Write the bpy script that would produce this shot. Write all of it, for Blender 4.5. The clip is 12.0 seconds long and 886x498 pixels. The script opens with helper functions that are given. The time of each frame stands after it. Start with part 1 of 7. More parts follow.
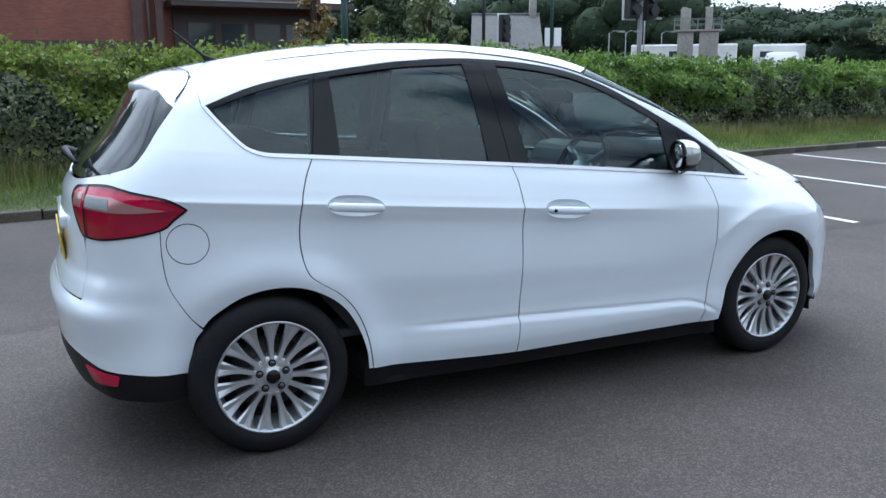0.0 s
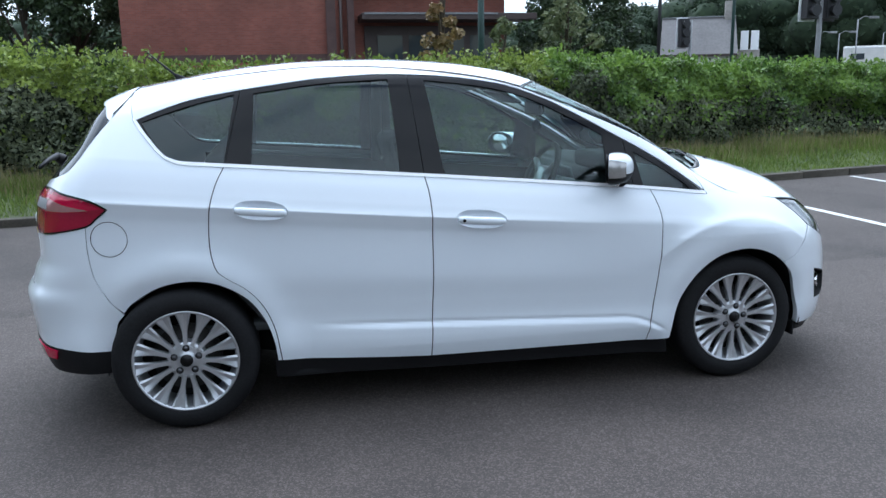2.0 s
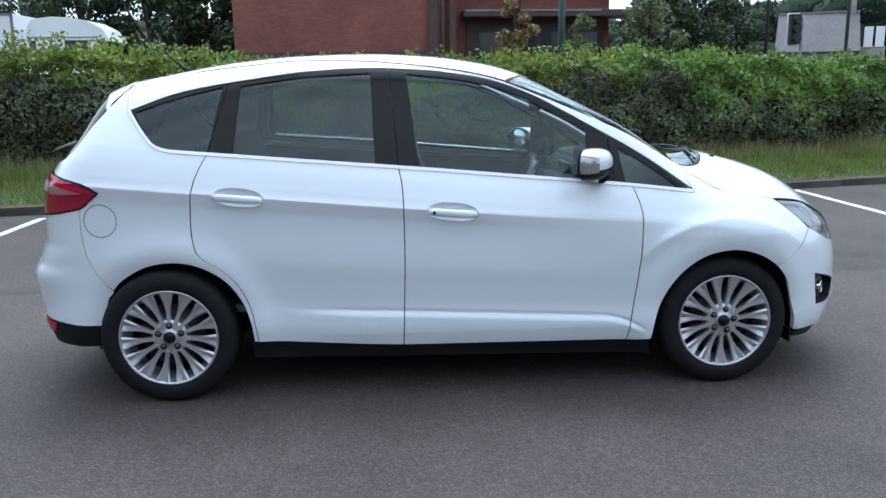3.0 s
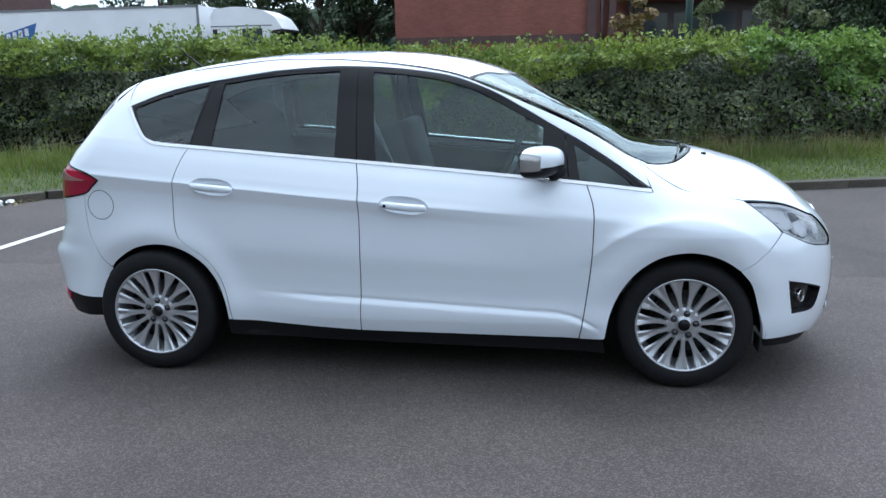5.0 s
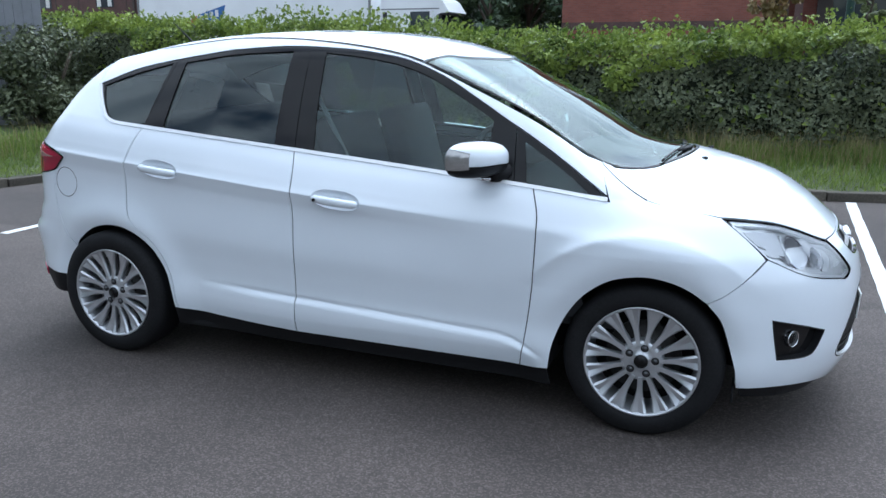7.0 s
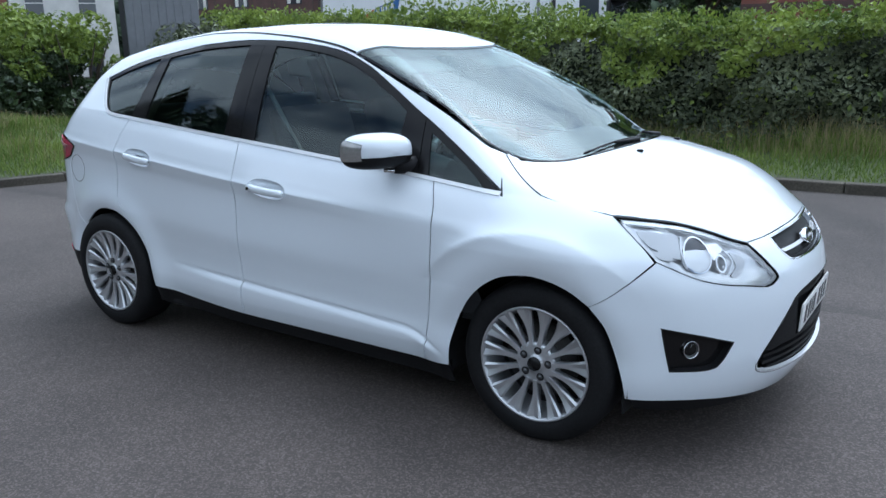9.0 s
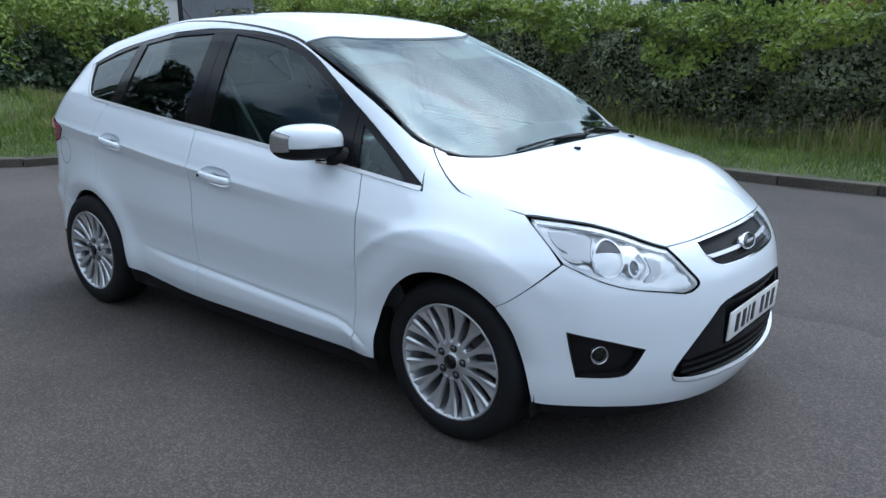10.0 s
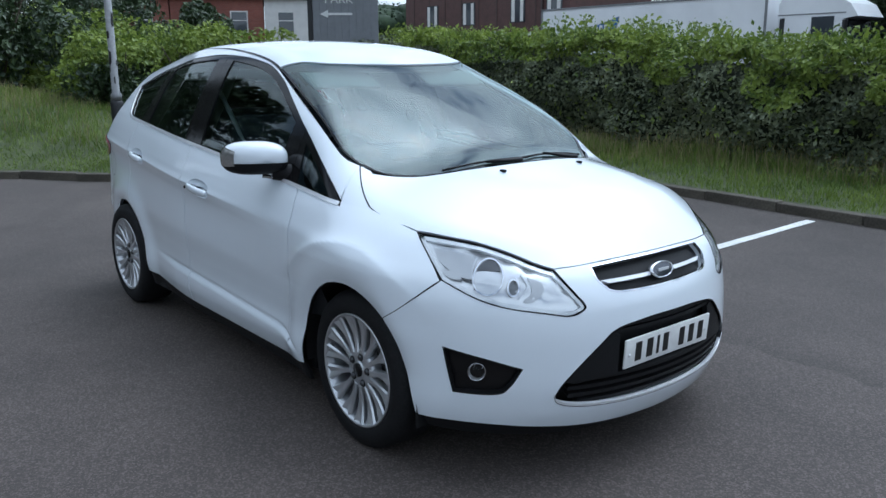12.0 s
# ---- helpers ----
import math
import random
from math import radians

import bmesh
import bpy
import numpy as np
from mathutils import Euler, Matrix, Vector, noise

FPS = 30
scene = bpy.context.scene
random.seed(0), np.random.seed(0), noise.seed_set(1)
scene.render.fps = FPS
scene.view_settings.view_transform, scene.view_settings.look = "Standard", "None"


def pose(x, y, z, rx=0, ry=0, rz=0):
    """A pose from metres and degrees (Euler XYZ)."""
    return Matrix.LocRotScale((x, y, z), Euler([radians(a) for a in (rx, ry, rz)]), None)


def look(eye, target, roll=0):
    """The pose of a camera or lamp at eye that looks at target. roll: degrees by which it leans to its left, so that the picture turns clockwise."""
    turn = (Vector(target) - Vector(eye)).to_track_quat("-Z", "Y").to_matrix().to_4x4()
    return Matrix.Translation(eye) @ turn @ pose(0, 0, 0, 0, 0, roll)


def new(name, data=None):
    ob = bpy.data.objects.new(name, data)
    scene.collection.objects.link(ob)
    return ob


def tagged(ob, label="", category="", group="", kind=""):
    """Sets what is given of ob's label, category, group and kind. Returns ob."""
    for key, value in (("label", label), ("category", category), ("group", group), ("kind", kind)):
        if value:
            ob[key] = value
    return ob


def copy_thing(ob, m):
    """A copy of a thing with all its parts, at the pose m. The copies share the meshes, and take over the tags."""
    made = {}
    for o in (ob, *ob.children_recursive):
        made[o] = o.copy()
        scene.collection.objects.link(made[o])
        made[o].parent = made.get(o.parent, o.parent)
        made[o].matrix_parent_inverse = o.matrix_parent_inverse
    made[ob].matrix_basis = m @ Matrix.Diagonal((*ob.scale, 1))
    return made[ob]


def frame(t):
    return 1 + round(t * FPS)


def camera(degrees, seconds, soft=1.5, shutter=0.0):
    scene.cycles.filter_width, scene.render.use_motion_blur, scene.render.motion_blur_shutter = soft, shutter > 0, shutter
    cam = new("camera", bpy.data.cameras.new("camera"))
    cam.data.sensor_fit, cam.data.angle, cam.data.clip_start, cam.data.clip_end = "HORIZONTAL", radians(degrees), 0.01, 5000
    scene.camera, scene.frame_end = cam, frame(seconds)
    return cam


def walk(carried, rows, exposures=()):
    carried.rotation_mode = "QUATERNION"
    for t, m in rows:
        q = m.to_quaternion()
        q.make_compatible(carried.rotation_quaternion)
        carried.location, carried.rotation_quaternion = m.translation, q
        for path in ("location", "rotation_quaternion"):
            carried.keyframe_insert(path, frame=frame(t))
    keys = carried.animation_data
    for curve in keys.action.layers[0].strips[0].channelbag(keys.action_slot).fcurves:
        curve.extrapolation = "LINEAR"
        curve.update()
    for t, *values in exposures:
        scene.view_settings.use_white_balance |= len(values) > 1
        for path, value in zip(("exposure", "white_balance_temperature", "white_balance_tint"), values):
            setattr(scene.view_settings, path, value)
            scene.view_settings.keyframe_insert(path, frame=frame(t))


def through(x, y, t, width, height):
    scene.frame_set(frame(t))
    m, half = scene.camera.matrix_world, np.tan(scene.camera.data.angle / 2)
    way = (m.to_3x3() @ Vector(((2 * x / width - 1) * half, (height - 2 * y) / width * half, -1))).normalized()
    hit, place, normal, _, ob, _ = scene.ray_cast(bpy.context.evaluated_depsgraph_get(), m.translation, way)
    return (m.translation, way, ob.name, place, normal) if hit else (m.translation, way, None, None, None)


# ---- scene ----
cam = camera(57.3, 12.0)
PATH = [
    (0, (-2.045, -3.83, 1.476), (-1.185, -2.075, 1.053), -0.3),
    (0.5, (-1.77, -4.028, 1.468), (-1.037, -2.216, 1.047), 0.0),
    (1, (-1.468, -4.139, 1.473), (-0.828, -2.294, 1.04), 0.6),
    (1.5, (-1.191, -4.23, 1.48), (-0.652, -2.349, 1.066), -0.3),
    (2, (-0.904, -4.403, 1.495), (-0.505, -2.484, 1.094), -1.0),
    (2.5, (-0.595, -4.468, 1.475), (-0.317, -2.526, 1.085), -0.4),
    (3, (-0.298, -4.548, 1.47), (-0.162, -2.593, 1.067), -0.7),
    (5, (0.737, -4.629, 1.527), (0.453, -2.698, 1.089), -1.1),
    (5.5, (0.933, -4.503, 1.529), (0.555, -2.587, 1.096), 1.6),
    (6, (1.2, -4.353, 1.516), (0.713, -2.464, 1.073), 0.8),
    (6.5, (1.47, -4.203, 1.527), (0.869, -2.352, 1.064), -1.3),
    (7, (1.67, -3.96, 1.505), (0.976, -2.144, 1.037), 0.0),
    (9, (2.663, -3.418, 1.499), (1.571, -1.815, 1.01), -1.3),
    (9.5, (2.904, -3.317, 1.495), (1.718, -1.788, 0.991), -3.0),
    (10, (3.104, -3.052, 1.512), (1.875, -1.561, 0.995), -0.6),
    (10.5, (3.338, -2.9, 1.5), (2.046, -1.449, 1.024), -0.0),
    (11, (3.573, -2.816, 1.499), (2.178, -1.456, 1.046), -0.9),
    (11.5, (3.712, -2.637, 1.47), (2.261, -1.331, 1.038), 1.2),
    (12, (3.849, -2.499, 1.478), (2.342, -1.26, 1.037), -0.3),
]
walk(cam, [(t, look(eye, target, roll)) for t, eye, target, roll in PATH], [(0, 0.05, 5750, 7.5), (3, 0.06, 5750, 7.5), (7, 0.05, 5760, 7.5), (9, -0.16, 5710, 6.8), (12, -0.50, 5690, 6)])


# ---- world and light: bright broken cloud ----
world = bpy.data.worlds.new("sky")
scene.world = world
world.use_nodes = True
wn, wl = world.node_tree.nodes, world.node_tree.links
sky = wn.new("ShaderNodeTexSky")
sky.sky_type = "NISHITA"
sky.sun_disc = False
sky.sun_elevation = radians(61)
sky.sun_rotation = radians(2)
sky.air_density, sky.dust_density, sky.ozone_density = 1.2, 2.0, 1.0
co = wn.new("ShaderNodeTexCoord")
mp = wn.new("ShaderNodeMapping")
mp.inputs["Scale"].default_value = (0.8, 2.6, 2.0)
mp.inputs["Rotation"].default_value = (0.0, 0.0, radians(-35))
cl = wn.new("ShaderNodeTexNoise")
cl.inputs["Scale"].default_value = 2.2
cl.inputs["Detail"].default_value = 7.0
cl.inputs["Roughness"].default_value = 0.58
ramp = wn.new("ShaderNodeValToRGB")
ramp.color_ramp.elements[0].position = 0.36
ramp.color_ramp.elements[1].position = 0.54
cloud = wn.new("ShaderNodeValToRGB")
cloud.color_ramp.elements[0].position = 0.42
cloud.color_ramp.elements[0].color = (15.0, 15.8, 16.8, 1)
cloud.color_ramp.elements[1].position = 0.68
cloud.color_ramp.elements[1].color = (6.6, 7.6, 8.8, 1)
mix = wn.new("ShaderNodeMixRGB")
bg = wn["Background"]
bg.inputs["Strength"].default_value = 0.125
wl.new(co.outputs["Generated"], mp.inputs["Vector"])
wl.new(mp.outputs["Vector"], cl.inputs["Vector"])
wl.new(cl.outputs["Fac"], ramp.inputs["Fac"])
wl.new(cl.outputs["Fac"], cloud.inputs["Fac"])
wl.new(ramp.outputs["Color"], mix.inputs["Fac"])
wl.new(sky.outputs["Color"], mix.inputs["Color1"])
wl.new(cloud.outputs["Color"], mix.inputs["Color2"])
# thin cloud glows round the veiled sun
SUN_WAY = Vector((0.3, 9.0, 16.5)).normalized()
dot = wn.new("ShaderNodeVectorMath")
dot.operation = "DOT_PRODUCT"
dot.inputs[1].default_value = SUN_WAY
nrm_ = wn.new("ShaderNodeVectorMath")
nrm_.operation = "NORMALIZE"
wl.new(co.outputs["Generated"], nrm_.inputs[0])
wl.new(nrm_.outputs["Vector"], dot.inputs[0])
pos = wn.new("ShaderNodeMath")
pos.operation = "MAXIMUM"
pos.inputs[1].default_value = 0.0
wl.new(dot.outputs["Value"], pos.inputs[0])
pw = wn.new("ShaderNodeMath")
pw.operation = "POWER"
pw.inputs[1].default_value = 11.0
wl.new(pos.outputs[0], pw.inputs[0])
gain = wn.new("ShaderNodeMath")
gain.operation = "MULTIPLY_ADD"
gain.inputs[1].default_value, gain.inputs[2].default_value = 4.4, 1.0
wl.new(pw.outputs[0], gain.inputs[0])
glow = wn.new("ShaderNodeVectorMath")
glow.operation = "SCALE"
wl.new(mix.outputs["Color"], glow.inputs[0])
wl.new(gain.outputs[0], glow.inputs["Scale"])
wl.new(glow.outputs["Vector"], bg.inputs["Color"])
sun_data = bpy.data.lights.new("sun", "SUN")
sun_data.energy, sun_data.angle, sun_data.color = 0.42, radians(60), (1.0, 0.985, 0.955)
sun = new("sun", sun_data)
sun.matrix_world = look((0.3, 9.0, 16.5), (0, 0, 0))


# ---- materials ----
def material(name, base, rough=0.5, metal=0.0, grain=0.0, scale=40.0, bump=0.0, stain=0.0, stain_scale=2.0, coat=0.0, **more):
    """A node material: colour with fine grain and broad stains, and fine relief."""
    m = bpy.data.materials.new(name)
    m.use_nodes = True
    nodes, links = m.node_tree.nodes, m.node_tree.links
    b = nodes["Principled BSDF"]
    b.inputs["Base Color"].default_value = (*base, 1)
    b.inputs["Roughness"].default_value = rough
    b.inputs["Metallic"].default_value = metal
    b.inputs["Coat Weight"].default_value = coat
    b.inputs["Coat Roughness"].default_value = 0.03
    for key, value in more.items():
        b.inputs[key.replace("_", " ")].default_value = value
    if grain or stain or bump:
        tc = nodes.new("ShaderNodeTexCoord")
        fine = nodes.new("ShaderNodeTexNoise")
        fine.inputs["Scale"].default_value = scale
        fine.inputs["Detail"].default_value = 5
        links.new(tc.outputs["Object"], fine.inputs["Vector"])
        broad = nodes.new("ShaderNodeTexNoise")
        broad.inputs["Scale"].default_value = stain_scale
        broad.inputs["Detail"].default_value = 4
        links.new(tc.outputs["Object"], broad.inputs["Vector"])
        total = None
        for tex, amount in ((fine, grain), (broad, stain)):
            mr = nodes.new("ShaderNodeMapRange")
            mr.inputs["From Min"].default_value, mr.inputs["From Max"].default_value = 0.3, 0.7
            mr.inputs["To Min"].default_value, mr.inputs["To Max"].default_value = 1 - amount, 1 + amount
            links.new(tex.outputs["Fac"], mr.inputs["Value"])
            if total is None:
                total = mr.outputs["Result"]
            else:
                mu = nodes.new("ShaderNodeMath")
                mu.operation = "MULTIPLY"
                links.new(total, mu.inputs[0])
                links.new(mr.outputs["Result"], mu.inputs[1])
                total = mu.outputs[0]
        vm = nodes.new("ShaderNodeVectorMath")
        vm.operation = "SCALE"
        vm.inputs[0].default_value = base
        links.new(total, vm.inputs["Scale"])
        links.new(vm.outputs["Vector"], b.inputs["Base Color"])
        if bump:
            bp = nodes.new("ShaderNodeBump")
            bp.inputs["Strength"].default_value = bump
            bp.inputs["Distance"].default_value = 0.01
            links.new(fine.outputs["Fac"], bp.inputs["Height"])
            links.new(bp.outputs["Normal"], b.inputs["Normal"])
    return m


PAINT = material("white_paint", (0.775, 0.825, 0.875), 0.30, coat=1.0, grain=0.012, scale=900, stain=0.015, stain_scale=1.5)
TRIM = material("black_gloss_trim", (0.010, 0.0095, 0.010), 0.10, grain=0.1, scale=300, Specular_IOR_Level=0.22)
PLASTIC = material("black_plastic", (0.011, 0.011, 0.012), 0.5, grain=0.2, scale=500, bump=0.08, stain=0.1, Specular_IOR_Level=0.18)
DARK = material("dark_void", (0.006, 0.006, 0.007), 0.9, grain=0.2)
BRIGHT = material("bright_anodised_strip", (0.80, 0.81, 0.83), 0.22, 0.35, grain=0.02, scale=200)
FIN = material("lamp_fin_grey", (0.66, 0.665, 0.675), 0.20, 0.3, grain=0.05, scale=100)
LENS = material("indicator_lens", (0.40, 0.39, 0.38), 0.15, 0.6, grain=0.1, scale=120, coat=0.6)
CHROME = material("chrome", (0.78, 0.78, 0.80), 0.10, 1.0, grain=0.03, scale=200)
SILVER = material("alloy_silver", (0.56, 0.57, 0.59), 0.30, 0.7, grain=0.05, scale=400, coat=0.4)
RUBBER = material("tyre_rubber", (0.011, 0.011, 0.012), 0.7, grain=0.25, scale=90, bump=0.05, stain=0.2, stain_scale=8, Specular_IOR_Level=0.22)
STEEL = material("brake_steel", (0.055, 0.052, 0.05), 0.5, 0.6, grain=0.2, scale=80)
NUT = material("wheel_nut_steel", (0.10, 0.10, 0.105), 0.3, 0.8, grain=0.2, scale=200)
VISOR = material("visor_vinyl", (0.26, 0.27, 0.26), 0.8, grain=0.06, scale=150, bump=0.05)
REAR_GLASS = material("rear_glass", (0.02, 0.022, 0.024), 0.05, grain=0.1, scale=30, Specular_IOR_Level=0.5)
RED = material("red_lens", (0.48, 0.003, 0.045), 0.10, coat=0.4, grain=0.05, scale=60)
DEEP_RED = material("deep_red_lens", (0.32, 0.002, 0.030), 0.10, coat=0.4, grain=0.05, scale=60)
LAMP_WHITE = material("silver_reflector", (0.86, 0.87, 0.88), 0.16, 0.45, grain=0.05, scale=60)
ROSE = material("rose_clear_lens", (0.50, 0.25, 0.25), 0.14, 0.35, grain=0.06, scale=60, coat=0.4)
BOWL = material("chromed_bowl", (0.88, 0.885, 0.89), 0.12, 0.58, grain=0.04, scale=60)
CLOTH = material("seat_cloth", (0.030, 0.034, 0.046), 0.9, grain=0.2, scale=60)
LINER = material("roof_lining", (0.42, 0.42, 0.40), 0.9, grain=0.1, scale=120, bump=0.1)
DASH = material("dashboard_vinyl", (0.075, 0.082, 0.086), 0.5, grain=0.15, scale=220)
DOORCARD = material("door_card_vinyl", (0.030, 0.033, 0.037), 0.6, grain=0.15, scale=90)
GREY = material("grey_cabin_trim", (0.26, 0.27, 0.28), 0.45, grain=0.1, scale=120)
PLATE = material("plate_white", (0.78, 0.78, 0.76), 0.3, grain=0.03, scale=60, stain=0.05, stain_scale=14)
PLATE_YELLOW = material("plate_yellow", (0.75, 0.50, 0.05), 0.3, grain=0.03, scale=60)
INK = material("plate_black", (0.012, 0.012, 0.012), 0.4, grain=0.1)
BADGE = material("badge_blue", (0.06, 0.065, 0.085), 0.2, 0.4, grain=0.05, scale=80, coat=1.0)


def glass_material(name, tint, dark, sheen=(1, 1, 1)):
    """Thin car glass: clear with a tint, and a real mirror gloss."""
    m = bpy.data.materials.new(name)
    m.use_nodes = True
    nodes, links = m.node_tree.nodes, m.node_tree.links
    nodes.remove(nodes["Principled BSDF"])
    clear = nodes.new("ShaderNodeBsdfTransparent")
    clear.inputs["Color"].default_value = (*tint, 1)
    gloss = nodes.new("ShaderNodeBsdfGlossy")
    gloss.inputs["Roughness"].default_value = 0.015
    gloss.inputs["Color"].default_value = (*sheen, 1)
    fr = nodes.new("ShaderNodeFresnel")
    fr.inputs["IOR"].default_value = dark
    mx = nodes.new("ShaderNodeMixShader")
    links.new(fr.outputs["Fac"], mx.inputs["Fac"])
    links.new(clear.outputs["BSDF"], mx.inputs[1])
    links.new(gloss.outputs["BSDF"], mx.inputs[2])
    links.new(mx.outputs["Shader"], nodes["Material Output"].inputs["Surface"])
    return m


GLASS = glass_material("side_glass", (0.68, 0.82, 0.80), 1.55, (0.92, 1.0, 0.99))
DARK_GLASS = glass_material("privacy_glass", (0.42, 0.53, 0.53), 1.62, (0.92, 1.0, 0.99))
SCREEN = glass_material("windscreen_glass", (0.62, 0.78, 0.75), 1.74, (0.90, 1.0, 0.99))
CLEAR = glass_material("lamp_cover", (0.94, 0.95, 0.96), 1.28)

# ---- the car's body as one smooth implicit form: x ahead, y to its left, z up ----
def knots(x, table):
    """Smooth curve through (x, value) pairs, rising in x."""
    xs = np.array([p[0] for p in table], float)
    ys = np.array([p[1] for p in table], float)
    d = np.diff(ys) / np.diff(xs)
    m = np.empty_like(ys)
    m[0], m[-1] = d[0], d[-1]
    w1, w2 = np.diff(xs)[1:], np.diff(xs)[:-1]
    m[1:-1] = np.where(d[1:] * d[:-1] > 0, (w1 + w2) / (w1 / np.where(d[:-1] == 0, 1, d[:-1]) + w2 / np.where(d[1:] == 0, 1, d[1:]) + 1e-12), 0)
    x = np.clip(np.asarray(x, float), xs[0], xs[-1])
    i = np.clip(np.searchsorted(xs, x) - 1, 0, len(xs) - 2)
    h = xs[i + 1] - xs[i]
    t = (x - xs[i]) / h
    return (ys[i] * (1 + 2 * t) + m[i] * h * t) * (1 - t) ** 2 + (ys[i + 1] * (3 - 2 * t) - m[i + 1] * h * (1 - t)) * t ** 2


PROFILE = ((-2.3, 1.200), (-1.95, 1.360), (-1.80, 1.425), (-1.60, 1.485), (-1.35, 1.537), (-1.05, 1.588), (-0.75, 1.616), (-0.4, 1.625), (-0.1, 1.613), (0.2, 1.575),
           (0.45, 1.501), (0.62, 1.428), (0.8, 1.341), (1.0, 1.236), (1.17, 1.140), (1.28, 1.106), (1.42, 1.082), (1.6, 1.040), (1.8, 0.975), (1.97, 0.886), (2.1, 0.785), (2.3, 0.616))
CROWN = ((-2.2, 0.14), (-0.2, 0.12), (0.35, 0.115), (0.8, 0.130), (1.1, 0.210), (1.35, 0.24), (1.7, 0.225), (2.2, 0.21))
PLAN = ((-2.2, 0.80), (-1.9, 0.845), (-1.5, 0.882), (-1.0, 0.900), (-0.3, 0.912), (0.6, 0.912), (1.2, 0.905), (1.6, 0.885), (1.9, 0.84), (2.2, 0.77))
FRONT = ((0.1, 2.02), (0.2, 2.11), (0.3, 2.155), (0.4, 2.17), (0.52, 2.166), (0.64, 2.148), (0.745, 2.103), (0.82, 2.03), (0.95, 1.9), (1.2, 1.5))
REAR = ((0.1, -1.93), (0.25, -2.01), (0.42, -2.06), (0.60, -2.06), (0.70, -2.035), (0.76, -2.01), (0.9, -2.005), (1.0, -1.99), (1.1, -1.93), (1.25, -1.80), (1.40, -1.70), (1.5, -1.65), (1.7, -1.5))
# half-width against height: u below the crease (0 sill, 1 crease), then 1..2 up to the window line, then metres above it
SECTION = ((-0.4, -0.09), (0.0, -0.052), (0.07, -0.038), (0.20, -0.026), (0.235, -0.027), (0.33, -0.031), (0.45, -0.025), (0.62, -0.013), (0.80, -0.0145), (0.90, -0.011), (0.965, -0.0025), (0.995, -0.001), (1.03, -0.005), (1.3, -0.026), (1.7, -0.058), (2.0, -0.088))
SOFT = ((-0.4, -0.09), (0.0, -0.052), (0.07, -0.038), (0.20, -0.026), (0.235, -0.027), (0.33, -0.031), (0.45, -0.025), (0.62, -0.013), (0.80, -0.008), (0.92, -0.007), (1.05, -0.011), (1.3, -0.027), (1.7, -0.058), (2.0, -0.088))
# by how much the body draws in towards its tail
SLIM = ((-2.3, 0.080), (-1.9, 0.072), (-1.5, 0.056), (-1.0, 0.036), (-0.6, 0.014), (-0.3, 0.002), (-0.1, 0.0), (2.3, 0.0))
WHEEL_X, WHEEL_Z, ARCH = 1.324, 0.318, 0.375


def belt(x):
    return 1.062 - 0.0915 * x


def crease(x):
    return 0.895 - 0.082 * x


def half_width(x, z):
    zb, zc = belt(x), crease(x)
    u = np.where(z < zc, (z - 0.22) / (zc - 0.22), 1 + (z - zc) / (zb - zc))
    soft = np.clip((x - 0.15) / 0.6, 0, 1)
    y = knots(x, PLAN) - knots(x, SLIM) + knots(np.minimum(u, 2), SECTION) * (1 - soft) + knots(np.minimum(u, 2), SOFT) * soft
    up = np.maximum(z - zb, 0)
    y = y - (0.40 + 0.30 * np.clip((-0.7 - x) / 0.8, 0, 1.2)) * up - 0.32 * up * up
    # pressed ledge low along the doors
    line = 0.412 - 0.0375 * x - 0.014 * np.clip((x + 0.2) / 0.9, 0, 1) - 1.3 * np.maximum(x - 0.70, 0) ** 2
    far = np.clip((x + 0.78) / 0.35, 0, 1) * np.clip((0.94 - x) / 0.08, 0, 1)
    below = np.clip((line - z) / 0.026, 0, 1)
    y = y + far * (0.012 * below * below * (3 - 2 * below) * np.clip((z - 0.20) / 0.12, 0, 1) - 0.005 * np.exp(-((z - line - 0.003) / 0.008) ** 2))
    for wx in (-WHEEL_X, WHEEL_X):
        d = np.hypot(x - wx, (z - WHEEL_Z))
        y = y + 0.025 * np.exp(-((d - 0.405) / 0.085) ** 2) * (z > 0.05)
    # the panel tucks in under the crease, less and less towards the front door
    s = np.maximum(zc - z, 0)
    fade = np.clip((0.68 - x) / 0.9, 0, 1) * np.clip((x + 1.95) / 0.3, 0, 1)
    y = y - 0.009 * fade * (1 - np.exp(-s / 0.028)) * np.exp(-(s / 0.16) ** 2)
    # raised arc over the front wheel
    d = np.hypot(x - 1.31, z - 0.25) - 0.578
    up = np.clip((z - 0.60) / 0.15, 0, 1)
    y = y + 0.026 * up * np.exp(-(np.sqrt(d * d + 0.00004) - 0.0063) / np.where(d > 0, 0.034, 0.13))
    return y


def smooth_max(a, b, k):
    h = np.clip(0.5 + 0.5 * (a - b) / k, 0, 1)
    return b + (a - b) * h + k * h * (1 - h)


def form(x, y, z):
    """Below 0 inside the body."""
    y = np.abs(y)
    side = y - half_width(x, z)
    top = (z - knots(x, PROFILE) + knots(x, CROWN) * y * y) * 0.9
    front = (x - knots(z, FRONT) + 0.36 * y ** 2 + 0.28 * y ** 4) * 0.92
    rear = (knots(z, REAR) + 0.12 * y ** 2 + 0.32 * y ** 4 - x) * 0.92
    f = smooth_max(side, top, knots(x, ((-2, 0.10), (0.3, 0.10), (0.8, 0.07), (1.2, 0.10), (1.7, 0.14), (2.1, 0.12))))
    f = smooth_max(f, front, 0.10)
    return smooth_max(f, rear, 0.09)


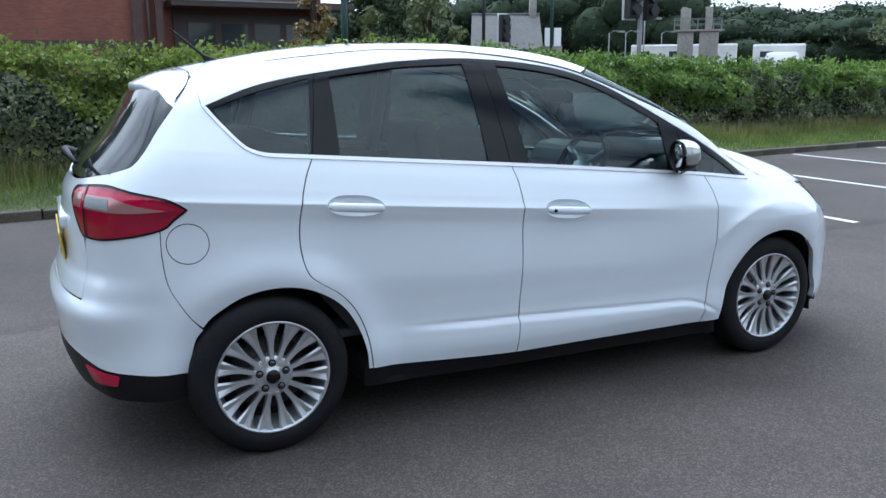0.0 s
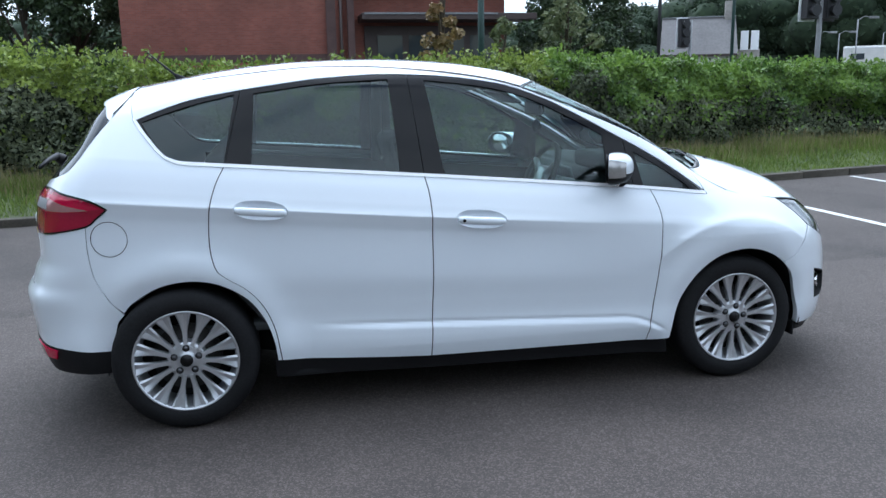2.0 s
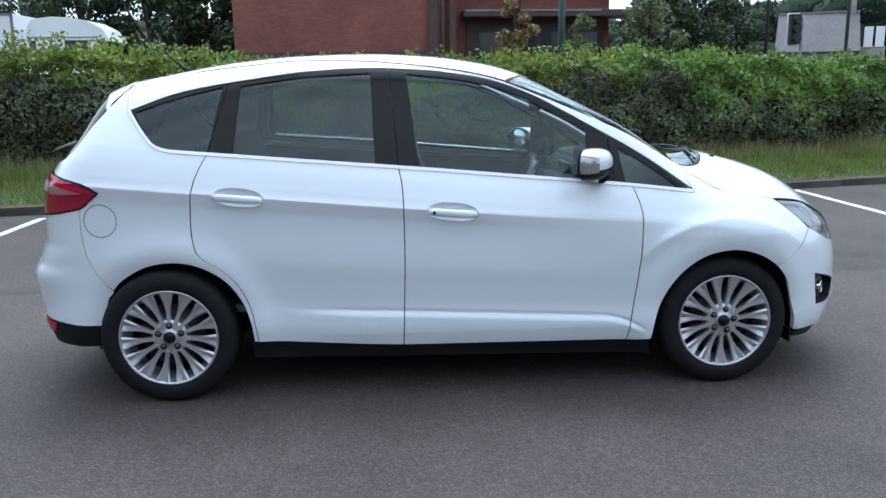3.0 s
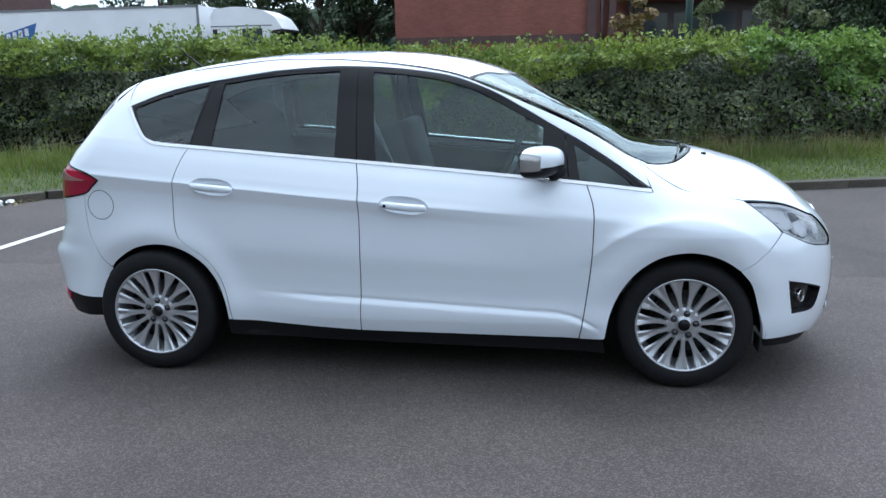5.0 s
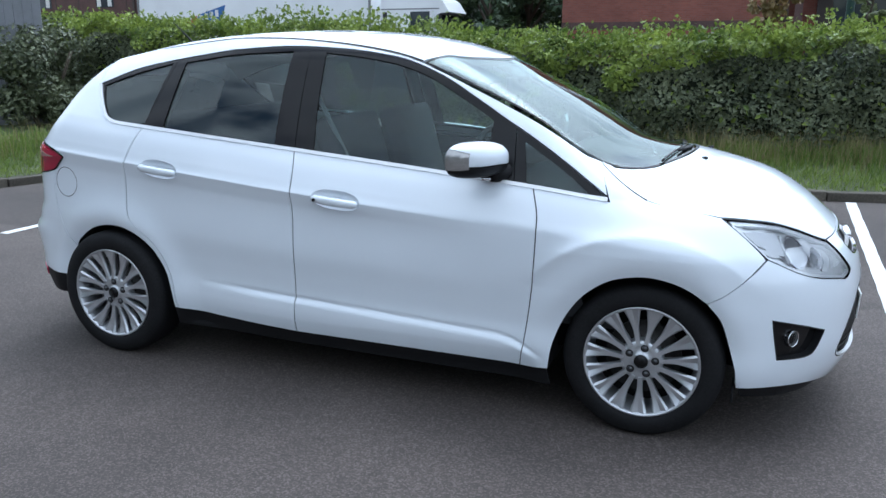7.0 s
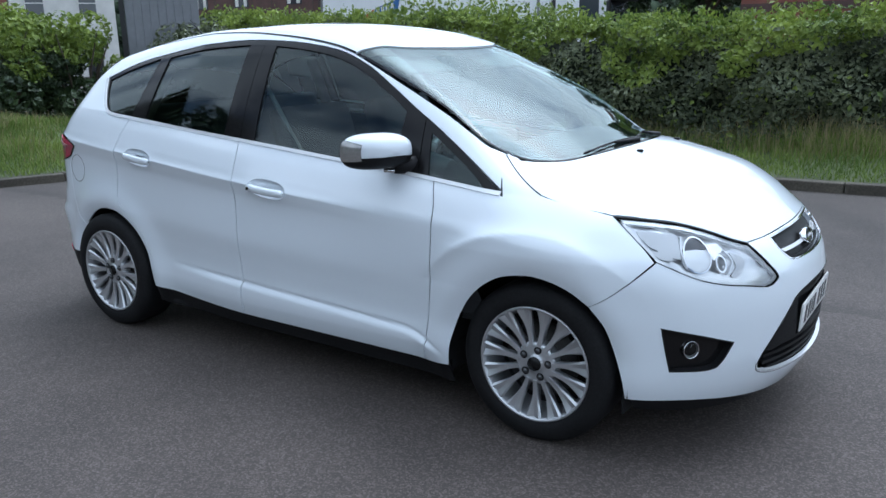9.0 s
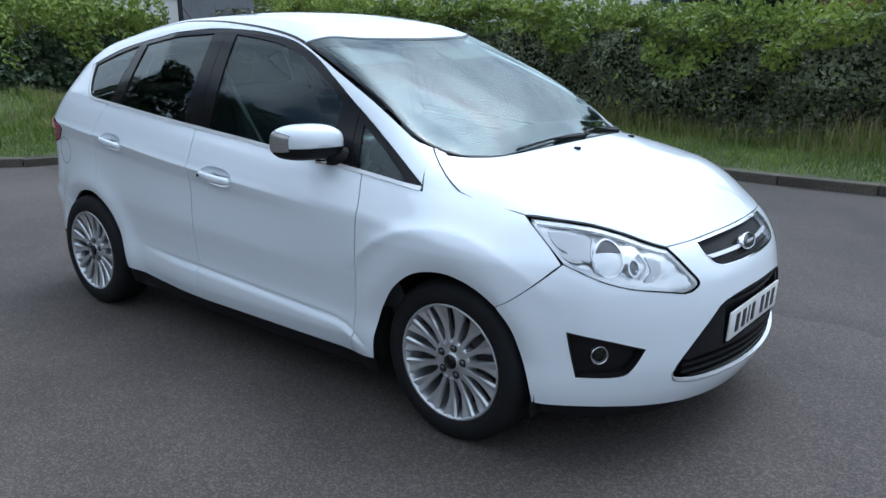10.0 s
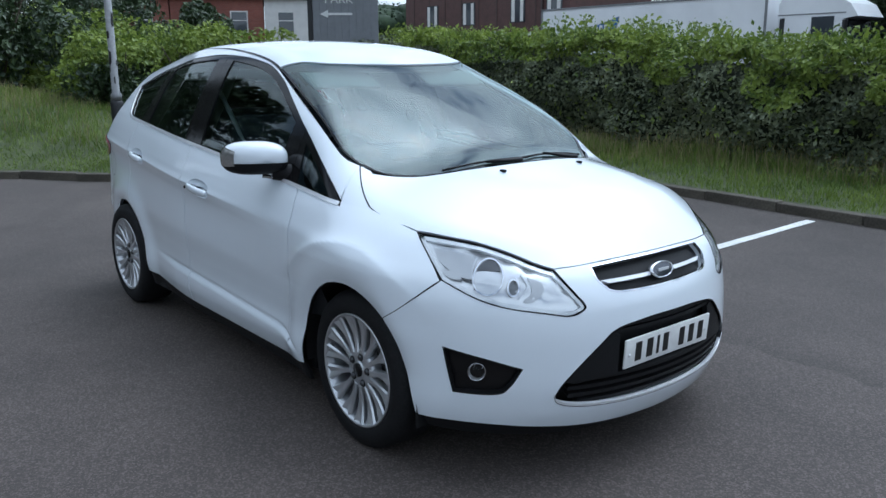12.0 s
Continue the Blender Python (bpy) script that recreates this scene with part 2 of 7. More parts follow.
def meet(origin, way, far, near):
    """Where rays from outside (far) first meet the form before near: vectorised march and bisection."""
    o, w = np.asarray(origin, float), np.asarray(way, float)
    steps = np.linspace(0, 1, 60)
    lo = np.full(len(o), 0.0)
    hi = np.full(len(o), 1.0)
    found = np.zeros(len(o), bool)
    span = near - far
    for a, b in zip(steps[:-1], steps[1:]):
        p = o + w * (far + span * b)[:, None]
        inside = (form(p[:, 0], p[:, 1], p[:, 2]) < 0) & ~found
        lo[inside], hi[inside] = a, b
        found |= inside
    for _ in range(26):
        mid = (lo + hi) / 2
        p = o + w * (far + span * mid)[:, None]
        inside = form(p[:, 0], p[:, 1], p[:, 2]) < 0
        hi = np.where(inside, mid, hi)
        lo = np.where(inside, lo, mid)
    p = o + w * (far + span * hi)[:, None]
    return p, found


def gradient(p, e=0.004):
    g = np.empty_like(p)
    for i in range(3):
        d = np.zeros(3)
        d[i] = e
        a, b = p + d, p - d
        g[:, i] = form(a[:, 0], a[:, 1], a[:, 2]) - form(b[:, 0], b[:, 1], b[:, 2])
    return g / np.linalg.norm(g, axis=1)[:, None]

from mathutils.geometry import delaunay_2d_cdt

# ---- helpers for meshes ----
def mesh_ob(name, verts, faces, mat, parent=None, smooth=True, normals=None, label=""):
    me = bpy.data.meshes.new(name)
    me.from_pydata([tuple(v) for v in verts], [], [tuple(int(i) for i in f) for f in faces])
    me.materials.append(mat)
    if smooth:
        me.polygons.foreach_set("use_smooth", [True] * len(me.polygons))
    if normals is not None:
        me.normals_split_custom_set_from_vertices([tuple(n) for n in normals])
    ob = new(name, me)
    if parent:
        ob.parent = parent
    if label:
        ob["label"] = label
    return ob


def part(name, bm, mat, parent=None, label="", smooth=True):
    me = bpy.data.meshes.new(name)
    bm.to_mesh(me)
    bm.free()
    me.materials.append(mat)
    if smooth:
        me.polygons.foreach_set("use_smooth", [True] * len(me.polygons))
    ob = new(name, me)
    if parent:
        ob.parent = parent
    if label:
        ob["label"] = label
    return ob


def empty(name, label, category, group="", kind="", at=None):
    ob = new(name)
    ob.empty_display_size = 0.1
    if at is not None:
        ob.matrix_world = at
    return tagged(ob, label, category, group, kind)


def box_bm(bm, size, at, bevel=0.0, turn=None, segments=2):
    m = Matrix.Translation(at) @ (turn or Matrix.Identity(4)) @ Matrix.Diagonal((*size, 1))
    got = bmesh.ops.create_cube(bm, size=1, matrix=m)
    if bevel:
        edges = list({e for v in got["verts"] for e in v.link_edges})
        bmesh.ops.bevel(bm, geom=edges, offset=bevel, segments=segments, affect="EDGES", profile=0.6)


def tube_bm(bm, points, radius, sides=8):
    """A round bar along points."""
    rings = []
    pts = [Vector(p) for p in points]
    for i, p in enumerate(pts):
        d = (pts[min(i + 1, len(pts) - 1)] - pts[max(i - 1, 0)]).normalized()
        q = d.to_track_quat("Z", "Y").to_matrix()
        r = radius[i] if isinstance(radius, (list, tuple)) else radius
        rings.append([bm.verts.new(p + q @ Vector((math.cos(a) * r, math.sin(a) * r, 0))) for a in (2 * math.pi * k / sides for k in range(sides))])
    for a, b in zip(rings, rings[1:]):
        for k in range(sides):
            bm.faces.new((a[k], a[(k + 1) % sides], b[(k + 1) % sides], b[k]))
    bm.faces.new(rings[0][::-1])
    bm.faces.new(rings[-1])


def smooth_line(points, n=8):
    """Catmull-Rom through 2D or 3D points."""
    p = np.array(points, float)
    q = np.vstack([2 * p[0] - p[1], p, 2 * p[-1] - p[-2]])
    out = []
    for i in range(1, len(q) - 2):
        for t in np.linspace(0, 1, n, endpoint=False):
            a, b, c, d = q[i - 1], q[i], q[i + 1], q[i + 2]
            out.append(0.5 * (2 * b + (c - a) * t + (2 * a - 5 * b + 4 * c - d) * t * t + (3 * b - a - 3 * c + d) * t ** 3))
    out.append(p[-1])
    return np.array(out)


def outline(*lines, n=8):
    """A closed outline out of smooth lines end to end: corners only where lines meet."""
    return np.vstack([smooth_line(l, n)[:-1] if len(l) > 2 else np.array(l, float)[:-1] for l in lines])


# the ways in which an outline is laid on the form
E_SH = 1 / math.sqrt(2)


def cast(o, w, far, near):
    n = len(o)
    p, found = meet(o, w, np.full(n, far), np.full(n, near))
    return p, gradient(p)


def on_side(q):
    o = np.stack([q[:, 0], np.full(len(q), -2.0), q[:, 1]], 1)
    return cast(o, np.tile([0, 1.0, 0], (len(q), 1)), 0.9, 1.95)


SHEAR = 0.085


def on_flank(q):
    """As on_side, but with rows that run along the car's sloping crease."""
    return on_side(np.stack([q[:, 0], q[:, 1] - SHEAR * q[:, 0]], 1))


def flank(poly):
    p = np.asarray(poly, float)
    return np.stack([p[:, 0], p[:, 1] + SHEAR * p[:, 0]], 1)


def on_top(q):
    o = np.stack([q[:, 0], q[:, 1], np.full(len(q), 3.0)], 1)
    return cast(o, np.tile([0, 0, -1.0], (len(q), 1)), 1.2, 2.6)


def on_shoulder(q):
    """x, and metres along the slope that leans inwards at 45 degrees."""
    base = np.stack([q[:, 0], q[:, 1] * E_SH, q[:, 1] * E_SH], 1)
    w = np.array([0, E_SH, -E_SH])
    return cast(base - 3 * w, np.tile(w, (len(q), 1)), 0.9, 3.6)


def on_nose(q):
    a = q[:, 0] / 0.9
    d = np.stack([np.cos(a), -np.sin(a), np.zeros(len(q))], 1)
    o = np.stack([np.full(len(q), 1.2), np.zeros(len(q)), q[:, 1]], 1) + 2 * d
    return cast(o, -d, 0.7, 1.9)


def on_tail(q):
    a = q[:, 0] / 0.9
    d = np.stack([-np.cos(a), -np.sin(a), np.zeros(len(q))], 1)
    o = np.stack([np.full(len(q), -1.2), np.zeros(len(q)), q[:, 1]], 1) + 2 * d
    return cast(o, -d, 0.7, 1.9)


def nose(*pts):
    return [(0.9 * math.atan2(-y, x - 1.2), z) for x, y, z in pts]


def tail_at(*pts):
    return [(0.9 * math.atan2(-y, -1.2 - x), z) for x, y, z in pts]


def drawn_in(x, y):
    """A half-width of the plain plan, drawn in like the tail."""
    return y - math.copysign(float(knots(x, SLIM)) * min(1.0, abs(y) / 0.6), y)


def tail(*pts):
    return tail_at(*[(x, drawn_in(x, y), z) for x, y, z in pts])


def shoulder(*pts):
    return [(x, (drawn_in(x, y) + z) * E_SH) for x, y, z in pts]


def mirrored(line):
    """A right half line from the middle outwards, and its left half: whole."""
    l = np.array(line, float)
    return np.vstack([l[::-1], (l * [-1, 1])[1:]])


def within(pts, poly):
    x, y = pts[:, 0], pts[:, 1]
    inside = np.zeros(len(pts), bool)
    for (x0, y0), (x1, y1) in zip(poly, np.roll(poly, -1, 0)):
        if y0 == y1:
            continue
        c = ((y0 > y) != (y1 > y)) & (x < (x1 - x0) * (y - y0) / (y1 - y0) + x0)
        inside ^= c
    return inside


def trimmed(polys, cell):
    """A triangulated sheet with exact outlines (the first outer, the rest holes) and a grid of points within."""
    polys = [np.asarray(p, float) for p in polys]
    verts, edges = [], []
    for poly in polys:
        poly = poly[np.linalg.norm(poly - np.roll(poly, 1, 0), axis=1) > 1e-5]
        line = []
        for p0, p1 in zip(poly, np.roll(poly, -1, 0)):
            n = max(1, int(math.ceil(np.linalg.norm(p1 - p0) / (cell * 1.2))))
            line += [p0 + (p1 - p0) * k / n for k in range(n)]
        base = len(verts)
        verts += line
        edges += [(base + k, base + (k + 1) % len(line)) for k in range(len(line))]
    rim_pts = np.array(verts)
    lo, hi = polys[0].min(0), polys[0].max(0)
    n = np.maximum(np.ceil((hi - lo) / cell).astype(int), 1)
    gx = lo[0] + (hi[0] - lo[0]) * (np.arange(n[0]) + 0.5) / n[0]
    gy = lo[1] + (hi[1] - lo[1]) * (np.arange(n[1]) + 0.5) / n[1]
    c = np.stack([a.ravel() for a in np.meshgrid(gx, gy, indexing="ij")], 1)
    keep = within(c, polys[0])
    for h in polys[1:]:
        keep &= ~within(c, h)
    c = c[keep]
    near = np.full(len(c), 1e9)
    for p in rim_pts:
        near = np.minimum(near, ((c - p) ** 2).sum(1))
    c = c[near > (0.55 * cell) ** 2]
    pts, _, tris, _, _, _ = delaunay_2d_cdt([Vector(p) for p in rim_pts] + [Vector(p) for p in c], edges, [], 0, 1e-6)
    pts = np.array([(p[0], p[1]) for p in pts])
    tris = np.array([t for t in tris if len(t) == 3])
    mid = pts[tris].mean(1)
    keep = within(mid, polys[0])
    for h in polys[1:]:
        keep &= ~within(mid, h)
    tris = tris[keep]
    used, inv = np.unique(tris, return_inverse=True)
    pts, tris = pts[used], inv.reshape(tris.shape)
    count = {(a, b) for t in tris.tolist() for a, b in ((t[0], t[1]), (t[1], t[2]), (t[2], t[0]))}
    rim = [(a, b) for (a, b) in sorted(count) if (b, a) not in count]
    return pts, tris, rim


def panel(name, polys, lay, mat, parent, cell=0.018, lift=0.0, rim_depth=0.014, both=False, label="", relief=None, reshade=False):
    """A body panel: outlines laid on the form, with an edge turned inwards."""
    pts, quads, rim = trimmed(polys, cell)
    p, nrm = lay(pts)
    p = p + nrm * lift
    if relief is not None:
        p = p + nrm * relief(p)[:, None]
        if reshade:
            fn = np.cross(p[quads[:, 2]] - p[quads[:, 0]], p[quads[:, 3 % quads.shape[1]]] - p[quads[:, 1]])
            fn *= np.sign(np.sum(fn * nrm[quads[:, 0]], 1))[:, None]
            acc = np.zeros_like(p)
            for c in range(quads.shape[1]):
                np.add.at(acc, quads[:, c], fn)
            size = np.linalg.norm(acc, axis=1)[:, None]
            nrm = np.where(size > 1e-12, acc / (size + 1e-15), nrm)
    # outward winding
    f0 = quads[len(quads) // 2]
    if np.dot(np.cross(p[f0[1]] - p[f0[0]], p[f0[2]] - p[f0[0]]), nrm[f0[0]]) < 0:
        quads = quads[:, ::-1]
        rim = [(b, a) for a, b in rim]
    verts, faces, norms = list(p), [tuple(f) for f in quads], list(nrm)
    if rim_depth:
        ends = sorted({a for e in rim for a in e})
        outer = {k: len(verts) + i for i, k in enumerate(ends)}
        verts += [p[k] for k in ends]
        inner = {k: len(verts) + i for i, k in enumerate(ends)}
        verts += [p[k] - nrm[k] * rim_depth for k in ends]
        side = {k: np.zeros(3) for k in ends}
        for a, b in rim:
            out = np.cross(p[b] - p[a], nrm[a])
            out = out / (np.linalg.norm(out) + 1e-9)
            side[a] = side[a] + out
            side[b] = side[b] + out
            faces.append((outer[b], outer[a], inner[a], inner[b]))
        for _ in range(2):
            for k in ends:
                s = side[k]
                norms.append(s / (np.linalg.norm(s) + 1e-9))
    obs = [mesh_ob(name, verts, faces, mat, parent, True, norms, label)]
    if both:
        v = np.array(verts) * [1, -1, 1]
        obs.append(mesh_ob(name, v, [f[::-1] for f in faces], mat, parent, True, np.array(norms) * [1, -1, 1], label))
    return obs


# ---- the car ----
car = empty("car", "white five-door family car with silver alloy wheels, parked on the asphalt", "car")

GAP_C = [(-1.030, 1.478), (-1.113, 1.155), (-1.152, 1.08), (-1.182, 0.976), (-1.191, 0.829), (-1.173, 0.73), (-1.136, 0.686), (-1.044, 0.622), (-0.977, 0.54), (-0.934, 0.433), (-0.911, 0.293)]
GAP_B = [(-0.270, 1.537), (-0.238, 1.085), (-0.224, 0.995), (-0.220, 0.822), (-0.221, 0.611), (-0.233, 0.258)]
GAP_A = [(0.860, 0.979), (0.889, 0.885), (0.893, 0.783), (0.883, 0.592), (0.855, 0.368), (0.835, 0.247)]
BELT = [(-1.113, 1.154), (-0.236, 1.083), (0.505, 1.014), (0.860, 0.979), (1.167, 0.942)]
DLO_TOP = [(-1.490, 1.358), (-1.391, 1.396), (-1.272, 1.434), (-1.030, 1.481), (-0.670, 1.527), (-0.410, 1.542), (-0.270, 1.541), (-0.144, 1.533), (0.018, 1.516), (0.208, 1.48), (0.393, 1.416), (0.549, 1.335), (0.705, 1.247), (0.811, 1.185), (0.972, 1.084), (1.167, 0.944)]
DLO_TAIL = [(-1.490, 1.355), (-1.441, 1.287), (-1.377, 1.212), (-1.330, 1.182), (-1.270, 1.167), (-1.113, 1.154)]


def shift(line, dx=0.0, dz=0.0):
    return [(x + dx, z + dz) for x, z in line]


ARCH_R = [(-0.929, 0.291), (-0.941, 0.384), (-0.977, 0.486), (-1.047, 0.583), (-1.162, 0.653), (-1.285, 0.674), (-1.415, 0.652), (-1.527, 0.588), (-1.596, 0.505), (-1.612, 0.470)]
ARCH_F = [(0.954, 0.249), (0.974, 0.365), (1.020, 0.480), (1.094, 0.582), (1.195, 0.653), (1.310, 0.679), (1.402, 0.671), (1.486, 0.641), (1.556, 0.595)]
G = 0.0025

# doors, with the hollows behind the handles left open
def oval(cx, cz, rx, rz, n=36, tilt=-0.08):
    a = np.linspace(0, 2 * math.pi, n, endpoint=False)
    x = rx * np.sign(np.cos(a)) * np.abs(np.cos(a)) ** 0.8
    return np.stack([cx + x, cz + rz * np.sin(a) + tilt * x], 1)


HANDLES = ((0.004, 0.890, 0.118, 0.042), (-0.967, 0.970, 0.116, 0.042))
# doors
front_door = panel("front_door", [flank(outline(shift(GAP_B[1:], G), [(-0.233 + G, 0.258), (0.835 - G, 0.247)], shift(GAP_A[::-1], -G), [(0.860 - G, 0.979), (0.858 - G, 0.987)], [(0.858 - G, 0.987), (0.505, 1.022), (-0.240 + G, 1.093)], [(-0.240 + G, 1.093), (-0.238 + G, 1.085)])), flank(oval(*HANDLES[0]))], on_flank, PAINT, car, both=True, cell=0.0095, rim_depth=0.004)
rear_door = panel("rear_door", [flank(outline(shift(GAP_C[1:], G), [(-0.911 + G, 0.290), (-0.233 - G, 0.258)], shift(GAP_B[:0:-1], -G), [(-0.238 - G, 1.085), (-0.239 - G, 1.092)], [(-0.239 - G, 1.092), (-1.111 + G, 1.162)], [(-1.111 + G, 1.162), (-1.113 + G, 1.155)])), flank(oval(*HANDLES[1]))], on_flank, PAINT, car, both=True, cell=0.0095, rim_depth=0.004)
# dark joints behind the door edges
for gap in (GAP_A, GAP_B[1:], GAP_C[1:]):
    g = smooth_line(gap, 6)
    panel("door_joint", [np.vstack([g + [0.011, 0], (g - [0.011, 0])[::-1]])], on_side, DARK, car, cell=0.012, lift=-0.0065, rim_depth=0, both=True)
# front wing
WING_TOP = [(1.580, 0.895), (1.437, 0.922), (1.300, 0.948), (1.235, 0.995), (1.165, 1.036), (1.105, 1.081)]
panel("front_wing", [flank(outline(shift(GAP_A, G), [(0.835 + G, 0.247), (0.954, 0.249)], ARCH_F, [(1.556, 0.595), (1.620, 0.634), (1.685, 0.688), (1.749, 0.755)], [(1.749, 0.755), (1.712, 0.792), (1.643, 0.850), (1.580, 0.895)], WING_TOP, [(1.105, 1.081), (1.167, 0.942)], [(1.167, 0.942), (0.860 + G, 0.979)]))], on_flank, PAINT, car, both=True, cell=0.0095, rim_depth=0.004)
# quarter panel with the rear pillar
panel("quarter_panel", [flank(outline(DLO_TAIL, shift(GAP_C[1:], -G), [(-0.911 - G, 0.291), (-0.929, 0.291)], ARCH_R[:8] + [(-1.570, 0.543)], [(-1.570, 0.543), (-1.604, 0.578), (-1.632, 0.620), (-1.678, 0.708), (-1.694, 0.820), (-1.694, 0.928)], [(-1.694, 0.928), (-1.642, 0.965), (-1.597, 0.998)], [(-1.597, 0.998), (-1.663, 1.035), (-1.767, 1.062), (-1.850, 1.080)], [(-1.850, 1.080), (-1.832, 1.119)], [(-1.832, 1.119), (-1.775, 1.143), (-1.751, 1.160), (-1.713, 1.202), (-1.655, 1.281), (-1.588, 1.360)], [(-1.588, 1.360), (-1.545, 1.410), (-1.510, 1.458)], [(-1.510, 1.458), (-1.490, 1.358)]))], on_flank, PAINT, car, both=True, cell=0.013, rim_depth=0.004)
# pillar and roof-edge strip
STRIP_LOW = shoulder((1.150, -0.79, 0.955), (0.972, -0.762, 1.084), (0.811, -0.728, 1.187), (0.705, -0.703, 1.247), (0.549, -0.658, 1.335), (0.393, -0.612, 1.416), (0.208, -0.575, 1.483), (0.018, -0.563, 1.516), (-0.144, -0.561, 1.533), (-0.41, -0.57, 1.542), (-0.67, -0.594, 1.527), (-1.03, -0.602, 1.479), (-1.272, -0.622, 1.434), (-1.49, -0.676, 1.358))
STRIP_HIGH = shoulder((-1.500, -0.47, 1.482), (-1.2, -0.50, 1.53), (-0.8, -0.515, 1.565), (-0.333, -0.530, 1.572), (-0.048, -0.545, 1.546), (0.152, -0.560, 1.508), (0.278, -0.581, 1.470), (0.586, -0.641, 1.335), (0.839, -0.680, 1.214), (1.012, -0.696, 1.115), (1.108, -0.705, 1.076))
panel("roof_pillar", [outline(STRIP_LOW, [STRIP_LOW[-1], STRIP_HIGH[0]], STRIP_HIGH, [STRIP_HIGH[-1], STRIP_LOW[0]])], on_shoulder, PAINT, car, both=True, cell=0.012)
# roof, windscreen, bonnet
ROOF_HALF = [(0.490, 0.0), (0.445, 0.325), (0.36, 0.50), (0.285, 0.572)]
ROOF_SIDE = [(0.285, 0.572), (0.152, 0.553), (-0.048, 0.538), (-0.333, 0.524), (-0.8, 0.510), (-1.2, 0.493), (-1.49, 0.462)]
ROOF_SIDE = [(x, drawn_in(x, y)) for x, y in ROOF_SIDE]
mir2 = lambda l: [(x, -y) for x, y in l]
panel("roof", [outline(mir2(ROOF_HALF)[::-1][:-1] + ROOF_HALF, ROOF_SIDE, [ROOF_SIDE[-1], (-1.53, 0.0), mir2(ROOF_SIDE)[-1]], mir2(ROOF_SIDE)[::-1])], on_top, PAINT, car, cell=0.025)
SC_SIDE = [(0.292, 0.577), (0.586, 0.635), (0.839, 0.675), (0.98, 0.692), (1.05, 0.682), (1.13, 0.637), (1.212, 0.572), (1.30, 0.46), (1.39, 0.25), (1.42, 0.0)]
SC_TOP = [(0.498, 0.0), (0.452, 0.325), (0.367, 0.50), (0.292, 0.580)]


def set_in(p):
    """The screen is flatter across than the pillars either side of it."""
    y = np.abs(p[:, 1])
    below_top = p[:, 0] - np.interp(y, (0.0, 0.325, 0.50, 0.58), (0.498, 0.452, 0.367, 0.292))
    return -0.026 * np.clip(1 - (y / 0.66) ** 2, 0, 1) * np.clip(below_top / 0.22, 0, 1) * np.interp(p[:, 0], (1.05, 1.36), (1, 0))


SC_OUT = outline(mir2(SC_TOP)[::-1][:-1] + SC_TOP, SC_SIDE + mir2(SC_SIDE)[::-1][1:])
panel("windscreen", [SC_OUT], on_top, SCREEN, car, cell=0.012, lift=-0.004, rim_depth=0, relief=set_in, label="tinted curved windscreen")
inner_mid = np.array([0.86, 0.0])
SC_IN = inner_mid + (SC_OUT - inner_mid) * [0.980, 0.990]
panel("windscreen_seal", [SC_OUT, SC_IN], on_top, TRIM, car, cell=0.012, lift=-0.0022, rim_depth=0, relief=set_in, label="black printed border of the windscreen")
for side in (1, -1):
    corner = smooth_line([(1.050, 0.602), (1.150, 0.485), (1.238, 0.372), (1.330, 0.235), (1.385, 0.115)], 6)
    rim_line = smooth_line([(1.415, 0.100), (1.388, 0.25), (1.298, 0.458), (1.210, 0.570), (1.128, 0.634), (1.048, 0.678)], 6)
    panel("screen_print", [np.vstack([corner, rim_line]) * [1, side]], on_top, INK, car, cell=0.02, lift=-0.0075, rim_depth=0, relief=set_in, label="black print in the lower corner of the windscreen")
HOOD_REAR = [(1.434, 0.0), (1.405, 0.242), (1.314, 0.468), (1.226, 0.581), (1.165, 0.640), (1.125, 0.686)]
HOOD_SIDE = [(1.125, 0.686), (1.182, 0.719), (1.238, 0.743), (1.300, 0.762), (1.437, 0.767), (1.577, 0.750)]
HOOD_LAMP = [(1.577, 0.750), (1.680, 0.697), (1.776, 0.624), (1.854, 0.562), (1.931, 0.499), (1.972, 0.455)]
HOOD_NOSE = [(1.972, 0.455), (2.006, 0.337), (2.030, 0.166), (2.038, 0.0)]
hood = panel("bonnet", [outline(mir2(HOOD_REAR)[::-1][:-1] + HOOD_REAR, HOOD_SIDE, HOOD_LAMP, HOOD_NOSE + mir2(HOOD_NOSE)[::-1][1:], mir2(HOOD_LAMP)[::-1], mir2(HOOD_SIDE)[::-1])], on_top, PAINT, car, cell=0.02)
# front bumper with its openings
def under_hood(line, drop=0.003):
    """The line of the bonnet's edge on the nose, a joint's width below it."""
    p, _ = on_top(np.array(line))
    return nose(*[(a[0], -a[1], a[2] - drop) for a in p])


LAMP_LOW = nose((1.749, -0.777, 0.755), (1.78, -0.757, 0.738), (1.86, -0.702, 0.695), (1.928, -0.635, 0.667), (1.996, -0.540, 0.647), (2.041, -0.461, 0.630))
LAMP_TIP = nose((2.041, -0.461, 0.630), (2.056, -0.425, 0.636), (2.061, -0.392, 0.660), (2.029, -0.420, 0.712)) + under_hood([HOOD_LAMP[-1]])
LAMP_TOP = under_hood(HOOD_LAMP[::-1])
LAMP_BACK = under_hood([HOOD_LAMP[0]]) + nose( (1.643, -0.774, 0.850), (1.712, -0.780, 0.792), (1.749, -0.777, 0.755))
BUMP_TOP = under_hood(HOOD_NOSE[::-1])
BUMP_SIDE = nose((1.749, -0.777, 0.7540), (1.6845, -0.848, 0.6872), (1.6195, -0.884, 0.6332), (1.558, -0.897, 0.5940))
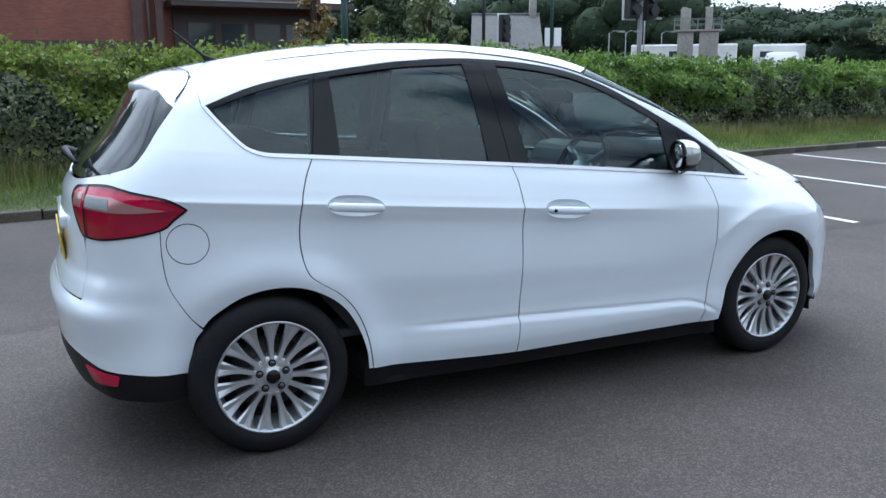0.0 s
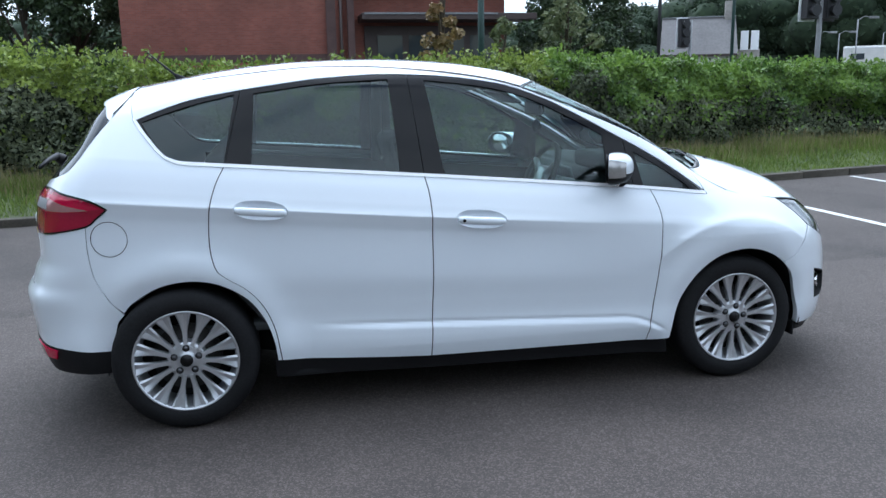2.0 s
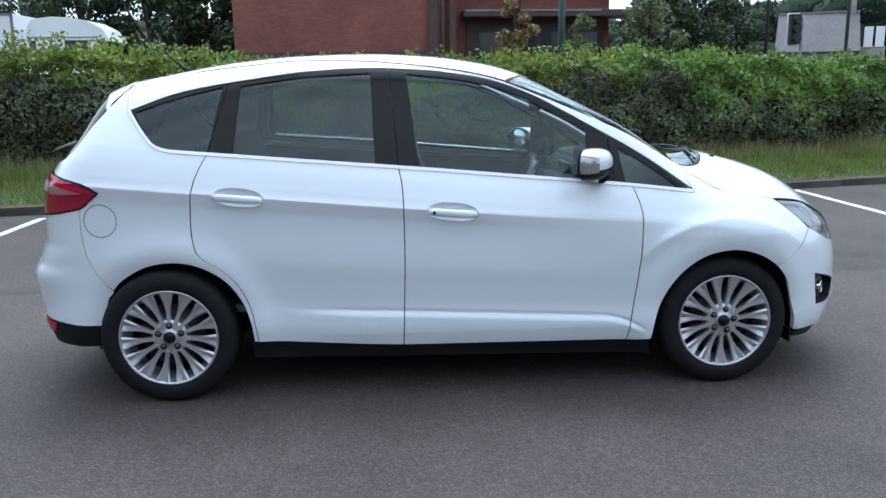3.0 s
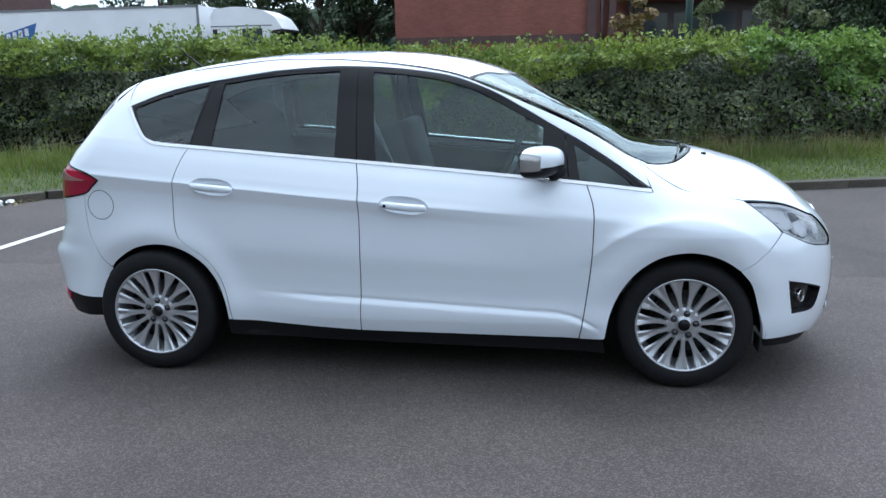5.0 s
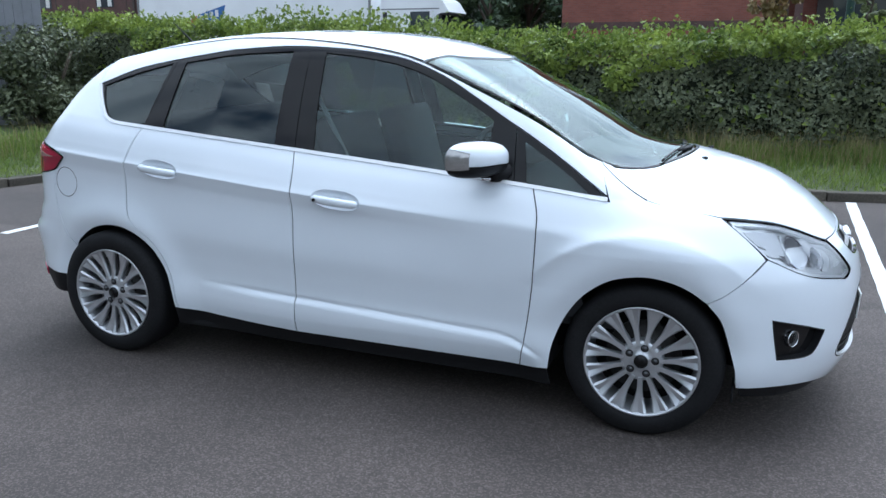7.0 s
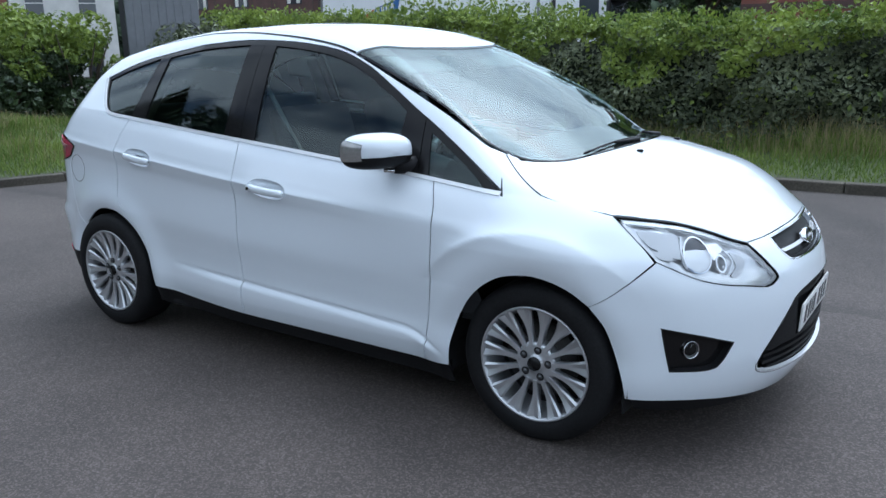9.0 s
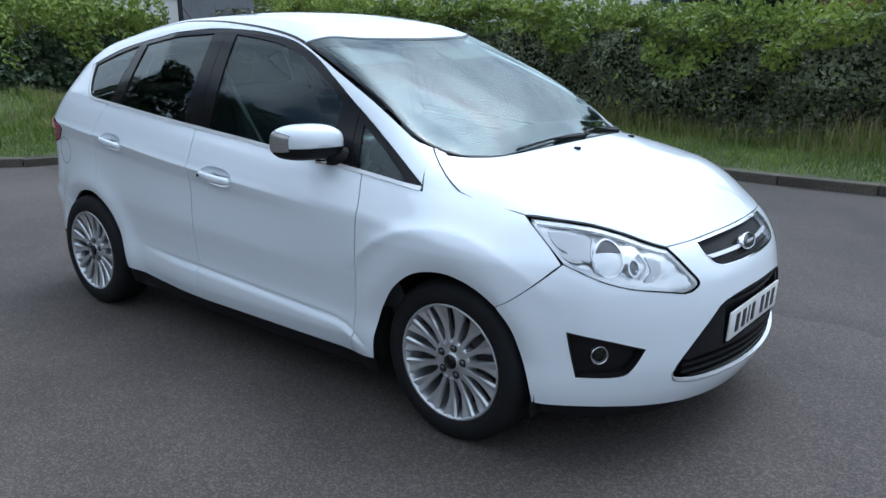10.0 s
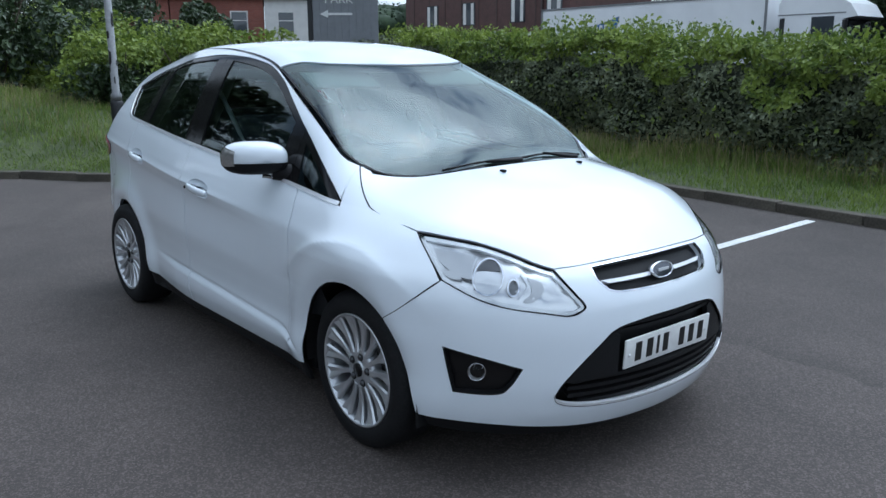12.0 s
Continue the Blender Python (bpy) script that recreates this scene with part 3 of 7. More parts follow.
BUMP_ARCH = nose((1.558, -0.897, 0.593), (1.612, -0.884, 0.526), (1.647, -0.868, 0.43), (1.670, -0.857, 0.34), (1.684, -0.85, 0.258))
BUMP_LOW = nose((1.684, -0.85, 0.258), (1.876, -0.719, 0.248), (1.988, -0.550, 0.225), (2.065, -0.334, 0.202), (2.085, 0.0, 0.190))


def chain(*lines):
    """Right-hand lines from the middle top to the middle bottom, closed with their mirror images."""
    flip = [[(-a, z) for a, z in l][::-1] for l in lines][::-1]
    return outline(*lines, *flip)


UG_TOP = under_hood([(2.036, 0.0), (2.028, 0.166), (2.008, 0.318)], 0.008)
UG = UG_TOP, UG_TOP[-1:] + nose((2.040, -0.318, 0.738), (2.068, -0.288, 0.702)), nose((2.068, -0.288, 0.702), (2.084, -0.240, 0.690), (2.102, -0.084, 0.686), (2.104, 0.0, 0.686))
LG = nose((2.138, 0.0, 0.592), (2.137, -0.124, 0.590), (2.123, -0.252, 0.577), (2.115, -0.310, 0.560)), nose((2.115, -0.310, 0.560), (2.095, -0.413, 0.477), (2.065, -0.494, 0.395), (2.048, -0.520, 0.345)), nose((2.048, -0.520, 0.345), (2.052, -0.505, 0.318), (2.070, -0.450, 0.300), (2.096, -0.376, 0.290), (2.126, -0.254, 0.283), (2.149, -0.10, 0.280), (2.152, 0.0, 0.280))
FOG_TOP = nose((1.787, -0.808, 0.532), (1.895, -0.715, 0.498), (1.990, -0.615, 0.457))
FOG_LOW = nose((1.990, -0.615, 0.457), (1.964, -0.654, 0.390), (1.930, -0.688, 0.364), (1.818, -0.789, 0.367))
FOG_BACK = nose((1.818, -0.789, 0.367), (1.800, -0.798, 0.45), (1.787, -0.808, 0.532))
UG_OUT, LG_OUT = chain(*UG), chain(*LG)
FOG_OUT = outline(FOG_TOP, FOG_LOW, FOG_BACK)
BUMP_OUT = chain(BUMP_TOP, [BUMP_TOP[-1], LAMP_TIP[-1]], LAMP_TIP[::-1], LAMP_LOW[::-1], BUMP_SIDE, BUMP_ARCH, BUMP_LOW)
panel("front_bumper", [BUMP_OUT, UG_OUT, LG_OUT, FOG_OUT, FOG_OUT * [-1, 1]], on_nose, PAINT, car, cell=0.0125, rim_depth=0.03)
panel("headlamp_cover", [outline(LAMP_LOW, LAMP_TIP, LAMP_TOP, LAMP_BACK)], on_nose, CLEAR, car, cell=0.012, lift=-0.003, rim_depth=0, both=True)
# rear bumper, tail lamps, tailgate
def side_tail(*pts):
    """Points of the flank, as they lie on the tail."""
    return tail_at(*[tuple(p) for p in on_side(np.array(pts))[0]])


TL_BACK = tail((-1.960, -0.44, 1.056)) + side_tail((-1.852, 1.077), (-1.767, 1.059), (-1.663, 1.032), (-1.600, 0.996))
TL_LOW = side_tail((-1.600, 0.996), (-1.644, 0.961), (-1.697, 0.924)) + tail((-1.82, -0.771, 0.896), (-1.905, -0.685, 0.886), (-1.946, -0.62, 0.89))
TL_IN = tail((-1.946, -0.62, 0.89), (-1.975, -0.54, 0.955), (-1.985, -0.43, 1.03), (-1.960, -0.44, 1.056))
TAIL_OUT = outline(TL_BACK, TL_LOW, TL_IN)
JOINT = np.array([(-1.570, 0.532), (-1.607, 0.577), (-1.635, 0.619), (-1.681, 0.708), (-1.697, 0.820), (-1.697, 0.922)])
JOINT_TAIL = tail_at(*[tuple(p) for p in on_side(JOINT[::-1] - [0.0005, 0])[0]])
RB = tail((-2.0, 0.0, 0.67), (-2.0, -0.4, 0.655), (-1.965, -0.66, 0.650)), tail((-1.965, -0.66, 0.650), (-1.955, -0.65, 0.80), (-1.937, -0.64, 0.885)), tail((-1.937, -0.64, 0.885), (-1.905, -0.685, 0.883), (-1.82, -0.771, 0.893)) + JOINT_TAIL[:1], JOINT_TAIL, JOINT_TAIL[-1:] + side_tail((-1.598, 0.500), (-1.614, 0.450), (-1.632, 0.372)), side_tail((-1.632, 0.372)) + tail((-1.78, -0.82, 0.380), (-1.902, -0.767, 0.395), (-1.992, -0.682, 0.42), (-2.045, -0.5, 0.435), (-2.06, 0.0, 0.44))
panel("rear_bumper", [chain(*RB)], on_tail, PAINT, car, cell=0.012, reshade=True, relief=lambda p: 0.019 * np.interp(p[:, 2], (0.44, 0.53, 0.585, 0.61, 0.655), (0.0, 0.62, 1.0, 0.94, 0.0)) * np.clip((-1.70 - p[:, 0]) / 0.22, 0, 1))
RV = tail((-2.06, 0.0, 0.438), (-2.045, -0.5, 0.433), (-1.992, -0.682, 0.418), (-1.902, -0.767, 0.393)) + side_tail((-1.632, 0.370)), side_tail((-1.632, 0.370), (-1.64, 0.27)), side_tail((-1.64, 0.27)) + tail((-1.85, -0.75, 0.27), (-1.96, -0.6, 0.28), (-2.02, 0.0, 0.29))
panel("rear_valance", [chain(*RV)], on_tail, PLASTIC, car, cell=0.02)
TG = tail((-1.972, 0.0, 1.068), (-1.927, -0.345, 1.076)) + side_tail((-1.836, 1.117)), side_tail((-1.836, 1.117), (-1.854, 1.081)) + tail((-1.960, -0.44, 1.060), (-1.985, -0.43, 1.03), (-1.978, -0.54, 0.955), (-1.948, -0.62, 0.887)), tail((-1.948, -0.62, 0.887), (-1.957, -0.645, 0.80), (-1.967, -0.655, 0.655)), tail((-1.967, -0.655, 0.655), (-2.0, -0.4, 0.660), (-2.0, 0.0, 0.675))
panel("tailgate", [chain(*TG)], on_tail, PAINT, car, cell=0.02)
RW_SIDE = side_tail((-1.592, 1.362), (-1.658, 1.282), (-1.716, 1.203), (-1.754, 1.160), (-1.778, 1.144))
RW = tail((-1.66, 0.0, 1.44), (-1.64, -0.445, 1.43)) + RW_SIDE[:1], RW_SIDE, RW_SIDE[-1:] + side_tail((-1.836, 1.121)) + tail((-1.923, -0.345, 1.085), (-1.968, 0.0, 1.078))
panel("rear_window", [chain(*RW)], on_tail, REAR_GLASS, car, cell=0.02, lift=-0.004, label="dark tinted rear window")
# dark joint behind the edge of the rear bumper
panel("bumper_joint", [np.vstack([JOINT + [0.006, 0.0], (JOINT - [0.006, 0.0])[::-1]])], on_side, DARK, car, cell=0.01, lift=-0.006, rim_depth=0, both=True)
# roof spoiler: sections from side to side
def spoiler():
    rows = []
    table = [(0.0, -1.500, -1.688, 1.444), (0.2, -1.500, -1.673, 1.444), (0.3, -1.498, -1.660, 1.444), (0.4, -1.496, -1.650, 1.436), (0.5, -1.502, -1.630, 1.418), (0.57, -1.522, -1.612, 1.396), (0.605, -1.545, -1.600, 1.380), (0.632, -1.575, -1.588, 1.362)]
    full = [(-v, a, b, z) for v, a, b, z in table[::-1]] + table[1:]
    for v, xf, xt, zt in full:
        v = drawn_in(-1.55, v)
        zf = float(on_top(np.array([[xf, v]]))[0][0][2]) + 0.002
        th = 0.042 * max(0.15, 1 - (abs(v) / 0.63) ** 6)
        ring_ = [(xf, v, zf)]
        for k in (0.33, 0.66):
            ring_.append((xf + (xt - xf) * k, v, zf + (zt - zf) * k + 0.006 * (1 - (abs(v) / 0.63) ** 2)))
        ring_ += [(xt + 0.006, v, zt), (xt, v, zt - 0.006), (xt + 0.004, v, zt - th), (xf + (xt - xf) * 0.45, v, zt - th - 0.012), (xf + 0.02, v, zf - 0.05)]
        rows.append(ring_)
    m = len(rows[0])
    verts = [p for r in rows for p in r]
    faces = [(i * m + j, i * m + (j + 1) % m, (i + 1) * m + (j + 1) % m, (i + 1) * m + j) for i in range(len(rows) - 1) for j in range(m)]
    bm = bmesh.new()
    vs = [bm.verts.new(p) for p in verts]
    for f in faces:
        bm.faces.new([vs[i] for i in f])
    bmesh.ops.recalc_face_normals(bm, faces=bm.faces)
    ob = part("spoiler", bm, PAINT, car)
    ob.data.polygons.foreach_set("use_smooth", [True] * len(ob.data.polygons))
    bm = bmesh.new()
    tube_bm(bm, [(r[0][0] + 0.001, r[0][1], r[0][2] - 0.0015) for r in rows], 0.0028, 6)
    part("spoiler_joint", bm, DARK, car)


spoiler()
# sills
panel("sill", [outline([(-0.945, 0.292), (-0.233, 0.258), (0.835, 0.247), (0.945, 0.247)], [(0.945, 0.247), (0.962, 0.165)], [(0.962, 0.165), (-0.940, 0.200)], [(-0.940, 0.200), (-0.945, 0.292)])], on_side, PLASTIC, car, lift=-0.012, both=True)
# window surrounds and glass
QG = outline([(-1.454, 1.352), (-1.27, 1.412), (-1.055, 1.463)], [(-1.055, 1.463), (-1.112, 1.166)], [(-1.112, 1.166), (-1.262, 1.178), (-1.322, 1.194), (-1.370, 1.228), (-1.425, 1.300), (-1.454, 1.352)])
RG = outline([(-0.972, 1.466), (-0.671, 1.504), (-0.36, 1.520)], [(-0.36, 1.520), (-0.347, 1.101)], [(-0.347, 1.101), (-0.995, 1.156)], [(-0.995, 1.156), (-0.972, 1.466)])
FG = outline([(-0.190, 1.513), (0.0, 1.492), (0.18, 1.460), (0.345, 1.405), (0.542, 1.304), (0.655, 1.238)], [(0.655, 1.238), (0.650, 1.016)], [(0.650, 1.016), (-0.145, 1.090)], [(-0.145, 1.090), (-0.190, 1.513)])
TRI = outline([(0.800, 1.160), (0.939, 1.075), (1.047, 1.000), (1.080, 0.968)], [(1.080, 0.968), (0.828, 0.996)], [(0.828, 0.996), (0.800, 1.160)])
cut = lambda line, a, b: [p for p in line if a - 1e-6 <= p[0] <= b + 1e-6]
Q_OUT = outline(DLO_TAIL, [(-1.113, 1.154), (-1.030, 1.481)], cut(DLO_TOP, -1.50, -1.03)[::-1])
R_OUT = outline([(-1.110, 1.154), (-0.240, 1.083)], [(-0.240, 1.083), (-0.272, 1.541)], cut(DLO_TOP, -1.031, -0.269)[::-1], [(-1.027, 1.481), (-1.110, 1.154)])
F_OUT = outline([(-0.236, 1.083), (0.505, 1.014), (0.775, 0.988)], [(0.775, 0.988), (0.755, 1.217)], [(0.755, 1.217)] + cut(DLO_TOP, -0.27, 0.72)[::-1], [(-0.268, 1.541), (-0.236, 1.083)])
T_OUT = outline([(0.779, 0.988), (0.860, 0.979), (1.167, 0.942)], cut(DLO_TOP, 0.80, 1.17)[::-1], [(0.811, 1.185), (0.759, 1.214)], [(0.759, 1.214), (0.779, 0.988)])


def grown_plain(poly, d):
    p = np.asarray(poly, float)
    t = np.roll(p, -1, 0) - np.roll(p, 1, 0)
    t /= np.linalg.norm(t, axis=1)[:, None] + 1e-9
    area = np.sum(p[:, 0] * np.roll(p[:, 1], -1) - np.roll(p[:, 0], -1) * p[:, 1])
    return p + np.stack([t[:, 1], -t[:, 0]], 1) * d * np.sign(area)


for nm, out, hole, mat in (("quarter_window", Q_OUT, QG, DARK_GLASS), ("rear_door_window", R_OUT, RG, DARK_GLASS), ("front_door_window", F_OUT, FG, GLASS), ("front_quarter_window", T_OUT, TRI, GLASS)):
    panel(nm + "_frame", [out, hole], on_side, TRIM, car, cell=0.011, lift=-0.003, both=True, rim_depth=0.006)
    panel(nm, [grown_plain(hole, 0.004)], on_side, mat, car, cell=0.02, lift=-0.009, rim_depth=0, both=True)
# bright strip under the windows
STRIP = DLO_TAIL + BELT[1:-1] + [(1.155, 0.943)]
CS = np.array(STRIP)
CS_UP = CS + [0.0, 0.0145]
CS_UP[:3] = CS[:3] + [0.013, 0.004]
CS_UP[3] = CS[3] + [0.008, 0.011]
panel("chrome_strip", [outline(CS, [CS[-1], CS_UP[-1]], CS_UP[::-1], [CS_UP[0], CS[0]])], on_side, BRIGHT, car, cell=0.008, lift=0.004, both=True, rim_depth=0.008)


def wheel_set():
    """One wheel: tyre, rim, disc; axis along y, outer face at -y."""
    w = new("wheel")
    w.empty_display_size = 0.1
    n = 72
    prof = [(0.222, 0.095), (0.232, 0.108), (0.262, 0.112), (0.292, 0.106), (0.308, 0.094), (0.3165, 0.075), (0.318, 0.03), (0.318, -0.03), (0.3165, -0.075), (0.308, -0.094), (0.292, -0.106), (0.262, -0.112), (0.232, -0.108), (0.222, -0.095), (0.216, -0.06), (0.216, 0.06)]
    verts = [(r * math.cos(a), y, r * math.sin(a)) for a in (2 * math.pi * k / n for k in range(n)) for r, y in prof]
    m = len(prof)
    faces = [(k * m + j, k * m + (j + 1) % m, ((k + 1) % n) * m + (j + 1) % m, ((k + 1) % n) * m + j) for k in range(n) for j in range(m)]
    mesh_ob("tyre", verts, faces, RUBBER, w)
    prof = [(0.214, 0.09), (0.224, -0.100), (0.229, -0.104), (0.227, -0.110), (0.221, -0.109), (0.216, -0.100), (0.206, -0.06), (0.200, 0.05)]
    m = len(prof)
    verts = [(r * math.cos(a), y, r * math.sin(a)) for a in (2 * math.pi * k / n for k in range(n)) for r, y in prof]
    faces = [(k * m + j, k * m + j + 1, ((k + 1) % n) * m + j + 1, ((k + 1) % n) * m + j) for k in range(n) for j in range(m - 1)]
    mesh_ob("rim", verts, faces, SILVER, w)
    # fifteen spokes, narrow at the hub, flared and grooved towards the rim
    for k in range(15):
        a0 = 2 * math.pi * k / 15 + math.pi / 2
        bm = bmesh.new()
        rings = []
        for t in np.linspace(0, 1, 12):
            r = 0.070 + 0.148 * t
            wd = 0.0105 + 0.003 * t + 0.0215 * max(0.0, (t - 0.35) / 0.65) ** 1.4
            y = -0.088 - 0.015 * t + 0.010 * math.sin(math.pi * t)
            dip = 0.010 * max(0.0, (t - 0.50) / 0.50) ** 1.2
            rings.append([bm.verts.new((r, yy, dz)) for yy, dz in ((y + 0.004, -wd), (y - 0.003, -wd * 0.72), (y - 0.003 + dip, 0.0), (y - 0.003, wd * 0.72), (y + 0.004, wd), (y + 0.030, wd * 0.7), (y + 0.030, -wd * 0.7))])
        for p, q in zip(rings, rings[1:]):
            for j in range(7):
                bm.faces.new((p[j], p[(j + 1) % 7], q[(j + 1) % 7], q[j]))
        bm.faces.new(rings[0])
        bm.faces.new(rings[-1][::-1])
        bmesh.ops.recalc_face_normals(bm, faces=bm.faces)
        bm.transform(Matrix.Rotation(-a0, 4, "Y"))
        part("spoke", bm, SILVER, w, smooth=False)
    prof = [(0.0, -0.094), (0.030, -0.094), (0.033, -0.091), (0.035, -0.088), (0.055, -0.0875), (0.078, -0.086), (0.084, -0.080), (0.086, -0.04)]
    m = len(prof)
    nn = 40
    verts = [(r * math.cos(a), y, r * math.sin(a)) for a in (2 * math.pi * k / nn for k in range(nn)) for r, y in prof]
    faces = [(k * m + j, k * m + j + 1, ((k + 1) % nn) * m + j + 1, ((k + 1) % nn) * m + j) for k in range(nn) for j in range(m - 1)]
    mesh_ob("hub", verts, faces, SILVER, w)
    bm = bmesh.new()
    bmesh.ops.create_cone(bm, cap_ends=True, segments=28, radius1=0.029, radius2=0.027, depth=0.008, matrix=Matrix.Translation((0, -0.096, 0)) @ Matrix.Rotation(radians(90), 4, "X"))
    part("centre_cap", bm, TRIM, w, "dark centre cap")
    for k in range(5):
        a = radians(90 + 72 * k)
        bm = bmesh.new()
        bmesh.ops.create_cone(bm, cap_ends=True, segments=12, radius1=0.0115, radius2=0.010, depth=0.014, matrix=Matrix.Translation((0.055 * math.cos(a), -0.090, 0.055 * math.sin(a))) @ Matrix.Rotation(radians(90), 4, "X"))
        part("wheel_nut", bm, NUT, w)
        bm = bmesh.new()
        bmesh.ops.create_cone(bm, cap_ends=True, segments=16, radius1=0.0155, radius2=0.0155, depth=0.004, matrix=Matrix.Translation((0.055 * math.cos(a), -0.0872, 0.055 * math.sin(a))) @ Matrix.Rotation(radians(90), 4, "X"))
        part("nut_recess", bm, DARK, w)
    bm = bmesh.new()
    bmesh.ops.create_cone(bm, cap_ends=True, segments=48, radius1=0.150, radius2=0.150, depth=0.02, matrix=Matrix.Translation((0, -0.02, 0)) @ Matrix.Rotation(radians(90), 4, "X"))
    part("brake_disc", bm, STEEL, w)
    bm = bmesh.new()
    bmesh.ops.create_cone(bm, cap_ends=True, segments=48, radius1=0.205, radius2=0.205, depth=0.02, matrix=Matrix.Translation((0, 0.03, 0)) @ Matrix.Rotation(radians(90), 4, "X"))
    part("wheel_backing", bm, DARK, w)
    return w


def put_wheels():
    first = wheel_set()
    spots = [(-WHEEL_X, -0.748, 0), (WHEEL_X, -0.762, 0), (-WHEEL_X, 0.748, 180), (WHEEL_X, 0.762, 180)]
    for i, (x, y, turn) in enumerate(spots):
        m = Matrix.Translation((x, y, WHEEL_Z)) @ Matrix.Rotation(radians(turn), 4, "Z") @ Matrix.Rotation(radians((0, 12, 40, 5)[i]), 4, "Y")
        w = first if i == 0 else copy_thing(first, m)
        if i == 0:
            w.matrix_world = m
        w.parent = car


put_wheels()
# wheel housings and the underside
for sx in (-1, 1):
    for sy in (-1, 1):
        n = 28
        verts, faces = [], []
        for k in range(n + 1):
            a = radians(-8 + 196 * k / n)
            for y, r in ((sy * (0.855 if sx > 0 else 0.825 - 0.055 * max(0.0, -math.cos(a))), 0.385), (sy * 0.60, 0.40), (sy * 0.55, 0.0)):
                verts.append(((1.31 if sx > 0 else -1.285) + r * math.cos(a), y, 0.30 + r * math.sin(a)))
        faces = [(k * 3 + j, k * 3 + j + 1, k * 3 + j + 4, k * 3 + j + 3) for k in range(n) for j in range(2)]
        mesh_ob("wheel_housing", verts, faces, DARK, car)
bm = bmesh.new()
box_bm(bm, (1.86, 1.64, 0.12), (0.0, 0, 0.25), 0.02)
box_bm(bm, (3.6, 1.0, 0.1), (0.05, 0, 0.29), 0.02)
part("floor_pan", bm, DARK, car, smooth=False)

# ---- the car's fittings ----
def round_part(name, prof, at, axis, mat, parent, n=32, label="", squash=(1, 1)):
    """A turned part: (radius, along) pairs spun about an axis from at."""
    q = Vector(axis).normalized().to_track_quat("Z", "Y").to_matrix()
    verts = []
    for k in range(n):
        a = 2 * math.pi * k / n
        for r, h in prof:
            verts.append(tuple(Vector(at) + q @ Vector((r * math.cos(a) * squash[0], r * math.sin(a) * squash[1], h))))
    m = len(prof)
    faces = [(k * m + j, k * m + j + 1, ((k + 1) % n) * m + j + 1, ((k + 1) % n) * m + j) for k in range(n) for j in range(m - 1)]
    return mesh_ob(name, verts, faces, mat, parent, True, None, label)


def flip_y(ob):
    """The same part on the car's other side."""
    me = ob.data.copy()
    me.transform(Matrix.Diagonal((1, -1, 1, 1)))
    me.flip_normals()
    o = new(ob.name.split(".")[0], me)
    o.parent = ob.parent
    if "label" in ob:
        o["label"] = ob["label"]
    return o


def grown(poly, d):
    """An outline moved outwards (or inwards) by d."""
    p = np.asarray(poly, float)
    t = np.roll(p, -1, 0) - np.roll(p, 1, 0)
    t /= np.linalg.norm(t, axis=1)[:, None] + 1e-9
    nrm = np.stack([t[:, 1], -t[:, 0]], 1)
    area = 0.5 * np.sum(p[:, 0] * np.roll(p[:, 1], -1) - np.roll(p[:, 0], -1) * p[:, 1])
    return p + nrm * d * (1 if area > 0 else -1)


# white inner skin that closes the joints, and the dark cavity behind the doors
panel("inner_skin", [np.array(shoulder((-1.35, -0.62, 1.40), (-1.66, -0.66, 1.33), (-1.70, -0.40, 1.44), (-1.35, -0.40, 1.52)))], on_shoulder, PAINT, car, cell=0.02, lift=-0.008, rim_depth=0, both=True)
panel("door_cavity", [flank(outline([(-1.17, 1.06), (-1.21, 0.70)], [(-1.21, 0.70), (-1.04, 0.66), (-0.90, 0.52), (-0.89, 0.27)], [(-0.89, 0.27), (0.86, 0.24)], [(0.86, 0.24), (0.92, 0.6), (0.89, 0.93)], [(0.89, 0.93), (-1.17, 1.06)]))], on_flank, DARK, car, cell=0.04, lift=-0.055, rim_depth=0, both=True)
panel("nose_cavity", [grown(BUMP_OUT, -0.02)], on_nose, DARK, car, cell=0.03, lift=-0.075, rim_depth=0)
# black lip below the front bumper
FL = nose((2.085, 0.0, 0.186), (2.065, -0.334, 0.198), (1.988, -0.550, 0.221), (1.876, -0.719, 0.244), (1.695, -0.845, 0.254)), nose((1.695, -0.845, 0.254), (1.70, -0.81, 0.205)), nose((1.70, -0.81, 0.205), (1.88, -0.68, 0.18), (2.0, -0.4, 0.15), (2.04, 0.0, 0.145))
panel("front_lip", [chain(*FL)], on_nose, PLASTIC, car, cell=0.02, lift=-0.016)

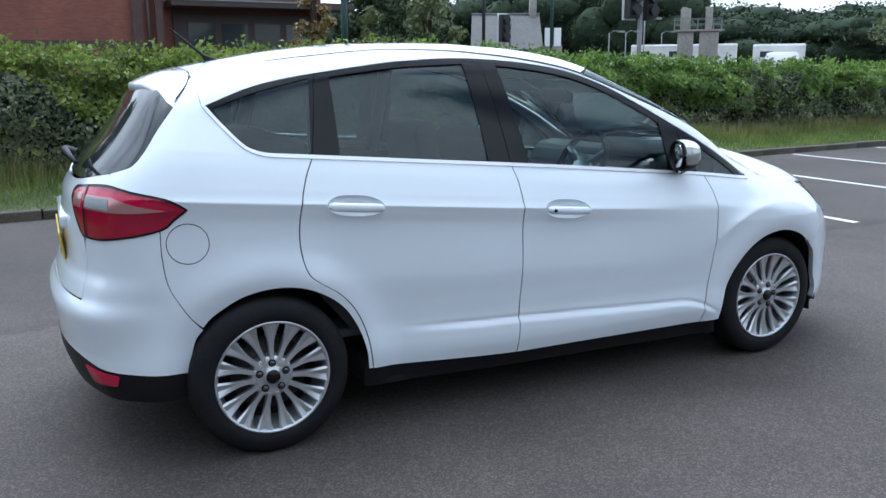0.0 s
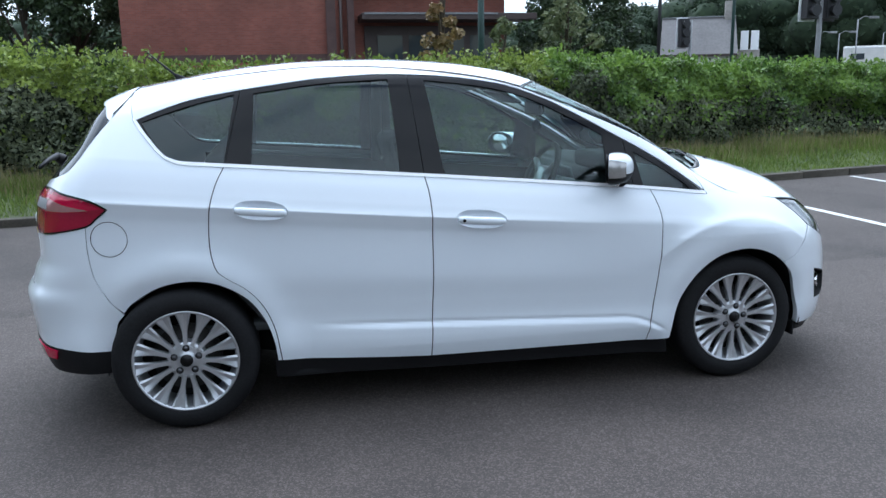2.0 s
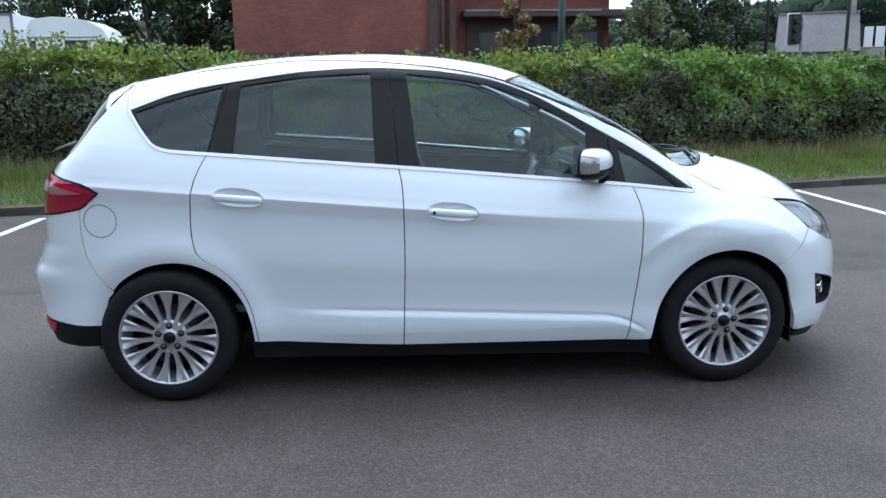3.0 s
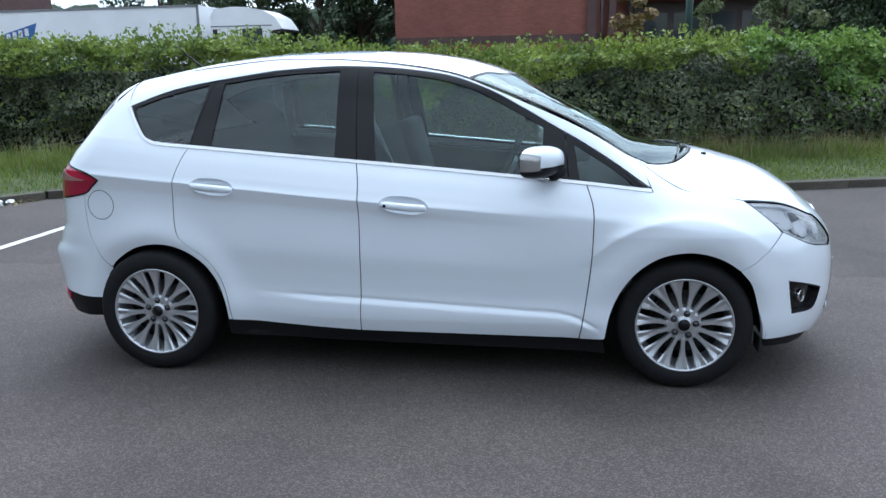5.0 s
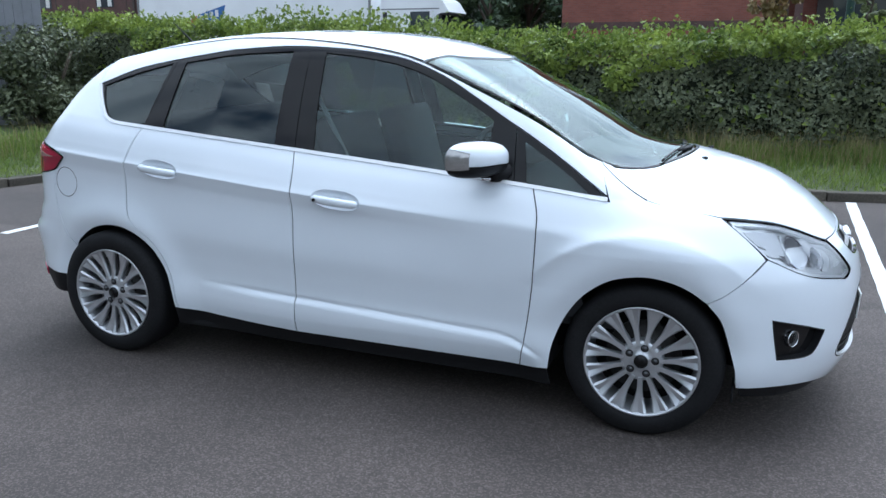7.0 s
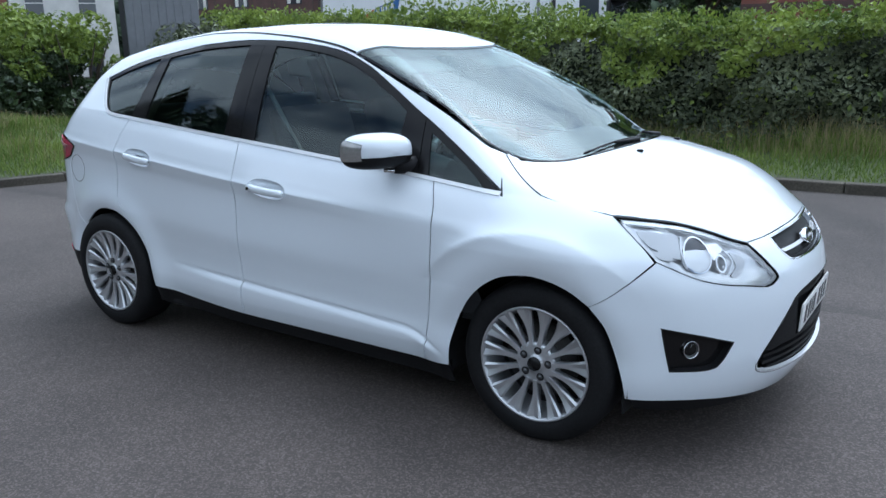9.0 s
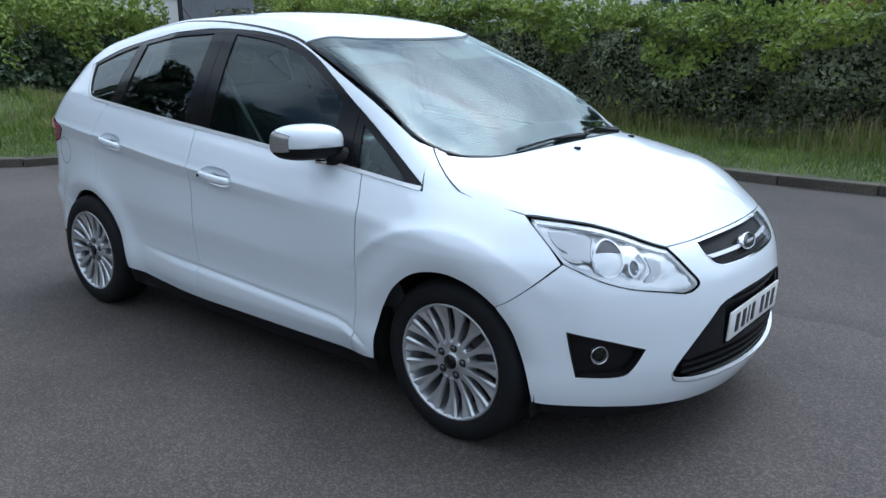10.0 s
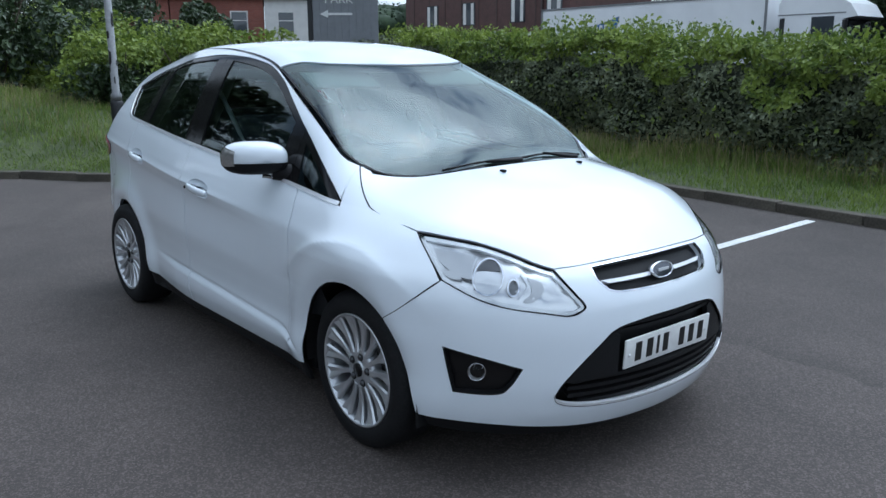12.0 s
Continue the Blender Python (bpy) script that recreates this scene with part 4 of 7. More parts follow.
# door handles
for hx, hz, rx, rz in HANDLES:
    c, nrm = on_side(np.array([[hx, hz]]))
    c = c[0]
    # hollow
    a = np.linspace(0, 2 * math.pi, 40, endpoint=False)
    verts, faces, rings = [], [], (1.02, 0.9, 0.65, 0.35)
    for u, dep in zip(rings, (0.001, 0.013, 0.024, 0.028)):
        o = oval(hx, hz, rx * u, rz * u, 40)
        p, nn = on_side(o)
        verts += list(p - nn * dep)
    for r in range(len(rings) - 1):
        for k in range(40):
            faces.append((r * 40 + k, r * 40 + (k + 1) % 40, (r + 1) * 40 + (k + 1) % 40, (r + 1) * 40 + k))
    faces.append(tuple(range((len(rings) - 1) * 40, len(rings) * 40)))
    bowl = mesh_ob("handle_hollow", verts, faces, PAINT, car)
    me = bowl.data
    bmh = bmesh.new()
    bmh.from_mesh(me)
    bmesh.ops.recalc_face_normals(bmh, faces=bmh.faces)
    bmh.to_mesh(me)
    bmh.free()
    # grip: a bowed bar
    bm = bmesh.new()
    rg = []
    for t in np.linspace(-1, 1, 15):
        x = hx + 0.110 * t
        w = 0.0175 * (1 - 0.10 * t * t) * (1 if abs(t) < 0.98 else 0.6)
        out = 0.014 + 0.012 * (1 - t * t)
        zc = hz - 0.004 - 0.08 * (x - hx)
        ys, nn = on_side(np.array([[x, zc]]))
        y = ys[0][1]
        rg.append([bm.verts.new((x, y - out + dy, zc + dz)) for dy, dz in ((0.014, -w), (0.003, -w), (-0.003, -w * 0.6), (-0.005, 0.0), (-0.003, w * 0.6), (0.003, w), (0.014, w))])
    for p, q in zip(rg, rg[1:]):
        for j in range(7):
            bm.faces.new((p[j], p[(j + 1) % 7], q[(j + 1) % 7], q[j]))
    bm.faces.new(rg[0])
    bm.faces.new(rg[-1][::-1])
    bmesh.ops.recalc_face_normals(bm, faces=bm.faces)
    grip = part("door_handle", bm, PAINT, car)
    flip_y(bowl)
    flip_y(grip)
round_part("door_lock", [(0.0, 0.004), (0.007, 0.004), (0.008, 0.0)], (-0.083, -0.938, 0.893), (0, -1, 0), TRIM, car, 14)
# fuel flap
cap_c = (-1.603, 0.868)
ring = lambda r: np.stack([cap_c[0] + r * np.cos(np.linspace(0, 2 * math.pi, 60, endpoint=False)), cap_c[1] + r * np.sin(np.linspace(0, 2 * math.pi, 60, endpoint=False))], 1)
panel("fuel_flap_joint", [ring(0.0765), ring(0.0735)], on_side, DARK, car, cell=0.0028, lift=0.0012, rim_depth=0)
# seams: bumper to wing and bonnet rim shadow lines come from the panel gaps

# head lamps
HL = outline(LAMP_LOW, LAMP_TIP, LAMP_TOP, LAMP_BACK)
panel("headlamp_gasket", [HL, grown(HL, -0.0026)], on_nose, TRIM, car, cell=0.006, lift=0.001, rim_depth=0.01, both=True, label="black rubber gasket round the lamp")


def lamp_relief(p):
    """Bowl of the lamp: a deep round pocket for the main beam, ribs towards the inner end."""
    y = np.abs(p[:, 1])
    r = -0.030 * np.exp(-(np.hypot(y - 0.655, p[:, 2] - 0.768) / 0.066) ** 6)
    r = r + 0.0030 * np.sin(p[:, 2] * 130 + y * 45) + 0.0022 * np.sin(y * 62 - p[:, 2] * 38)
    return r + 0.0025 * np.sin(y * 150) * np.clip((0.60 - y) / 0.03, 0, 1)


def bulge(pts3, steps=5):
    q = nose(*pts3)
    return [smooth_line(q + q[:1], steps)[:-1]]


panel("headlamp_bowl", [grown(HL, -0.004)], on_nose, BOWL, car, cell=0.006, lift=-0.020, rim_depth=-0.016, both=True, relief=lamp_relief, label="silver reflector bowl")
panel("headlamp_flange", [grown(HL, -0.0045), grown(HL, -0.0155)], on_nose, LAMP_WHITE, car, cell=0.005, lift=-0.007, rim_depth=0.012, both=True, label="pale silver rim behind the clear cover")
# grey outer chamber with a ribbed floor
panel("lamp_chamber", bulge(((1.668, -0.745, 0.858), (1.723, -0.708, 0.850), (1.783, -0.660, 0.836), (1.803, -0.690, 0.795), (1.818, -0.703, 0.768), (1.781, -0.737, 0.776), (1.725, -0.757, 0.808), (1.690, -0.758, 0.833))), on_nose, FIN, car, cell=0.006, lift=-0.013, rim_depth=0.006, both=True, relief=lambda p: 0.0035 * np.sin((p[:, 2] + 0.55 * np.abs(p[:, 1])) * 190))
panel("side_light", bulge(((1.726, -0.764, 0.796), (1.772, -0.737, 0.784), (1.799, -0.730, 0.764), (1.771, -0.752, 0.764), (1.744, -0.764, 0.778))), on_nose, FIN, car, cell=0.005, lift=-0.009, rim_depth=0.006, both=True)


def oval(centre, over, beside, grow=1.0):
    """An oval on the nose: its middle, a point on its upper end and one on its side."""
    (c,), (u,), (v,) = nose(centre), nose(over), nose(beside)
    c, u, v = np.array(c), np.array(u), np.array(v)
    t = np.linspace(0, 2 * math.pi, 40, endpoint=False)
    return c + grow * (np.outer(np.cos(t), u - c) + np.outer(np.sin(t), v - c))


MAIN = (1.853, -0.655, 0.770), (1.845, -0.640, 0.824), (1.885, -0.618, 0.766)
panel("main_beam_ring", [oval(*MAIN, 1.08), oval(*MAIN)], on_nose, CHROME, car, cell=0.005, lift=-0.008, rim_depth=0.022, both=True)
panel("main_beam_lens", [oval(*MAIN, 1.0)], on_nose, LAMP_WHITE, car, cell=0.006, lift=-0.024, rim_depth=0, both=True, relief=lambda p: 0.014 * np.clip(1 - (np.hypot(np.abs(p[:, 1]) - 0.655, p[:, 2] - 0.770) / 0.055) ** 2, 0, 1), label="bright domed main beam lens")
# dark reflection in the lens's upper part, laid on as a steel-grey band
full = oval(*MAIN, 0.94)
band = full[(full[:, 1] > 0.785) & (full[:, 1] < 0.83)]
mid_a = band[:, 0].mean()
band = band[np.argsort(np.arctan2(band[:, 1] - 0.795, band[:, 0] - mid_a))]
panel("bulb_shield", [band], on_nose, NUT, car, cell=0.006, lift=-0.010, rim_depth=0.008, both=True, label="dark reflection laid across the top of the main beam lens")
BULB = (1.922, -0.601, 0.737), (1.915, -0.592, 0.762), (1.933, -0.588, 0.735)
panel("indicator_ring", [oval(*BULB, 1.25), oval(*BULB, 0.95)], on_nose, CHROME, car, cell=0.004, lift=-0.010, rim_depth=0.012, both=True)
panel("indicator_bulb", [oval(*BULB, 0.97)], on_nose, GREY, car, cell=0.005, lift=-0.016, rim_depth=0, both=True, relief=lambda p: 0.006 * np.sin(p[:, 2] * 260))
panel("lamp_chamber", bulge(((1.933, -0.545, 0.770), (1.955, -0.520, 0.758), (1.972, -0.506, 0.742), (1.981, -0.524, 0.710), (1.971, -0.560, 0.685), (1.955, -0.583, 0.691), (1.961, -0.551, 0.723))), on_nose, FIN, car, cell=0.006, lift=-0.013, rim_depth=0.006, both=True)
# curved fins that part the lamp's chambers
for fin in (((1.918, -0.557, 0.778), (1.947, -0.556, 0.739), (1.944, -0.592, 0.699)), ((1.800, -0.655, 0.832), (1.812, -0.690, 0.790), (1.838, -0.702, 0.735))):
    arc = smooth_line(nose(*fin), 6)
    panel("lamp_fin", [np.vstack([arc, (arc + [0.006, 0])[::-1]])], on_nose, BRIGHT, car, cell=0.006, lift=-0.008, rim_depth=0.014, both=True)

# upper grille: dark box, two bright bars, badge
panel("upper_grille", [grown(UG_OUT, 0.006)], on_nose, PLASTIC, car, cell=0.012, lift=-0.028, rim_depth=0)
panel("grille_surround", [UG_OUT, grown(UG_OUT, -0.0055)], on_nose, CHROME, car, cell=0.005, lift=0.001, rim_depth=0.012, label="thin chrome surround")
for z0, z1 in ((0.726, 0.738), (0.698, 0.704)):
    hw = 0.300 if z0 > 0.72 else 0.270
    A = [(a, z) for a, z in (nose((2.06, -hw, z1))[0], nose((2.07, -hw + 0.03, z0))[0])]
    bar = np.array([(-A[0][0], z1), (A[0][0], z1), (A[1][0], z0), (-A[1][0], z0)])[::-1]
    panel("grille_bar", [bar], on_nose, BRIGHT if z0 > 0.72 else PLASTIC, car, cell=0.006, lift=-0.010 if z0 > 0.72 else -0.014, rim_depth=0.012)
bx = 2.094
round_part("badge_rim", [(0.066, -0.012), (0.068, 0.004), (0.063, 0.010), (0.058, 0.008)], (bx, 0, 0.731), (1, 0, 0.38), CHROME, car, 48, squash=(1.0, 0.46))
round_part("badge_face", [(0.0, 0.009), (0.030, 0.0085), (0.059, 0.006)], (bx, 0, 0.731), (1, 0, 0.38), BADGE, car, 48, "plain oval badge", squash=(1.0, 0.46))
bm = bmesh.new()
box_bm(bm, (0.003, 0.062, 0.011), (bx + 0.011, 0, 0.735), 0.001)
part("badge_bar", bm, BRIGHT, car, smooth=False)
# lower grille: dark backing, slats, plate and bright lower edge
panel("lower_grille_backing", [grown(LG_OUT, 0.004)], on_nose, DARK, car, cell=0.014, lift=-0.066, rim_depth=0)
LGH = lambda z: float(np.interp(z, (0.29, 0.345, 0.395, 0.477, 0.56, 0.59), (0.44, 0.515, 0.49, 0.41, 0.31, 0.20)))
for z in (0.305, 0.335, 0.365, 0.395, 0.555, 0.575):
    hw = LGH(z) - 0.02
    a = nose((2.10, -hw, z))[0][0]
    n = 24
    band = np.array([(t, z - 0.007) for t in np.linspace(-a, a, n)] + [(t, z + 0.007) for t in np.linspace(a, -a, n)])
    panel("grille_slat", [band], on_nose, PLASTIC, car, cell=0.008, lift=-0.014, rim_depth=0.03)
# plain black corners and plate carrier
panel("grille_blank", [np.array(nose((2.115, -0.305, 0.556), (2.095, -0.406, 0.475), (2.065, -0.485, 0.396), (2.07, -0.44, 0.385), (2.12, -0.275, 0.405), (2.13, -0.27, 0.545)))], on_nose, PLASTIC, car, cell=0.01, lift=-0.008, rim_depth=0.02, both=True)
carrier = np.array(nose((2.13, -0.29, 0.40), (2.13, -0.29, 0.548), (2.13, 0.29, 0.548), (2.13, 0.29, 0.40)))
panel("plate_carrier", [carrier], on_nose, PLASTIC, car, cell=0.016, lift=-0.046, rim_depth=0.03)
LGC = np.array(mirrored(smooth_line(LG[2][::-1] if LG[2][0][0] < LG[2][-1][0] else LG[2][::-1], 8)))
low_in = LGC + [0, 0.013]
LGC = LGC + [0, 0.004]
panel("chrome_lip", [np.vstack([LGC, low_in[::-1]])], on_nose, BRIGHT, car, cell=0.005, lift=0.004, rim_depth=0.015, label="chrome strip under the lower grille")
panel("chrome_lip_joint", [np.vstack([LGC - [0, 0.0035], LGC[::-1]])], on_nose, TRIM, car, cell=0.005, lift=0.001, rim_depth=0)
panel("grille_rim", [grown(LG_OUT, 0.0), grown(LG_OUT, -0.005)], on_nose, TRIM, car, cell=0.005, lift=0.0015, rim_depth=0.02)


def number_plate(at, mat, label, nose_up):
    """A plate with plain dark bars in place of its characters."""
    p = new("number_plate")
    p.empty_display_size = 0.1
    p.parent = car
    p.matrix_local = at
    bm = bmesh.new()
    box_bm(bm, (0.008, 0.520, 0.111), (0, 0, 0), 0.003)
    part("plate", bm, mat, p, label)
    x = -0.212
    for k, w in enumerate((0.056, 0.056, 0.022, 0.050, None, 0.050, 0.050, 0.050)):
        if w is None:
            x += 0.040
            continue
        bm = bmesh.new()
        box_bm(bm, (0.002, w * 0.62, 0.072), (0.0048, x + w / 2, 0), 0.0)
        part("plate_bar", bm, INK, p, smooth=False)
        x += w + 0.011
    for sy in (-1, 1):
        round_part("plate_screw", [(0.0, 0.003), (0.006, 0.002), (0.007, 0.0)], (0.0042, sy * 0.235, -0.006), (1, 0, 0), LETTERING, p, 10)


LETTERING = material("screw_cap_white", (0.7, 0.7, 0.7), 0.4, grain=0.05)
number_plate(Matrix.Translation((2.142, 0, 0.466)) @ Matrix.Rotation(radians(4), 4, "Y"), PLATE, "white front number plate", True)
number_plate(Matrix.Translation((-2.016, 0, 0.80)) @ Matrix.Rotation(radians(180), 4, "Z") @ Matrix.Rotation(radians(6), 4, "Y"), PLATE_YELLOW, "yellow rear number plate", False)

# fog lamps in their black bezels
panel("fog_bezel", [grown(FOG_OUT, 0.004)], on_nose, TRIM, car, cell=0.009, lift=-0.030, rim_depth=0, both=True, relief=lambda p: 0.006 * np.sin((p[:, 2] - 0.45) * 70) * (np.abs(p[:, 1]) > 0.745))
panel("fog_edge", [FOG_OUT, grown(FOG_OUT, -0.005)], on_nose, PLASTIC, car, cell=0.005, lift=0.0005, rim_depth=0.03, both=True)
for sy in (-1, 1):
    at, ax = (1.868, sy * 0.722, 0.440), Vector((0.80, sy * 0.60, 0.05))
    round_part("fog_lamp_ring", [(0.031, -0.03), (0.0325, 0.008), (0.031, 0.011), (0.029, 0.008)], at, ax, CHROME, car, 32)
    round_part("fog_lamp_lens", [(0.0, 0.012), (0.018, 0.010), (0.030, 0.004)], at, ax, CLEAR, car, 32)
    round_part("fog_lamp_bowl", [(0.0, -0.030), (0.010, -0.022), (0.018, -0.018), (0.030, 0.003)], at, ax, FIN, car, 32)

# tail lamps: deep red with clear upper windows
for nm, out, mat, lift in (("tail_lamp", TAIL_OUT, DEEP_RED, 0.002), ("tail_lamp_gasket", None, TRIM, 0.0035)):
    if out is None:
        panel(nm, [grown(TAIL_OUT, 0.004), grown(TAIL_OUT, -0.0035)], on_tail, mat, car, cell=0.006, lift=lift, rim_depth=0.01, both=True)
    else:
        panel(nm, [out], on_tail, mat, car, cell=0.010, lift=lift, both=True)
TAIL_TOP = np.array(tail((-1.955, -0.47, 1.045), (-1.888, -0.596, 1.066), (-1.767, -0.755, 1.053), (-1.675, -0.828, 1.028), (-1.625, -0.857, 1.000), (-1.72, -0.80, 0.988), (-1.84, -0.69, 0.985), (-1.968, -0.50, 0.985)))
panel("tail_lamp_upper", [TAIL_TOP], on_tail, RED, car, cell=0.008, lift=0.0045, rim_depth=0.004, both=True)
TAIL_CLEAR = np.array(tail((-1.905, -0.60, 1.038), (-1.80, -0.725, 1.040), (-1.735, -0.785, 1.018), (-1.66, -0.838, 0.996), (-1.74, -0.785, 0.990), (-1.905, -0.60, 0.990)))
panel("reversing_lens", [TAIL_CLEAR], on_tail, ROSE, car, cell=0.007, lift=0.0065, rim_depth=0.004, both=True, label="clear reversing lens")
TAIL_WIN = np.array(tail((-1.898, -0.612, 1.032), (-1.812, -0.715, 1.034), (-1.806, -0.72, 0.996), (-1.90, -0.608, 0.996)))
panel("reversing_window", [TAIL_WIN], on_tail, GREY, car, cell=0.006, lift=0.0085, rim_depth=0.003, both=True)
TAIL_IN = np.array(tail((-1.962, -0.475, 1.036), (-1.925, -0.565, 1.042), (-1.925, -0.572, 0.990), (-1.965, -0.50, 0.992)))
panel("inner_lens", [TAIL_IN], on_tail, ROSE, car, cell=0.007, lift=0.0065, rim_depth=0.003, both=True)
panel("tail_lamp_seam", [np.array(tail((-1.917, -0.575, 1.070), (-1.912, -0.585, 1.071), (-1.928, -0.655, 0.89), (-1.932, -0.65, 0.889)))], on_tail, TRIM, car, cell=0.004, lift=0.007, rim_depth=0.002, both=True)
REF = np.array(tail((-1.985, -0.672, 0.398), (-1.86, -0.79, 0.376), (-1.868, -0.78, 0.335), (-1.955, -0.70, 0.335)))
panel("rear_reflector", [REF], on_tail, RED, car, cell=0.008, lift=0.006, rim_depth=0.008, both=True)
# tailgate grip, rear wiper
bm = bmesh.new()
box_bm(bm, (0.05, 0.62, 0.055), (-1.992, 0, 0.905), 0.018)
part("tailgate_grip", bm, PAINT, car)
round_part("rear_wiper_pivot", [(0.0, 0.05), (0.022, 0.045), (0.03, 0.0)], (-1.93, 0.0, 1.145), (-0.8, 0, 0.5), PLASTIC, car, 20)
bm = bmesh.new()
tube_bm(bm, [(-1.962, 0.0, 1.170), (-1.955, -0.2, 1.165), (-1.940, -0.42, 1.150)], [0.016, 0.011, 0.008], 8)
part("rear_wiper_arm", bm, PLASTIC, car)
# aerial on the roof
bm = bmesh.new()
tube_bm(bm, [(-1.330, 0.0, 1.53), (-1.365, 0.0, 1.562), (-1.50, 0.0, 1.68)], [0.026, 0.007, 0.002], 8)
part("aerial", bm, PLASTIC, car)

# cowl, wipers, washer jets
COWL_OUT = [(1.446, 0.0), (1.416, 0.242), (1.324, 0.473), (1.235, 0.588), (1.165, 0.660)]
COWL_IN = [(1.395, 0.0), (1.365, 0.25), (1.275, 0.455), (1.19, 0.562), (1.10, 0.640)]
panel("cowl", [outline(mir2(COWL_OUT)[::-1][:-1] + COWL_OUT, [COWL_OUT[-1], COWL_IN[-1]], COWL_IN[::-1] + mir2(COWL_IN)[1:], [mir2(COWL_IN)[-1], mir2(COWL_OUT)[-1]])], on_top, PLASTIC, car, cell=0.02, lift=-0.016, rim_depth=0)
# white shelf under the bonnet's rear corner
shelf = panel("wing_shelf", [np.array([(1.0, 0.712), (1.052, 0.6995), (1.134, 0.645), (1.165, 0.650), (1.14, 0.683), (1.190, 0.720), (1.25, 0.745), (1.25, 0.785), (1.17, 0.785), (1.09, 0.752)])], on_top, PAINT, car, cell=0.010, lift=-0.0025, rim_depth=0)
flip_y(shelf[0])
HL_ = smooth_line([(1.100, 0.672), (1.125, 0.689), (1.182, 0.7215), (1.238, 0.7455), (1.300, 0.765)], 6)
hood_joint = panel("bonnet_joint", [np.vstack([HL_ + [-0.0012, 0.0022], (HL_ - [-0.0012, 0.0022])[::-1]])], on_top, DARK, car, cell=0.01, lift=0.0012, rim_depth=0)
flip_y(hood_joint[0])


def wiper(foot, mid, tip_a, tip_b):
    pt = lambda x, y, up: tuple((on_top(np.array([[x, y]]))[0] + on_top(np.array([[x, y]]))[1] * up)[0])
    bm = bmesh.new()
    tube_bm(bm, [pt(*foot, -0.01), pt(*foot, 0.004), pt(*mid, 0.008)], [0.011, 0.009, 0.006], 8)
    part("wiper_arm", bm, PLASTIC, car)
    bm = bmesh.new()
    n = 8
    tube_bm(bm, [pt(tip_a[0] + (tip_b[0] - tip_a[0]) * k / n, tip_a[1] + (tip_b[1] - tip_a[1]) * k / n, 0.004) for k in range(n + 1)], 0.005, 6)
    part("wiper_blade", bm, TRIM, car)


wiper((1.400, -0.05), (1.362, -0.22), (1.312, -0.415), (1.385, 0.0))
wiper((1.345, 0.36), (1.345, 0.14), (1.380, -0.02), (1.270, 0.46))
for y in (-0.230, 0.230):
    z, nn = on_top(np.array([[1.475, y]]))
    bm = bmesh.new()
    box_bm(bm, (0.026, 0.018, 0.012), tuple(z[0] + nn[0] * 0.003), 0.004)
    part("washer_jet", bm, TRIM, car)

# black seal along the roof's edge
RS = smooth_line(ROOF_SIDE[:6], 8)
roof_seal = panel("roof_seal", [np.vstack([RS + [0, -0.002], (RS + [0, 0.008])[::-1]])], on_top, TRIM, car, cell=0.012, lift=0.0015, rim_depth=0)
flip_y(roof_seal[0])

